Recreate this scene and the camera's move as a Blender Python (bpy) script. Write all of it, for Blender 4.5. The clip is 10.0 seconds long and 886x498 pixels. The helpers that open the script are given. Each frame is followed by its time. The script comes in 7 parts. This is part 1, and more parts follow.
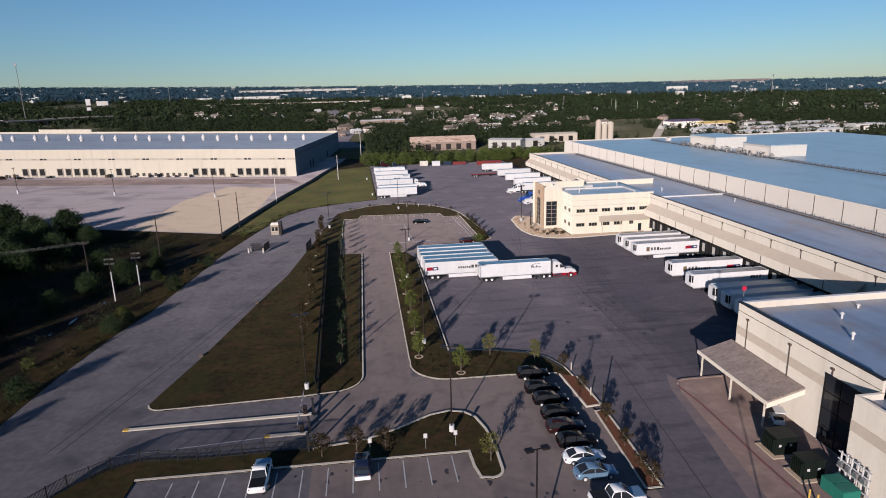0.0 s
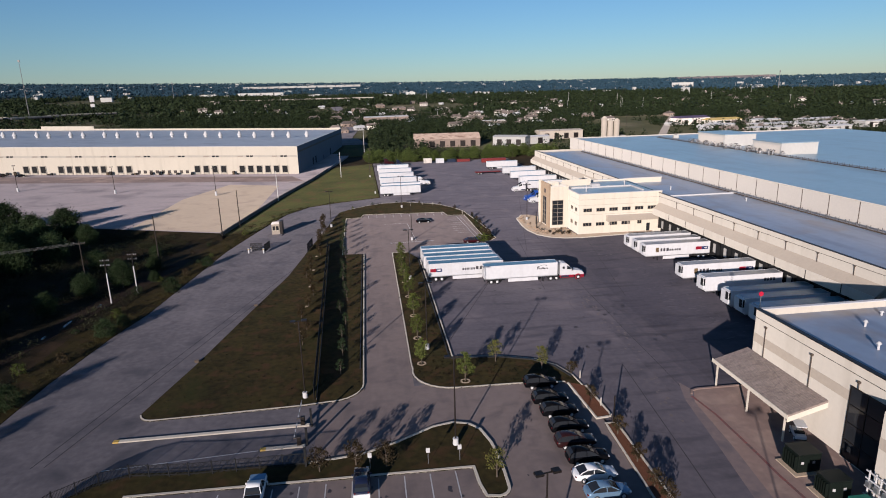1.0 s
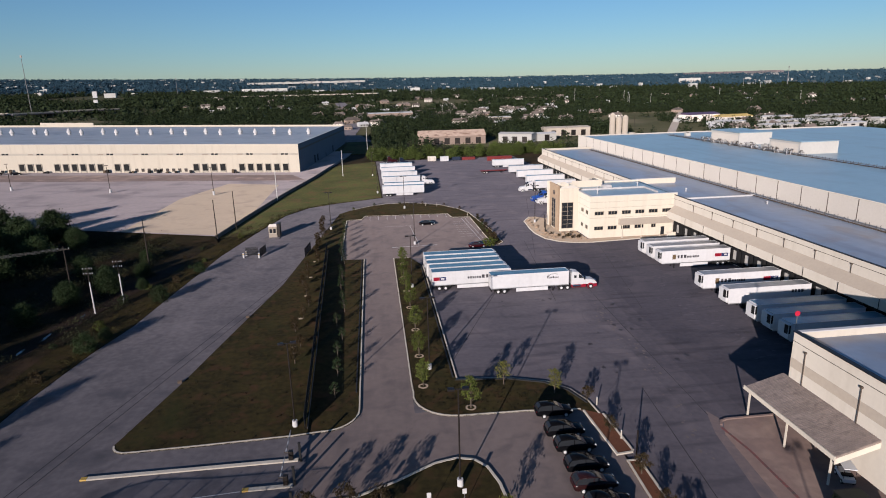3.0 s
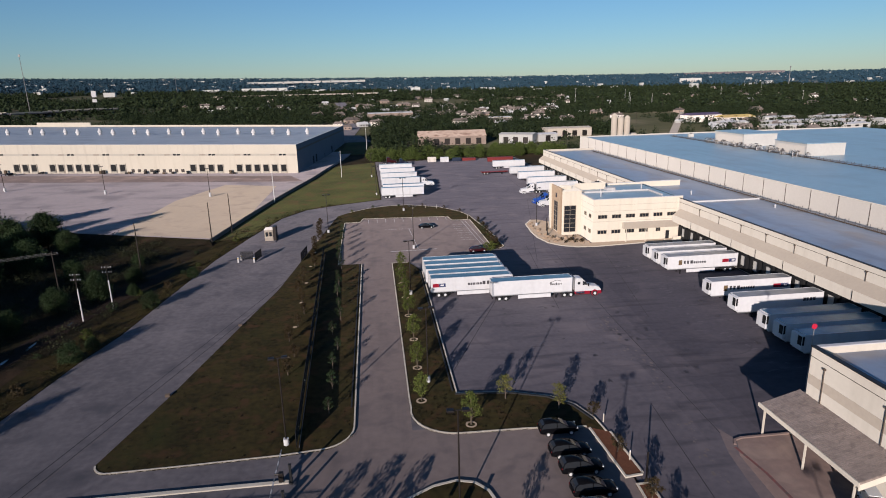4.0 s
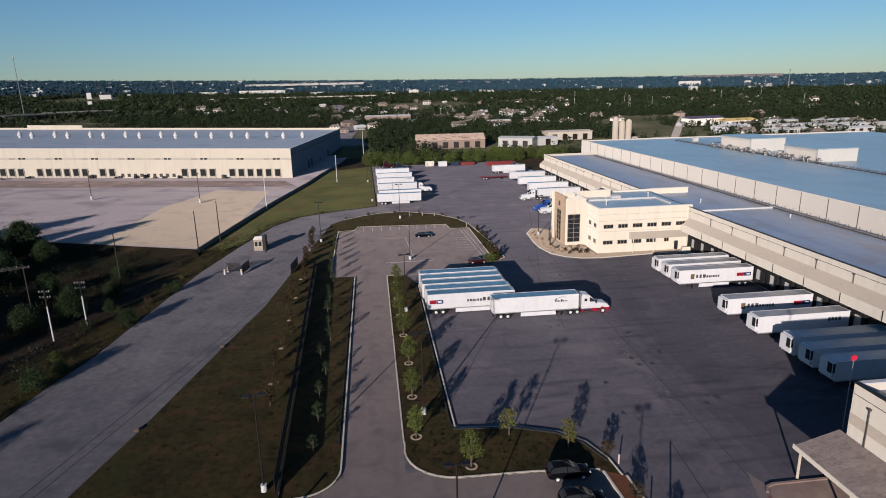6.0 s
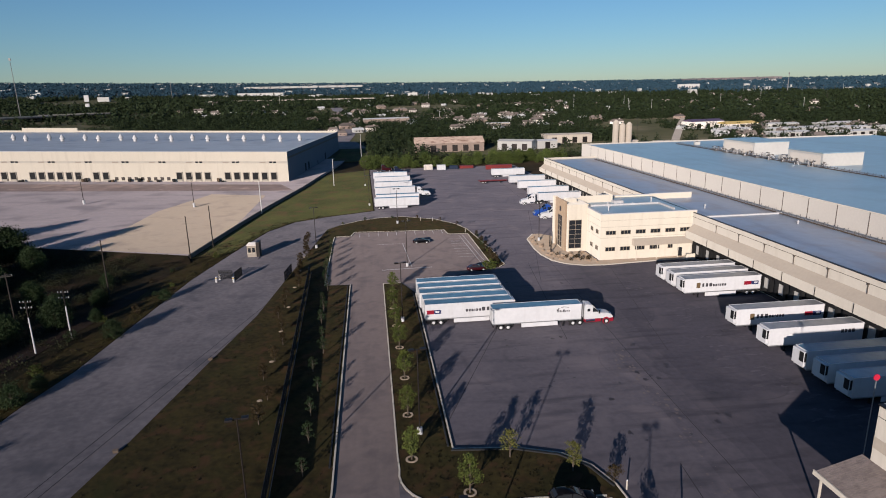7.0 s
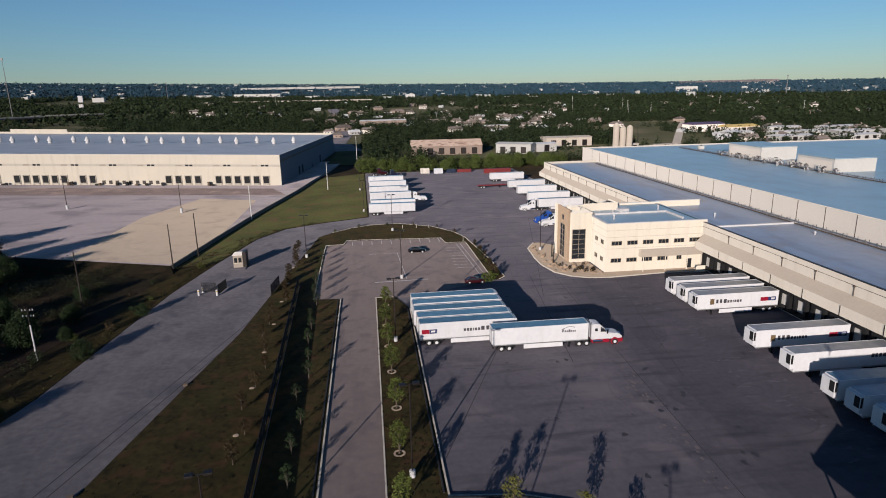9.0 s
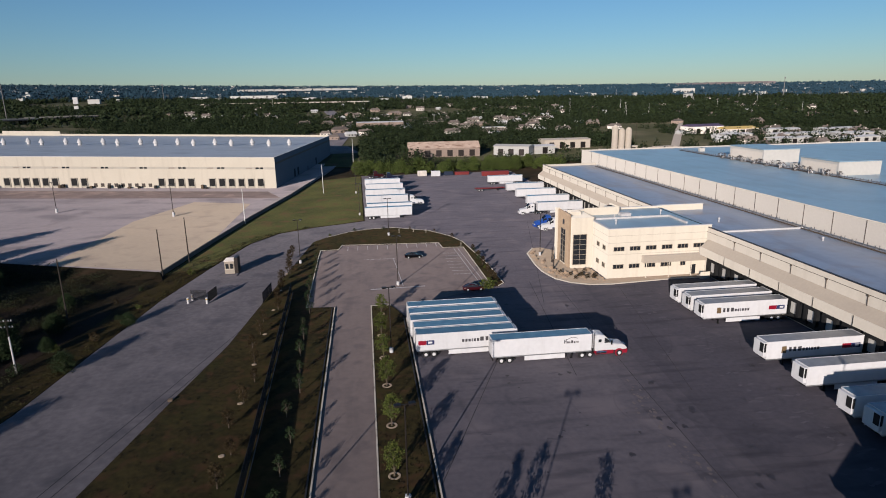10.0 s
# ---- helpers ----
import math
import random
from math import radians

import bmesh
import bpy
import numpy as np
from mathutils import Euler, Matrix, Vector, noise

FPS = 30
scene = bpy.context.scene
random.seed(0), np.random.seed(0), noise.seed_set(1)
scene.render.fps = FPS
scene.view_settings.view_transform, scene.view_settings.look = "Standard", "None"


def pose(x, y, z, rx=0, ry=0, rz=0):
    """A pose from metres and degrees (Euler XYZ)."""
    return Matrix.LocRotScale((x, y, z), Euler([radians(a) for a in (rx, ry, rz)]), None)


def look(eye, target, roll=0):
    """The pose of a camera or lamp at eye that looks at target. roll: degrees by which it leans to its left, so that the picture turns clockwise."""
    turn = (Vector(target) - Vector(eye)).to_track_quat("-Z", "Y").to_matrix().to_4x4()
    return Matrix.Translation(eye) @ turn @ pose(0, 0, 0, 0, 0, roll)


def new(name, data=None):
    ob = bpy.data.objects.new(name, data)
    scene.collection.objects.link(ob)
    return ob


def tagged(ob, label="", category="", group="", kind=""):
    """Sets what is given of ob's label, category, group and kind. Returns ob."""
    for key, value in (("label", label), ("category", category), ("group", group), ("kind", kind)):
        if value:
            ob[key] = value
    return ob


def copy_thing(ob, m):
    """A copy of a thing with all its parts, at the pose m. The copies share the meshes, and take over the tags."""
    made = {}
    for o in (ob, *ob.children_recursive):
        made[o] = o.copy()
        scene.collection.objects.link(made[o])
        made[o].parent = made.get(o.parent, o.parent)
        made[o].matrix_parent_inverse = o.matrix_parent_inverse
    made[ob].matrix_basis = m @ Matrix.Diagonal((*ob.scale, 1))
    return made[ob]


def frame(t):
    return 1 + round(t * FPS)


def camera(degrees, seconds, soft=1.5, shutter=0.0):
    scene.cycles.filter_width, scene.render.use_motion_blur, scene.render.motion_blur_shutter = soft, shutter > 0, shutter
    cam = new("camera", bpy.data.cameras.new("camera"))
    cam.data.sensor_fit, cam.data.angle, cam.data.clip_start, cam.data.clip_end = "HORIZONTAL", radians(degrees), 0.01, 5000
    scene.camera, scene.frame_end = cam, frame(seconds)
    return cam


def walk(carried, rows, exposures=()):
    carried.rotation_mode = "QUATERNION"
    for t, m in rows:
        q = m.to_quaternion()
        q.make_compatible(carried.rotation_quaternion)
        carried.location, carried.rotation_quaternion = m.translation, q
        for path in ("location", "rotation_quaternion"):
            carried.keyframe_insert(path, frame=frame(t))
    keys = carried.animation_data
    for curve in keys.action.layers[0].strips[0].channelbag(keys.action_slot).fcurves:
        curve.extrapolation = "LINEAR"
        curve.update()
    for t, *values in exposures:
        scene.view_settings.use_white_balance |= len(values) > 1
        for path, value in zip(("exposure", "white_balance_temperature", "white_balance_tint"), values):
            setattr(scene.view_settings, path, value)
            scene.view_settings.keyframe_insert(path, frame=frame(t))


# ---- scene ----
cam = camera(72.5, 10.0, soft=1.0)
PATH = [
    (0, look((0.071, -1.79, 40.686), (2.481, 17.432, 35.715), -1.55)),
    (0.5, look((0.251, -0.07, 40.709), (2.597, 19.146, 35.684), -1.55)),
    (1, look((0.569, 1.809, 40.757), (2.844, 21.02, 35.68), -1.58)),
    (1.5, look((0.895, 3.844, 40.894), (3.09, 23.047, 35.753), -1.58)),
    (2, look((1.181, 5.844, 40.997), (3.315, 25.04, 35.805), -1.59)),
    (2.5, look((1.434, 7.853, 41.032), (3.552, 27.048, 35.832), -1.59)),
    (4, look((2.258, 13.701, 41.217), (4.371, 32.894, 36.004), -1.49)),
    (4.5, look((2.57, 15.655, 41.294), (4.67, 34.854, 36.099), -1.48)),
    (5, look((2.819, 17.608, 41.291), (4.941, 36.813, 36.125), -1.47)),
    (5.5, look((3.043, 19.608, 41.337), (5.19, 38.81, 36.175), -1.43)),
    (7, look((4.02, 25.702, 41.282), (6.232, 44.925, 36.224), -1.34)),
    (7.5, look((4.315, 27.687, 41.318), (6.541, 46.915, 36.285), -1.29)),
    (8, look((4.572, 29.776, 41.315), (6.82, 49.003, 36.29), -1.21)),
    (8.5, look((4.873, 31.756, 41.418), (7.149, 50.98, 36.392), -1.23)),
    (9, look((5.179, 33.787, 41.428), (7.48, 53.011, 36.415), -1.16)),
    (9.5, look((5.425, 35.768, 41.343), (7.764, 54.996, 36.361), -1.12)),
    (10, look((5.66, 37.839, 41.361), (8.052, 57.066, 36.401), -1.12)),
]
walk(cam, PATH, exposures=((0.0, 0.24, 5750, 15), (10.0, 0.12, 5800, 12)))

# ---- light ----
SUN_EL = radians(12.0)
SUN_DIR = Vector((-0.449 * math.cos(SUN_EL) / 1.0, -0.893 * math.cos(SUN_EL), math.sin(SUN_EL))).normalized()
world = bpy.data.worlds.new("sky")
scene.world = world
world.use_nodes = True
wn = world.node_tree.nodes
sky = wn.new("ShaderNodeTexSky")
sky.sky_type = "NISHITA"
sky.sun_disc = False
sky.sun_elevation = SUN_EL
sky.sun_rotation = math.atan2(SUN_DIR.x, SUN_DIR.y)
sky.air_density, sky.dust_density, sky.ozone_density = 1.0, 0.1, 4.0
wn["Background"].inputs["Strength"].default_value = 0.077
tint = wn.new("ShaderNodeMix")
tint.data_type, tint.blend_type = "RGBA", "MULTIPLY"
tint.inputs[0].default_value = 1.0
tint.inputs[7].default_value = (0.95, 1.0, 1.0, 1)
world.node_tree.links.new(sky.outputs["Color"], tint.inputs[6])
world.node_tree.links.new(tint.outputs[2], wn["Background"].inputs["Color"])
sun = new("sun", bpy.data.lights.new("sun", "SUN"))
sun.data.energy, sun.data.angle, sun.data.color = 5.0, radians(0.5), (1.0, 0.85, 0.70)
sun.matrix_world = look((0, 0, 200), Vector((0, 0, 200)) - SUN_DIR)

# ---- materials ----
def material(name, c1, c2=None, rough=0.8, metal=0.0, grain=3.0, blotch=0.08, bump=0.0, spec=0.4, c3=None, stretch=None, per_object=0.0, streak=None, scuff=None):
    """Two scales of noise between c1 and c2, stains towards c3, and a fine bump, in metres of the object."""
    m = bpy.data.materials.new(name)
    m.use_nodes = True
    nt = m.node_tree
    n, l = nt.nodes, nt.links
    p = n["Principled BSDF"]
    p.inputs["Roughness"].default_value, p.inputs["Metallic"].default_value = rough, metal
    p.inputs["Specular IOR Level"].default_value = spec
    p.inputs["Diffuse Roughness"].default_value = 1.0 if rough >= 0.8 else 0.3
    geo = n.new("ShaderNodeNewGeometry")
    vec = geo.outputs["Position"]
    if stretch:
        mp = n.new("ShaderNodeMapping")
        mp.inputs["Scale"].default_value = stretch
        l.new(vec, mp.inputs["Vector"])
        svec = mp.outputs["Vector"]
    else:
        svec = vec
    c2 = c2 or tuple(v * 0.8 for v in c1)
    a = n.new("ShaderNodeTexNoise")
    a.inputs["Scale"].default_value, a.inputs["Detail"].default_value = grain, 6
    b = n.new("ShaderNodeTexNoise")
    b.inputs["Scale"].default_value, b.inputs["Detail"].default_value, b.inputs["Roughness"].default_value = blotch, 5, 0.6
    l.new(svec, a.inputs["Vector"])
    l.new(svec, b.inputs["Vector"])
    mix = n.new("ShaderNodeMix")
    mix.data_type = "RGBA"
    mix.inputs[6].default_value, mix.inputs[7].default_value = (*c1, 1), (*c2, 1)
    add = n.new("ShaderNodeMath")
    add.operation = "ADD"
    l.new(a.outputs["Fac"], add.inputs[0])
    l.new(b.outputs["Fac"], add.inputs[1])
    rng = n.new("ShaderNodeMapRange")
    rng.inputs["From Min"].default_value, rng.inputs["From Max"].default_value = 0.72, 1.28
    l.new(add.outputs[0], rng.inputs["Value"])
    l.new(rng.outputs[0], mix.inputs[0])
    col = mix.outputs[2]
    if c3:
        s = n.new("ShaderNodeTexNoise")
        s.inputs["Scale"].default_value, s.inputs["Detail"].default_value, s.inputs["Distortion"].default_value = blotch * 2.7, 8, 0.4
        l.new(svec, s.inputs["Vector"])
        r2 = n.new("ShaderNodeMapRange")
        r2.inputs["From Min"].default_value, r2.inputs["From Max"].default_value = 0.52, 0.7
        l.new(s.outputs["Fac"], r2.inputs["Value"])
        m2 = n.new("ShaderNodeMix")
        m2.data_type = "RGBA"
        l.new(r2.outputs[0], m2.inputs[0])
        l.new(col, m2.inputs[6])
        m2.inputs[7].default_value = (*c3, 1)
        col = m2.outputs[2]
    if streak:
        w = n.new("ShaderNodeTexNoise")
        mp2 = n.new("ShaderNodeMapping")
        mp2.inputs["Scale"].default_value = streak[1]
        l.new(vec, mp2.inputs["Vector"])
        l.new(mp2.outputs["Vector"], w.inputs["Vector"])
        w.inputs["Scale"].default_value, w.inputs["Detail"].default_value = 1.0, 4
        r3 = n.new("ShaderNodeMapRange")
        r3.inputs["From Min"].default_value, r3.inputs["From Max"].default_value, r3.inputs["To Max"].default_value = 0.52, 0.72, streak[2]
        l.new(w.outputs["Fac"], r3.inputs["Value"])
        m3 = n.new("ShaderNodeMix")
        m3.data_type = "RGBA"
        l.new(r3.outputs[0], m3.inputs[0])
        l.new(col, m3.inputs[6])
        m3.inputs[7].default_value = (*streak[0], 1)
        col = m3.outputs[2]
    if scuff:
        # long curved scuffs: thin level lines of a slow noise, in patches
        sc = n.new("ShaderNodeTexNoise")
        sc.inputs["Scale"].default_value, sc.inputs["Detail"].default_value, sc.inputs["Distortion"].default_value = scuff[1], 0.6, 0.3
        l.new(vec, sc.inputs["Vector"])
        fr = n.new("ShaderNodeMath")
        fr.operation = "PINGPONG"
        fr.inputs[1].default_value = scuff[2]
        l.new(sc.outputs["Fac"], fr.inputs[0])
        r5 = n.new("ShaderNodeMapRange")
        r5.inputs["From Min"].default_value, r5.inputs["From Max"].default_value = scuff[2] * 0.93, scuff[2]
        l.new(fr.outputs[0], r5.inputs["Value"])
        pm = n.new("ShaderNodeMapRange")
        pm.inputs["From Min"].default_value, pm.inputs["From Max"].default_value, pm.inputs["To Max"].default_value = 0.45, 0.7, scuff[3]
        l.new(b.outputs["Fac"], pm.inputs["Value"])
        mu = n.new("ShaderNodeMath")
        mu.operation = "MULTIPLY"
        l.new(r5.outputs[0], mu.inputs[0])
        l.new(pm.outputs[0], mu.inputs[1])
        m5 = n.new("ShaderNodeMix")
        m5.data_type = "RGBA"
        l.new(mu.outputs[0], m5.inputs[0])
        l.new(col, m5.inputs[6])
        m5.inputs[7].default_value = (*scuff[0], 1)
        col = m5.outputs[2]
    if per_object:
        oi = n.new("ShaderNodeObjectInfo")
        r4 = n.new("ShaderNodeMapRange")
        r4.inputs["To Min"].default_value, r4.inputs["To Max"].default_value = 1 - per_object, 1 + per_object
        l.new(oi.outputs["Random"], r4.inputs["Value"])
        hs = n.new("ShaderNodeHueSaturation")
        l.new(r4.outputs[0], hs.inputs["Value"])
        l.new(col, hs.inputs["Color"])
        col = hs.outputs["Color"]
    l.new(col, p.inputs["Base Color"])
    if bump:
        bp = n.new("ShaderNodeBump")
        bp.inputs["Strength"].default_value, bp.inputs["Distance"].default_value = 0.6, bump
        l.new(a.outputs["Fac"], bp.inputs["Height"])
        l.new(bp.outputs["Normal"], p.inputs["Normal"])
    return m


def leafy(name, c1, c2):
    """Foliage: colour by island and by object, a little light through the leaf."""
    m = material(name, c1, c2, rough=0.7, grain=1.5, blotch=0.4, spec=0.1, per_object=0.25)
    m.node_tree.nodes["Principled BSDF"].inputs["Transmission Weight"].default_value = 0.0
    p = m.node_tree.nodes["Principled BSDF"]
    geo = m.node_tree.nodes.new("ShaderNodeNewGeometry")
    hs = m.node_tree.nodes.new("ShaderNodeHueSaturation")
    r = m.node_tree.nodes.new("ShaderNodeMapRange")
    r.inputs["To Min"].default_value, r.inputs["To Max"].default_value = 0.6, 1.35
    src = p.inputs["Base Color"].links[0].from_socket
    m.node_tree.links.new(geo.outputs["Random Per Island"], r.inputs["Value"])
    m.node_tree.links.new(r.outputs[0], hs.inputs["Value"])
    m.node_tree.links.new(src, hs.inputs["Color"])
    m.node_tree.links.new(hs.outputs["Color"], p.inputs["Base Color"])
    return m


ASPHALT = material("yard_concrete", (0.105, 0.0924, 0.104), (0.0709, 0.0636, 0.0744), 0.85, grain=1.2, blotch=0.05, bump=0.004, c3=(0.121, 0.104, 0.113), streak=((0.0388, 0.0356, 0.0435), (0.09, 0.45, 1), 0.75), scuff=((0.0302, 0.028, 0.0343), 0.03, 0.05, 0.5))
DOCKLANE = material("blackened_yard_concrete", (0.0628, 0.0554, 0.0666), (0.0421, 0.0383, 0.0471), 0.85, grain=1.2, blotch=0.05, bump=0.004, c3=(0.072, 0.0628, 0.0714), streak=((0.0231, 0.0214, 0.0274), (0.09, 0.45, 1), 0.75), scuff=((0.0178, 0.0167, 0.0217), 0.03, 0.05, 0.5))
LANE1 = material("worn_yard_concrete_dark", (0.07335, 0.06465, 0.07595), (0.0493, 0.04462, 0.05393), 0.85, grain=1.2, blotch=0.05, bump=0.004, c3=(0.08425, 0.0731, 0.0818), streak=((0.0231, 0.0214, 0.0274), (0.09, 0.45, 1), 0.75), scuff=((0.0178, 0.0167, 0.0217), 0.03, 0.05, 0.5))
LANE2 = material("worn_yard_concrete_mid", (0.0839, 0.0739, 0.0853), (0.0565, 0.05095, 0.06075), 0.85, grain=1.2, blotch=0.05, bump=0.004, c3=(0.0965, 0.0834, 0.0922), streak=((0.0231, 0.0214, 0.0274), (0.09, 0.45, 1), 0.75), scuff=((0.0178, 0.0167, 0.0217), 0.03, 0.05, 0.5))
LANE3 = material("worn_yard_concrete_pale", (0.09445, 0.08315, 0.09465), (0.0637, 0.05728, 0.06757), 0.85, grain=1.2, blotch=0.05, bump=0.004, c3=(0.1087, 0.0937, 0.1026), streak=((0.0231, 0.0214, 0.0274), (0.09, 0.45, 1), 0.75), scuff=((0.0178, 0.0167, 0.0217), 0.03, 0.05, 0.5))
ROAD = material("road_concrete", (0.135, 0.12, 0.126), (0.0752, 0.0683, 0.0743), 0.85, grain=1.0, blotch=0.07, bump=0.006, c3=(0.0616, 0.0571, 0.0637), streak=((0.162, 0.145, 0.151), (0.16, 0.05, 1), 0.4))
CARPARK = material("car_park_concrete", (0.176, 0.139, 0.126), (0.139, 0.111, 0.103), 0.85, grain=1.0, blotch=0.09, bump=0.004, c3=(0.112, 0.0906, 0.0869), streak=((0.0684, 0.0583, 0.0591), (0.4, 0.05, 1), 0.35))
LOT = material("pale_lot_concrete", (0.305, 0.258, 0.253), (0.252, 0.215, 0.214), 0.85, grain=0.6, blotch=0.025, bump=0.004, c3=(0.177, 0.153, 0.156), streak=((0.124, 0.109, 0.116), (0.03, 0.10, 1), 0.5))
LOT2 = material("newer_lot_slab", (0.397, 0.316, 0.23), (0.354, 0.285, 0.212), 0.85, grain=0.8, blotch=0.06, bump=0.004, c3=(0.302, 0.242, 0.185))
LOT3 = material("stained_lot_slab", (0.197, 0.144, 0.125), (0.137, 0.103, 0.0929), 0.85, grain=0.5, blotch=0.05, c3=(0.274, 0.201, 0.167), streak=((0.0876, 0.0687, 0.0637), (0.02, 0.2, 1), 0.7))
KERB = material("kerb_concrete", (0.496, 0.448, 0.37), (0.4, 0.36, 0.3), 0.85, grain=4, blotch=0.3)
PAINTW = material("white_paint", (0.544, 0.528, 0.508), (0.4, 0.384, 0.377), 0.7, grain=3, blotch=0.6)
PAINTR = material("faded_red_paint", (0.21, 0.06, 0.055), (0.075, 0.06, 0.056), 0.85, grain=1.6, blotch=0.5, c3=(0.085, 0.07, 0.064))
APRON = material("brown_apron_concrete", (0.225, 0.155, 0.129), (0.17, 0.122, 0.105), 0.85, grain=1.2, blotch=0.12, bump=0.004, c3=(0.263, 0.191, 0.154), streak=((0.116, 0.0857, 0.0793), (0.3, 0.07, 1), 0.5))
TRACK = material("bare_brown_earth", (0.0243, 0.0164, 0.0123), (0.0159, 0.0114, 0.0091), 0.95, grain=1.5, blotch=0.2, bump=0.05, spec=0.1)
OLIVE = material("olive_roadside_grass", (0.0383, 0.0281, 0.00918), (0.0167, 0.0141, 0.00516), 0.95, grain=1.6, blotch=0.16, bump=0.06, spec=0.1, c3=(0.0283, 0.0183, 0.00949))
PAINTY = material("yellow_paint", (0.504, 0.315, 0.048), (0.432, 0.28, 0.064), 0.6)
GRASS = material("mown_dry_grass", (0.0426, 0.0336, 0.012), (0.0164, 0.0136, 0.006), 0.95, grain=1.1, blotch=0.16, bump=0.08, spec=0.1, c3=(0.0508, 0.0288, 0.0144), streak=((0.0246, 0.0272, 0.0088), (0.16, 0.10, 1), 0.7))
GRASSG = material("green_grass", (0.085, 0.084, 0.028), (0.036, 0.040, 0.015), 0.95, grain=1.4, blotch=0.07, bump=0.06, spec=0.1, c3=(0.082, 0.055, 0.027))
MULCH = material("bark_mulch", (0.135, 0.058, 0.0328), (0.0864, 0.0378, 0.0227), 0.95, grain=6, blotch=0.5, bump=0.04, spec=0.1)
SOIL = material("rough_ground", (0.0214, 0.0156, 0.00781), (0.00951, 0.00886, 0.0043), 0.95, grain=0.8, blotch=0.03, bump=0.08, spec=0.1, c3=(0.0357, 0.0232, 0.0137))
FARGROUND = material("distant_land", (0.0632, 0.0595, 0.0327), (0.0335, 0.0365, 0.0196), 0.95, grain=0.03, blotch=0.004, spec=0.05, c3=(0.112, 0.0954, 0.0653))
CREAM = material("cream_tilt_wall_paint", (0.638, 0.579, 0.477), (0.593, 0.538, 0.441), 0.8, grain=2, blotch=0.12, streak=((0.502, 0.447, 0.358), (0.73, 0.73, 0.0551), 0.5))
# outermost land: distance haze put into the colour as blue-grey
FARPLAIN = material("hazed_far_plain", (0.063, 0.0713, 0.0693), (0.042, 0.0527, 0.0528), 0.95, grain=0.01, blotch=0.002, spec=0.05, c3=(0.102, 0.102, 0.0924))
CREAMW = material("bright_cream_wall_paint", (0.527, 0.48, 0.405), (0.489, 0.444, 0.375), 0.8, grain=2, blotch=0.12, streak=((0.407, 0.362, 0.297), (0.509, 0.509, 0.0392), 0.5))
TAN = material("tan_band_paint", (0.392, 0.337, 0.27), (0.349, 0.3, 0.243), 0.8, grain=2, blotch=0.15)
BROWNW = material("brown_stone_facing", (0.36, 0.265, 0.178), (0.288, 0.211, 0.139), 0.85, grain=2, blotch=0.6, bump=0.03)
GREYW = material("grey_wall_paint", (0.508, 0.47, 0.416), (0.47, 0.433, 0.385), 0.8, grain=2, blotch=0.1)
# ROOF and ROOF2: the sky's reflection on white membrane, coloured in as blue
ROOF = material("roof_membrane", (0.249, 0.344, 0.408), (0.208, 0.297, 0.358), 0.33, grain=0.5, blotch=0.03, c3=(0.194, 0.26, 0.309), streak=((0.163, 0.215, 0.257), (0.25, 0.02, 1), 0.5))
ROOF2 = material("dusty_roof_membrane", (0.225, 0.273, 0.359), (0.176, 0.217, 0.287), 0.33, grain=0.5, blotch=0.05, c3=(0.20, 0.185, 0.19), streak=((0.108, 0.12, 0.156), (0.25, 0.03, 1), 0.6))
ROOFG = material("grey_roof_membrane", (0.36, 0.375, 0.40), (0.30, 0.315, 0.34), 0.45, grain=0.4, blotch=0.03, c3=(0.26, 0.27, 0.29), streak=((0.22, 0.225, 0.24), (0.02, 0.25, 1), 0.5))
GRAVEL = material("tan_gravel", (0.368, 0.285, 0.202), (0.285, 0.221, 0.156), 0.9, grain=5, blotch=0.5, bump=0.04)
ALLOY = material("bright_alloy", (0.72, 0.71, 0.69), (0.6, 0.59, 0.58), 0.35, metal=0.25)
ROOFW = material("pale_roof_coating", (0.561, 0.544, 0.522), (0.468, 0.459, 0.452), 0.6, grain=1, blotch=0.15)
CANOPYM = material("ribbed_tan_metal", (0.36, 0.285, 0.24), (0.25, 0.20, 0.17), 0.6, metal=0.1, grain=2.4, blotch=0.5, c3=(0.22, 0.175, 0.15), streak=((0.19, 0.15, 0.13), (0.3, 2.0, 1), 0.5))
BRONZE = material("dark_bronze_metal", (0.025, 0.02, 0.018), (0.035, 0.028, 0.024), 0.45, metal=0.6)
BLACKM = material("black_metal", (0.012, 0.012, 0.013), (0.02, 0.02, 0.02), 0.6, spec=0.15)
STEEL = material("galvanised_steel", (0.5, 0.5, 0.5), (0.4, 0.4, 0.4), 0.4, metal=0.8)
SPOUT = material("brown_downspout_paint", (0.10, 0.075, 0.055), (0.075, 0.058, 0.045), 0.5, grain=3, blotch=0.6)
DARK = material("opening_and_shade_dark", (0.012, 0.012, 0.013), (0.02, 0.019, 0.018), 0.9)
RUBBER = material("black_rubber", (0.015, 0.015, 0.016), (0.022, 0.022, 0.022), 0.85)
TWHITE = material("white_trailer_skin", (0.608, 0.597, 0.592), (0.546, 0.538, 0.536), 0.4, grain=1.5, blotch=0.35, per_object=0.05, streak=((0.484, 0.468, 0.456), (1.2, 1.2, 0.1), 0.4))
# sky reflection on pale trailer roofs, painted in as teal
TROOF = material("sky_tinted_roof_skin", (0.15, 0.27, 0.33), (0.10, 0.20, 0.26), 0.3, metal=0.3, grain=0.8, blotch=0.4, per_object=0.2)
TROOFG = material("dull_trailer_roof_skin", (0.30, 0.30, 0.30), (0.22, 0.225, 0.23), 0.35, metal=0.3, grain=0.8, blotch=0.4, per_object=0.15)
TRED = material("red_truck_paint", (0.26, 0.008, 0.025), (0.22, 0.008, 0.02), 0.3, spec=0.6)
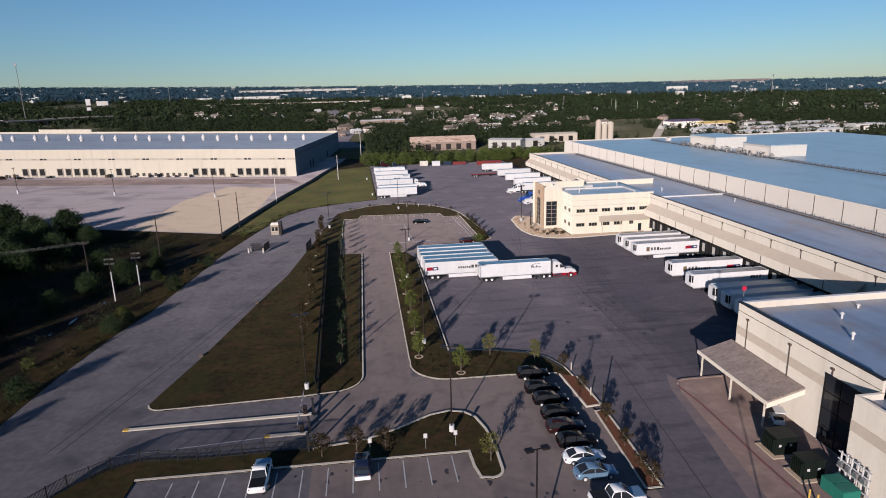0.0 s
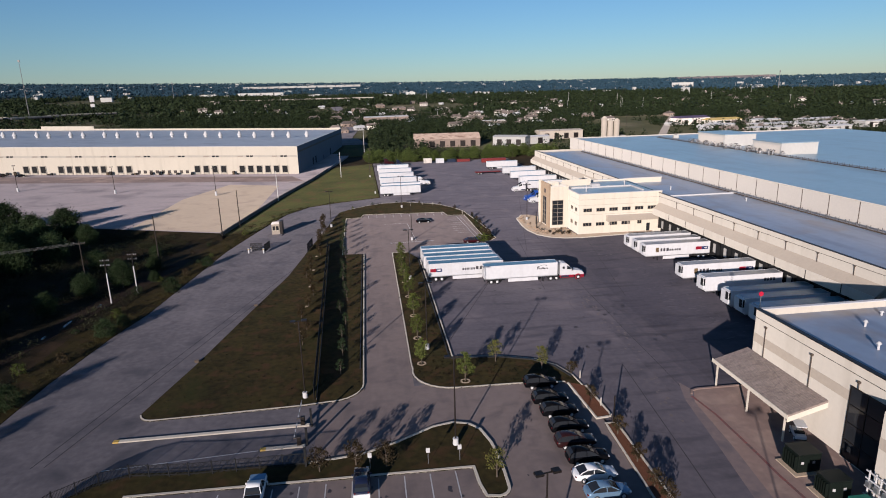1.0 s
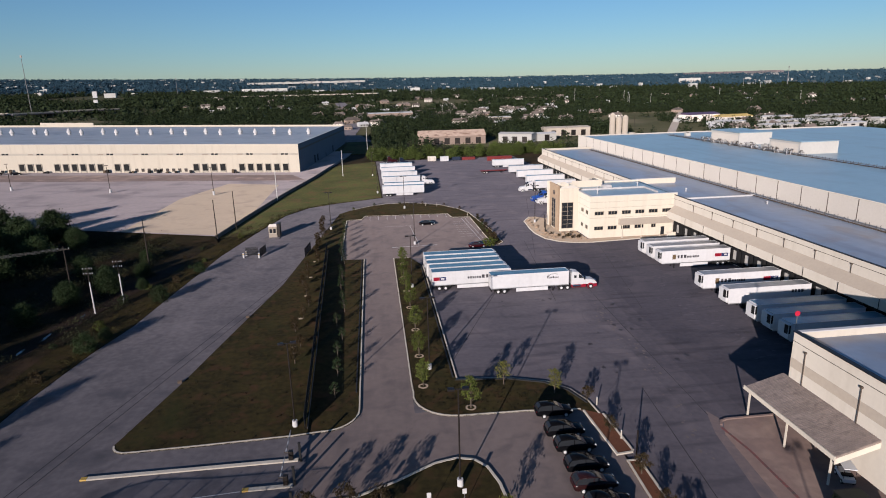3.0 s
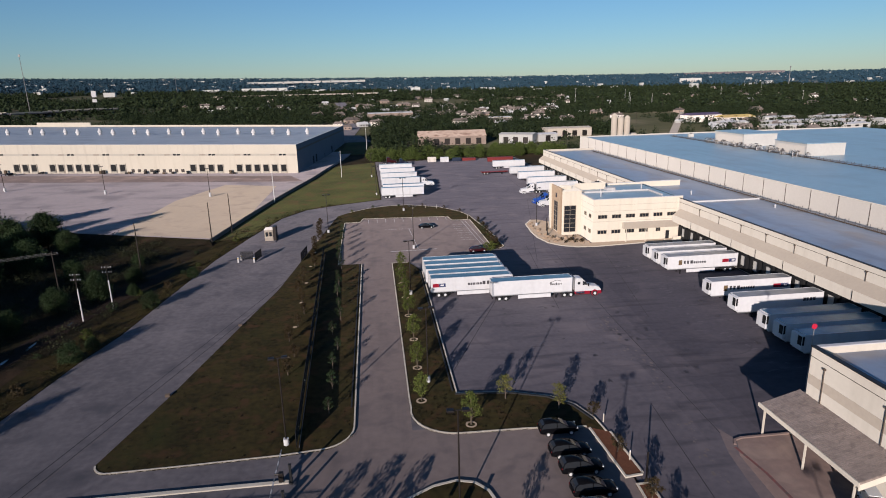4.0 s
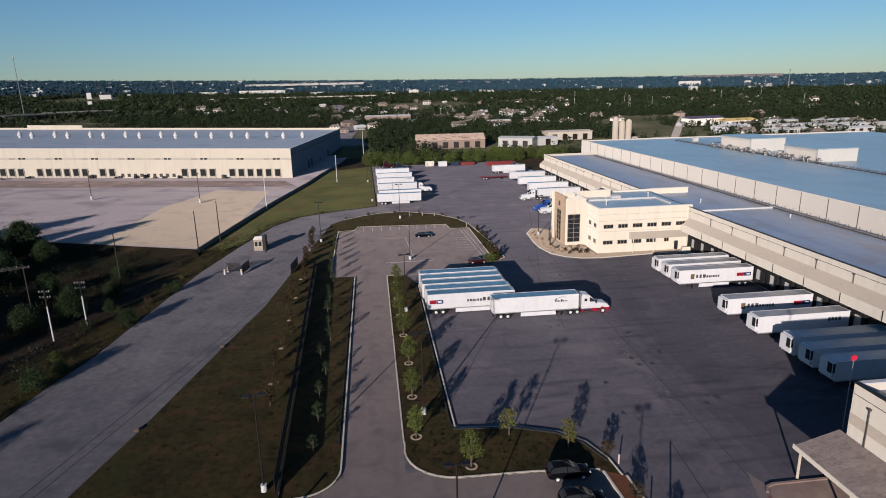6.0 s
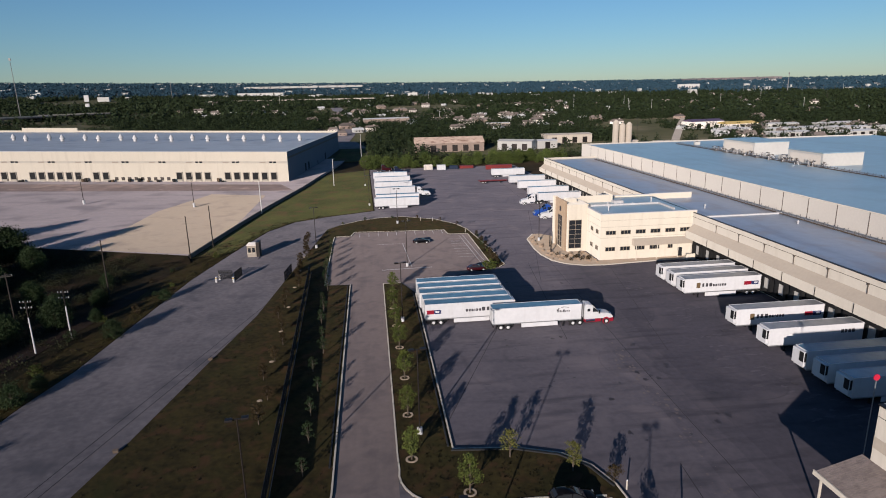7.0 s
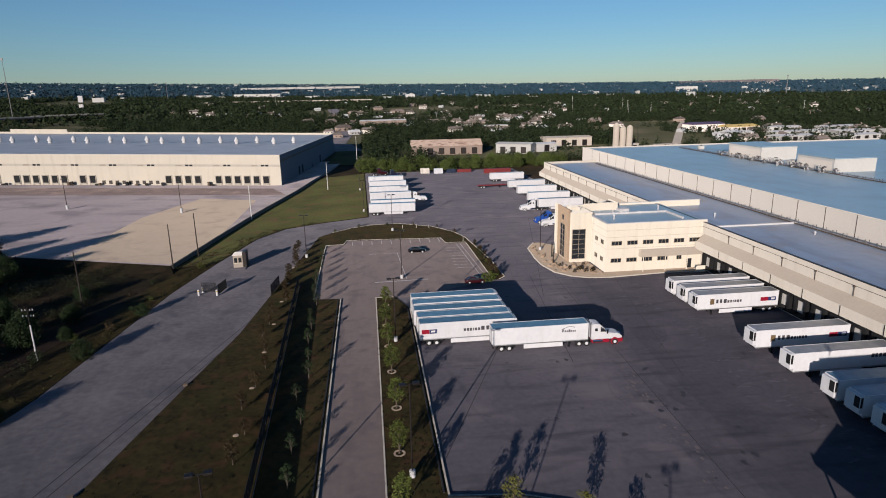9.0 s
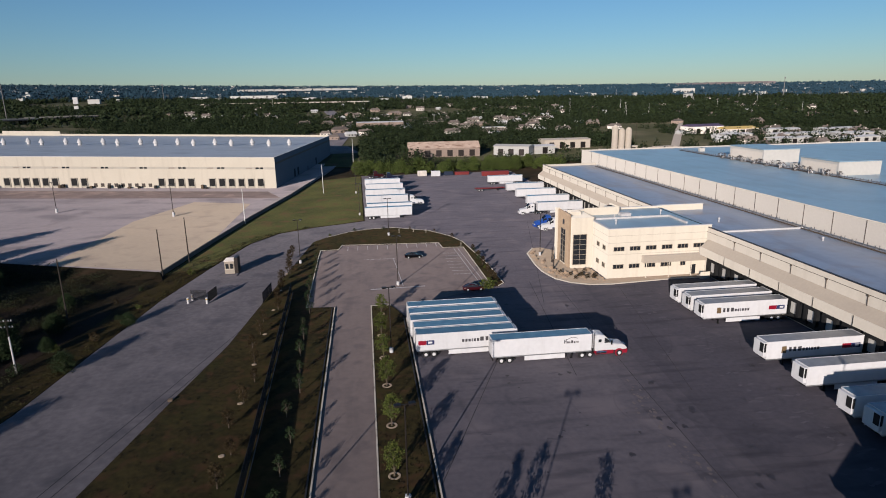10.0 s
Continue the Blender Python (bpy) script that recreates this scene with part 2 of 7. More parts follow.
TBLUE = material("blue_truck_paint", (0.02, 0.07, 0.32), (0.018, 0.06, 0.27), 0.3, spec=0.6)
LOGOB = material("blue_logo_paint", (0.03, 0.038, 0.11), rough=0.4)
INK = material("dark_lettering_paint", (0.06, 0.055, 0.06), rough=0.5)
GOLD = material("tan_crest_paint", (0.15, 0.1, 0.05), rough=0.5)
CHROME = material("bright_metal", (0.7, 0.7, 0.7), (0.6, 0.6, 0.6), 0.2, metal=1.0)
GLASS = material("dark_window_glass", (0.018, 0.02, 0.024), (0.025, 0.027, 0.03), 0.08, spec=0.4, grain=0.6, blotch=0.2)
LAMPG = material("lamp_lens", (0.6, 0.6, 0.58), rough=0.2)
TAILR = material("red_lens", (0.12, 0.008, 0.008), rough=0.2)
WOODP = material("weathered_pole_wood", (0.0413, 0.0303, 0.0231), (0.0275, 0.022, 0.0165), 0.9, grain=4, blotch=0.5)
BARK = material("grey_bark", (0.10, 0.075, 0.055), (0.07, 0.055, 0.04), 0.95, grain=5, blotch=0.6, bump=0.02)
LEAF = leafy("young_tree_leaves", (0.0943, 0.108, 0.0229), (0.0512, 0.0666, 0.0158))
LEAFY = leafy("yellowing_leaves", (0.14, 0.13, 0.03), (0.09, 0.095, 0.026))
LEAFB = leafy("browned_leaves", (0.0488, 0.0315, 0.015), (0.0338, 0.027, 0.012))
LEAFD = leafy("dark_oak_leaves", (0.030, 0.044, 0.016), (0.018, 0.030, 0.012))
WOODS = leafy("distant_woods_leaves", (0.0302, 0.041, 0.0159), (0.0173, 0.0264, 0.0113))
GRASSW = leafy("roadside_blades", (0.045, 0.0398, 0.0137), (0.0255, 0.024, 0.00864))
# far leaves painted blue to carry the aerial haze
FARLEAF = material("hazed_far_leaves", (0.034, 0.066, 0.090), (0.024, 0.050, 0.072), 0.9, grain=0.02, blotch=0.004, spec=0.05)
BELT = leafy("belt_leaves", (0.0869, 0.109, 0.0266), (0.0521, 0.0718, 0.0196))
DEADG = leafy("dry_weeds", (0.0324, 0.0232, 0.0111), (0.0173, 0.0141, 0.00655))
TUFT = leafy("verge_blades", (0.0272, 0.021, 0.009), (0.0176, 0.015, 0.00675))
DRAINB = material("brown_carton", (0.16, 0.11, 0.07), (0.11, 0.08, 0.05), 0.9, grain=4, blotch=0.5)
PALEDUST = material("pale_cement_dust", (0.42, 0.37, 0.31), (0.33, 0.29, 0.24), 0.95, grain=0.8, blotch=0.08, bump=0.05)
DUSTROAD = material("dusty_road_earth", (0.27, 0.235, 0.20), (0.20, 0.175, 0.15), 0.95, grain=0.8, blotch=0.08, bump=0.05)
ROCK = material("tan_rock", (0.36, 0.26, 0.17), (0.26, 0.19, 0.13), 0.9, grain=3, blotch=0.8, bump=0.04, per_object=0.2)
GREENP = material("green_dumpster_paint", (0.02, 0.16, 0.11), (0.02, 0.12, 0.085), 0.5, grain=2, blotch=0.8)
BRICKH = material("pink_brick_wall", (0.364, 0.279, 0.224), (0.294, 0.224, 0.18), 0.9, grain=2, blotch=0.3, per_object=0.15)
HOUSEW = material("pale_house_wall", (0.724, 0.658, 0.586), (0.604, 0.552, 0.493), 0.8, grain=1, blotch=0.3, per_object=0.2)
SHINGLE = material("grey_brown_shingle", (0.151, 0.125, 0.108), (0.106, 0.0857, 0.0739), 0.9, grain=2, blotch=0.3, per_object=0.35)
WHITEB = material("white_metal_cladding", (0.491, 0.475, 0.433), (0.436, 0.42, 0.387), 0.6, grain=1, blotch=0.1, per_object=0.15)
YELLOWB = material("yellow_roof_metal", (0.6, 0.42, 0.12), (0.5, 0.36, 0.12), 0.6)
TANW = material("tan_metal_cladding", (0.52, 0.45, 0.36), (0.44, 0.38, 0.31), 0.7, grain=1, blotch=0.1, per_object=0.12)
# end wall of the cream warehouse: blue-grey shade put into the colour
EASTW = material("shaded_cream_wall_slate", (0.13, 0.15, 0.187), (0.112, 0.13, 0.163), 0.8, grain=2, blotch=0.1)
REDB = material("red_painted_steel", (0.198, 0.021, 0.018), (0.144, 0.018, 0.0168), 0.5)


# ---- mesh helpers ----
def box(bm, x0, x1, y0, y1, z0, z1, bevel=0.0):
    ps = [(x, y, z) for z in (z0, z1) for y in (y0, y1) for x in (x0, x1)]
    v = [bm.verts.new(p) for p in ps]
    fs = [bm.faces.new([v[i] for i in q]) for q in ((0, 2, 3, 1), (4, 5, 7, 6), (0, 1, 5, 4), (2, 6, 7, 3), (0, 4, 6, 2), (1, 3, 7, 5))]
    if bevel:
        bmesh.ops.bevel(bm, geom=list({e for f in fs for e in f.edges}), offset=bevel, segments=2, affect="EDGES", profile=0.6)
    return bm


def prism(bm, pts, z0, z1):
    """A flat-topped body over the outline pts (any turn)."""
    if sum(a[0] * b[1] - b[0] * a[1] for a, b in zip(pts, pts[1:] + pts[:1])) < 0:
        pts = pts[::-1]
    lo = [bm.verts.new((p[0], p[1], z0)) for p in pts]
    hi = [bm.verts.new((p[0], p[1], z1 if len(p) < 3 else p[2])) for p in pts]
    bm.faces.new(hi)
    bm.faces.new(lo[::-1])
    for i in range(len(pts)):
        j = (i + 1) % len(pts)
        bm.faces.new((lo[i], lo[j], hi[j], hi[i]))
    return bm


def tube(bm, a, b, r0, r1=None, seg=8):
    """A tapered round bar from a to b."""
    a, b = Vector(a), Vector(b)
    r1 = r0 if r1 is None else r1
    d = (b - a).normalized()
    s = d.orthogonal().normalized()
    t = d.cross(s)
    rings = []
    for c, r in ((a, r0), (b, r1)):
        rings.append([bm.verts.new(c + r * (math.cos(k * 2 * math.pi / seg) * s + math.sin(k * 2 * math.pi / seg) * t)) for k in range(seg)])
    for k in range(seg):
        j = (k + 1) % seg
        bm.faces.new((rings[0][k], rings[0][j], rings[1][j], rings[1][k]))
    bm.faces.new(rings[0][::-1])
    bm.faces.new(rings[1])
    return bm


def ribbon(bm, pts, w, z0, z1, closed=False):
    """A strip of width w to the inner (left) side along pts, between heights z0 and z1."""
    n = len(pts)
    inner = []
    for i, p in enumerate(pts):
        a = Vector(pts[i - 1]) if (i or closed) else None
        b = Vector(pts[(i + 1) % n]) if (i < n - 1 or closed) else None
        p = Vector(p)
        d = ((p - a).normalized() if a else Vector((0, 0))) + ((b - p).normalized() if b else Vector((0, 0)))
        d.normalize()
        nrm = Vector((-d.y, d.x))
        e = (p - a).normalized() if a else d
        k = 1 / max(0.5, abs(Vector((-e.y, e.x)).dot(nrm)))
        inner.append(p + nrm * w * k)
    rows = [[bm.verts.new((q[0], q[1], z)) for q in row] for row, z in ((pts, z0), (pts, z1), (inner, z1), (inner, z0))]
    for i in range(n if closed else n - 1):
        j = (i + 1) % n
        for a, b in ((0, 1), (1, 2), (2, 3), (3, 0)):
            bm.faces.new((rows[a][i], rows[b][i], rows[b][j], rows[a][j]))
    if not closed:
        bm.faces.new([r[0] for r in rows])
        bm.faces.new([r[-1] for r in rows][::-1])
    bmesh.ops.recalc_face_normals(bm, faces=bm.faces[:])
    return bm


def arc(cx, cy, r, a0, a1, n=6):
    return [(cx + r * math.cos(radians(a0 + (a1 - a0) * k / n)), cy + r * math.sin(radians(a0 + (a1 - a0) * k / n))) for k in range(n + 1)]


def mesh(name, bm, mat, smooth=False):
    me = bpy.data.meshes.new(name)
    bm.to_mesh(me)
    bm.free()
    for m in (mat if isinstance(mat, (list, tuple)) else [mat]):
        me.materials.append(m)
    if smooth:
        for f in me.polygons:
            f.use_smooth = True
    return me


def part(name, bm, mat, parent=None, label="", smooth=False):
    ob = new(name, mesh(name, bm, mat, smooth) if isinstance(bm, bmesh.types.BMesh) else bm)
    ob.parent = parent
    return tagged(ob, label=label)


def thing(name, m, label, category, group="", kind=""):
    ob = new(name)
    ob.empty_display_size = 0.3
    ob.matrix_basis = m
    return tagged(ob, label=label, category=category, group=group, kind=kind)


def B():
    return bmesh.new()


def structure(name, bm, mat, label, category="ground"):
    return tagged(new(name, mesh(name, bm, mat)), label=label, category=category, kind="structure")


# ---- the land ----
def rise(x, y):
    """Height of the far land: level at the site, climbing gently towards the skyline, more to the west."""
    r = math.hypot(x, y)
    if y < 0:
        return 0.0
    a = max(-45.0, min(50.0, math.degrees(math.atan2(x, y))))
    slope = 0.0136 - 0.00028 * a if a < 10 else 0.0108 - 0.00018 * (a - 10)
    top = 41 + 4600 * slope
    return top * max(0.0, (r - 380) / 4220) ** 1.0 * min(1.0, y / 150)


bm = B()
radii = [0, 40, 80, 120, 160, 200, 250, 300, 340, 380, 420, 480, 560, 660, 800, 1000, 1300, 1700, 2200, 2800, 3600, 4600]
NA = 120
rings = []
for r in radii:
    ring = []
    for k in range(NA if r else 1):
        a = 2 * math.pi * k / NA
        x, y = r * math.sin(a), r * math.cos(a)
        ring.append(bm.verts.new((x, y, rise(x, y) - 0.06)))
    rings.append(ring)
for i in range(len(radii) - 1):
    for k in range(NA):
        j = (k + 1) % NA
        if i == 0:
            f = bm.faces.new((rings[0][0], rings[1][j], rings[1][k]))
        else:
            f = bm.faces.new((rings[i][k], rings[i][j], rings[i + 1][j], rings[i + 1][k]))
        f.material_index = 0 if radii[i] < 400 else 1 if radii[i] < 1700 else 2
bmesh.ops.recalc_face_normals(bm, faces=bm.faces[:])
for f in bm.faces:
    if f.normal.z < 0:
        f.normal_flip()
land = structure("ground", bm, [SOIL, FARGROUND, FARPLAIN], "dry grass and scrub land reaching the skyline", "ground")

# ---- paved surfaces ----
ROAD_L = [(-52, 10), (-49.4, 75), (-48.6, 90), (-46.2, 108), (-43.8, 119), (-42, 137), (-39, 166), (-34.5, 190), (-29, 215), (-22.3, 227.5), (-12.3, 234), (4.4, 241.5)]
bm = prism(B(), ROAD_L + [(3, 362), (84, 362), (84, 10)], -0.4, 0.0)
structure("road", bm, ROAD, "pale worn concrete access road with dark joints", "road")
bm = prism(B(), [(28.8, 12), (82.6, 12), (82.6, 361), (4, 361), (5.4, 241.7), (13.5, 229.4), (24.5, 222.5), (30.6, 213), (35.4, 177), (35.6, 164), (31.8, 162.6), (12.4, 154), (12.2, 88.7), (18.8, 88), (25, 85.6), (28, 81)], -0.03, 0.004)
structure("yard_pavement", bm, ASPHALT, "dark worn concrete truck yard with tyre marks", "pavement")
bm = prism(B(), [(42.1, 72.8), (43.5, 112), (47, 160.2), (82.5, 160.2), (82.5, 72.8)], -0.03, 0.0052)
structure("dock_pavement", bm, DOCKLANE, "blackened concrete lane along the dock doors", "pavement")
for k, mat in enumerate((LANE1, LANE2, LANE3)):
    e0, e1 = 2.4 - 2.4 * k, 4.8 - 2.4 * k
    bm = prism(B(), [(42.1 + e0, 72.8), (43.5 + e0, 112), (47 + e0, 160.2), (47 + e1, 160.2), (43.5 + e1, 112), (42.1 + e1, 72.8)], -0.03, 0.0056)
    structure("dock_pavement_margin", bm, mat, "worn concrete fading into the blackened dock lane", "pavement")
bm = prism(B(), [(28.4, 20), (28.4, 80.4), (5.2, 80.4), (5.2, 154.6), (12.3, 154), (31.8, 162.7), (31.3, 198.8), (25.3, 199.2), (25, 205), (-2.1, 207.6), (-7.9, 202.4), (-7.4, 156), (-1.9, 155.1), (-1.9, 86), (-7.8, 79), (-7.8, 20)], -0.03, 0.004)
structure("car_park_pavement", bm, CARPARK, "warm grey concrete car park and drive", "pavement")


def joints(name, rows, w=0.07, z=0.006):
    bm = B()
    for (x0, y0), (x1, y1) in rows:
        d = Vector((x1 - x0, y1 - y0)).normalized()
        q = Vector((-d.y, d.x)) * w / 2
        vs = [bm.verts.new((x0 + s * q.x, y0 + s * q.y, z)) for s in (1, -1)] + [bm.verts.new((x1 + s * q.x, y1 + s * q.y, z)) for s in (-1, 1)]
        bm.faces.new(vs)
    bmesh.ops.recalc_face_normals(bm, faces=bm.faces[:])
    for f in bm.faces:
        if f.normal.z < 0:
            f.normal_flip()
    return bm


def island(name, pts, kerbs, soil, label, z=0.13, kerb_w=0.32):
    """A planted island with a raised kerb along the runs of its outline that have one."""
    ob = thing(name, pose(0, 0, 0), label, "traffic island", kind="structure")
    part("turf", prism(B(), pts, -0.02, z), soil, ob)
    for run in kerbs:
        part("kerb", ribbon(B(), run, kerb_w, -0.02, z + 0.05), KERB, ob, "pale concrete kerb")
    return ob


tip = arc(-29.4, 78.7, 2.1, 190, 275, 5)
A_S = tip + [(-20.7, 76.8), (-10, 77.2), (-6.6, 77.6)] + arc(-6.4, 82.1, 4.5, 275, 360, 7) + [(-1.9, 120), (-1.9, 155.1)]
A_LOT = [(-7.5, 155.6), (-7.9, 193), (-7.8, 202.5), (-3.0, 202.7), (-2.1, 207.6), (25, 205.2), (25.6, 199.3), (31.3, 198.8), (31.8, 163.4)]
A_E = [(33.4, 162.6), (35.1, 164.6), (34.8, 178), (32.3, 205), (29.9, 212.8), (24.2, 221.8), (13.5, 228.6), (5, 227.8), (-1, 224.7), (-7, 219), (-10.7, 213.5)]
A_W = [(-13, 194.4), (-16.5, 164.8), (-19.4, 139), (-23.3, 119), (-27.9, 94.2)]
island("verge_island", A_S + A_LOT + A_E + A_W, [A_S, A_LOT, A_E[:-1]], GRASS, "dry mown grass verge with a pale concrete kerb", kerb_w=0.2)
B_W = [(9.2, 154.5), (5.2, 154.7), (5.2, 120), (5.2, 88)] + arc(11.2, 84.6, 6.0, 170, 268, 8) + [(19.4, 78.4), (26.6, 77.7)]
B_E = [(28.7, 76.4), (28.4, 79.5), (27, 83.2), (24.3, 86), (19.5, 87.9), (12.0, 88.8), (12.0, 146.8)]
island("median_island", B_W + B_E, [B_W, B_E], GRASS, "grass island with young trees and a concrete kerb", kerb_w=0.2)
island("mulch_strip", [(27.5, 67.7), (29.3, 68.0), (28.9, 76.2), (27.0, 77.4)], [[(29.3, 67.9), (27.5, 67.7), (27.0, 77.4)], [(28.9, 76.2), (29.3, 68.0)]], MULCH, "bark mulch planting strip edged with concrete", kerb_w=0.25)
island("mulch_strip", [(27.2, 50.0), (29.3, 50.0), (29.5, 66.3), (27.9, 66.3)], [[(29.5, 66.3), (27.9, 66.3), (27.2, 50.0), (29.3, 50.0)], [(29.3, 50.0), (29.5, 66.3)]], MULCH, "bark mulch planting strip edged with concrete", kerb_w=0.25)
C_N = [(13.3, 64.5), (12.5, 67.6), (11.2, 69.2), (9.2, 69.8), (6.6, 69.2), (2, 66.5), (-2.2, 64.6), (-8.2, 63.9)]
C_E = arc(12.0, 56.0, 1.5, 270, 360, 5)
C_S = [(-28, 30), (-27.2, 60.6), (10.1, 59.9), (10.2, 57)]
island("car_park_island", C_S + [(10.6, 54.8)] + C_E + [(13.6, 59.5)] + C_N + [(-21, 64.2), (-27.8, 65), (-31.5, 63.6), (-36, 58), (-38, 50), (-38, 30)], [C_S[1:] + [(10.6, 54.8)] + C_E + [(13.6, 59.5)] + C_N], GRASS, "grass car park island with a concrete kerb and lamp")
D_K = [(82, 160.4), (72, 160.8), (58.1, 159.6), (53.5, 160.2), (50, 162.2), (47.4, 165.8), (46.2, 172), (46.2, 178), (47, 188.4), (50, 194)]
island("office_bed", D_K[::-1] + [(82, 163.3), (58, 163.3), (58, 186), (52, 194)], [D_K], GRAVEL, "stony planting bed round the office with a kerb")
for x0, x1, y in ((-32.5, -8.8, 72.2), (-14.2, -8.9, 67.5)):
    m = thing("lane_divider", pose(x0, y, 0), "low pale concrete lane divider with yellow nose", "lane divider", "lane dividers")
    part("kerb", box(B(), 0.7, x1 - x0, -0.28, 0.28, 0, 0.17, 0.03), KERB, m)
    part("nose", box(B(), 0, 0.7, -0.3, 0.3, 0, 0.18, 0.05), PAINTY, m, "yellow painted nose")

# the pale lot beside the west warehouse, on a low retaining wall
LOT_E = [(-45, 185.5), (-41, 216), (-35.5, 254), (-27, 302), (-22.0, 338), (-5, 452)]
lotz = lambda x, y: 1.0 + 0.024 * max(0.0, -40 - x)
bm = B()
outline = LOT_E + [(-60, 500), (-420, 540), (-420, 290), (-130, 212), (-90, 199)]
prism(bm, outline, -1.5, 1.0)
bmesh.ops.bisect_plane(bm, geom=bm.verts[:] + bm.edges[:] + bm.faces[:], plane_co=(-40, 0, 0), plane_no=(1, 0, 0))
for v in bm.verts:
    if v.co.z > 0.5:
        v.co.z = lotz(v.co.x, v.co.y)
bank = B()
FE = [(-45, 185.5), (-90, 199), (-130, 212)]
tv = [bank.verts.new((x, y + 0.02, lotz(x, y) - 0.03)) for x, y in FE]
bv = [bank.verts.new((x - 1.5, y - 7, -0.05)) for x, y in FE]
for k in range(2):
    bank.faces.new((tv[k], tv[k + 1], bv[k + 1], bv[k]))
bank.faces.new((tv[0], bv[0], bank.verts.new((-43.0, 181, -0.05)), bank.verts.new((-44.6, 186.5, 0.0))))
bmesh.ops.recalc_face_normals(bank, faces=bank.faces[:])
for fc in bank.faces:
    if fc.normal.z < 0:
        fc.normal_flip()
structure("grass_bank", bank, SOIL, "dark grassy bank below the concrete lot", "bank")
structure("concrete_lot", bm, LOT, "pale stained concrete lorry lot", "pavement")
STAINC = material("stained_concrete", (0.16, 0.14, 0.12), (0.10, 0.09, 0.08), 0.9, grain=1.5, blotch=0.3)
bm = B()
ribbon(bm, [(x + 0.25, y) for x, y in LOT_E[:5]], 0.3, -1.0, 1.15)
structure("retaining_wall", bm, STAINC, "dark stained concrete retaining wall", "wall")


bm = B()
sl = [(-44.9, 186.6), (-41.0, 216), (-40.2, 222), (-40.2, 281), (-63, 287), (-73, 249), (-74, 194.8)]
prism(bm, [(x, y, lotz(x, y) + 0.02) for x, y in sl], 0.8, 1.0)
bmesh.ops.recalc_face_normals(bm, faces=bm.faces[:])
structure("newer_slab", bm, LOT2, "paler newer concrete slabs along the lot edge", "pavement")
bm = B()
sl = [(-38, 312), (-70, 316), (-130, 323), (-200, 331), (-290, 341), (-290, 318), (-200, 309), (-130, 302), (-70, 297), (-30, 292)]
bm.faces.new([bm.verts.new((x, y, lotz(x, y) + 0.02)) for x, y in sl])
bmesh.ops.recalc_face_normals(bm, faces=bm.faces[:])
structure("stained_slab", bm, LOT3, "darker tyre-stained concrete before the dock doors", "pavement")

# ---- right-hand warehouse ----
def frame_bm(w, h, nx, ny, t=0.08, d=0.1):
    bm = B()
    for k in range(nx + 1):
        x = -w / 2 + k * w / nx
        box(bm, x - t / 2, x + t / 2, -d, 0.02, 0, h)
    for k in range(ny + 1):
        z = k * h / ny
        box(bm, -w / 2 - t / 2, w / 2 + t / 2, -d - 0.003, 0.02, z - t / 2, z + t / 2)
    return bm


FRAMET = material("tan_window_frame", (0.36, 0.30, 0.23), (0.30, 0.25, 0.19), 0.5, metal=0.2)


def add_window(parent, m, w, h, nx=2, ny=1, trim=None):
    ob = part("window", box(B(), -w / 2, w / 2, -0.03, 0.02, 0, h), GLASS, parent)
    ob.matrix_basis = m
    part("frame", frame_bm(w, h, nx, ny), trim or FRAMET, ob)
    part("sill", box(B(), -w / 2 - 0.1, w / 2 + 0.1, -0.16, 0.02, -0.14, -0.05), CREAM, ob)
    return ob


WX = 82.0
warehouse = thing("warehouse", pose(0, 0, 0), "cream tilt-wall distribution warehouse with membrane roofs tinted sky blue", "warehouse")
Y0, Y1 = 72.6, 294.0
# low dock range: walls with thickness, parapet and roof
part("wall", box(B(), WX, WX + 0.35, Y0, Y1, 0, 11.0), CREAMW, warehouse)
part("wall", box(B(), WX + 0.35, 108, Y1 - 0.35, Y1, 0, 10.9), CREAMW, warehouse)
part("roof", box(B(), WX + 0.35, 106, Y0, Y1 - 0.35, 9.6, 10.05), ROOF2, warehouse, "roof membrane with sky blue painted in and water stains")
part("coping", box(B(), WX - 0.08, WX + 0.43, Y0, Y1 + 0.08, 11.0, 11.1), BRONZE, warehouse)
part("reveal", box(B(), WX - 0.02, WX - 0.0, Y0, Y1, 9.95, 10.03), BRONZE, warehouse)
# upper hall
HX, HY0, HY1 = 106.0, 40.0, 312.0
part("wall", box(B(), HX, HX + 0.35, HY0, HY1, 9, 15.0), GREYW, warehouse)
part("wall", box(B(), HX + 0.35, 260, HY1 - 0.35, HY1, 0, 15.0), GREYW, warehouse)
part("roof", box(B(), HX + 0.35, 260, HY0, HY1 - 0.35, 13.9, 14.5), ROOF, warehouse, "roof membrane with sky blue painted in and water stains")
part("coping", box(B(), HX - 0.08, HX + 0.45, HY0, HY1 + 0.08, 15.0, 15.12), CREAMW, warehouse)
pj = mesh("panel_joint", box(B(), -0.04, 0.03, -0.06, 0.06, 9.9, 14.98), SPOUT)
for k in range(26):
    o = part("panel_joint", pj, None, warehouse)
    o.location = (HX - 0.03, 73.9 + k * 9.02, 0)
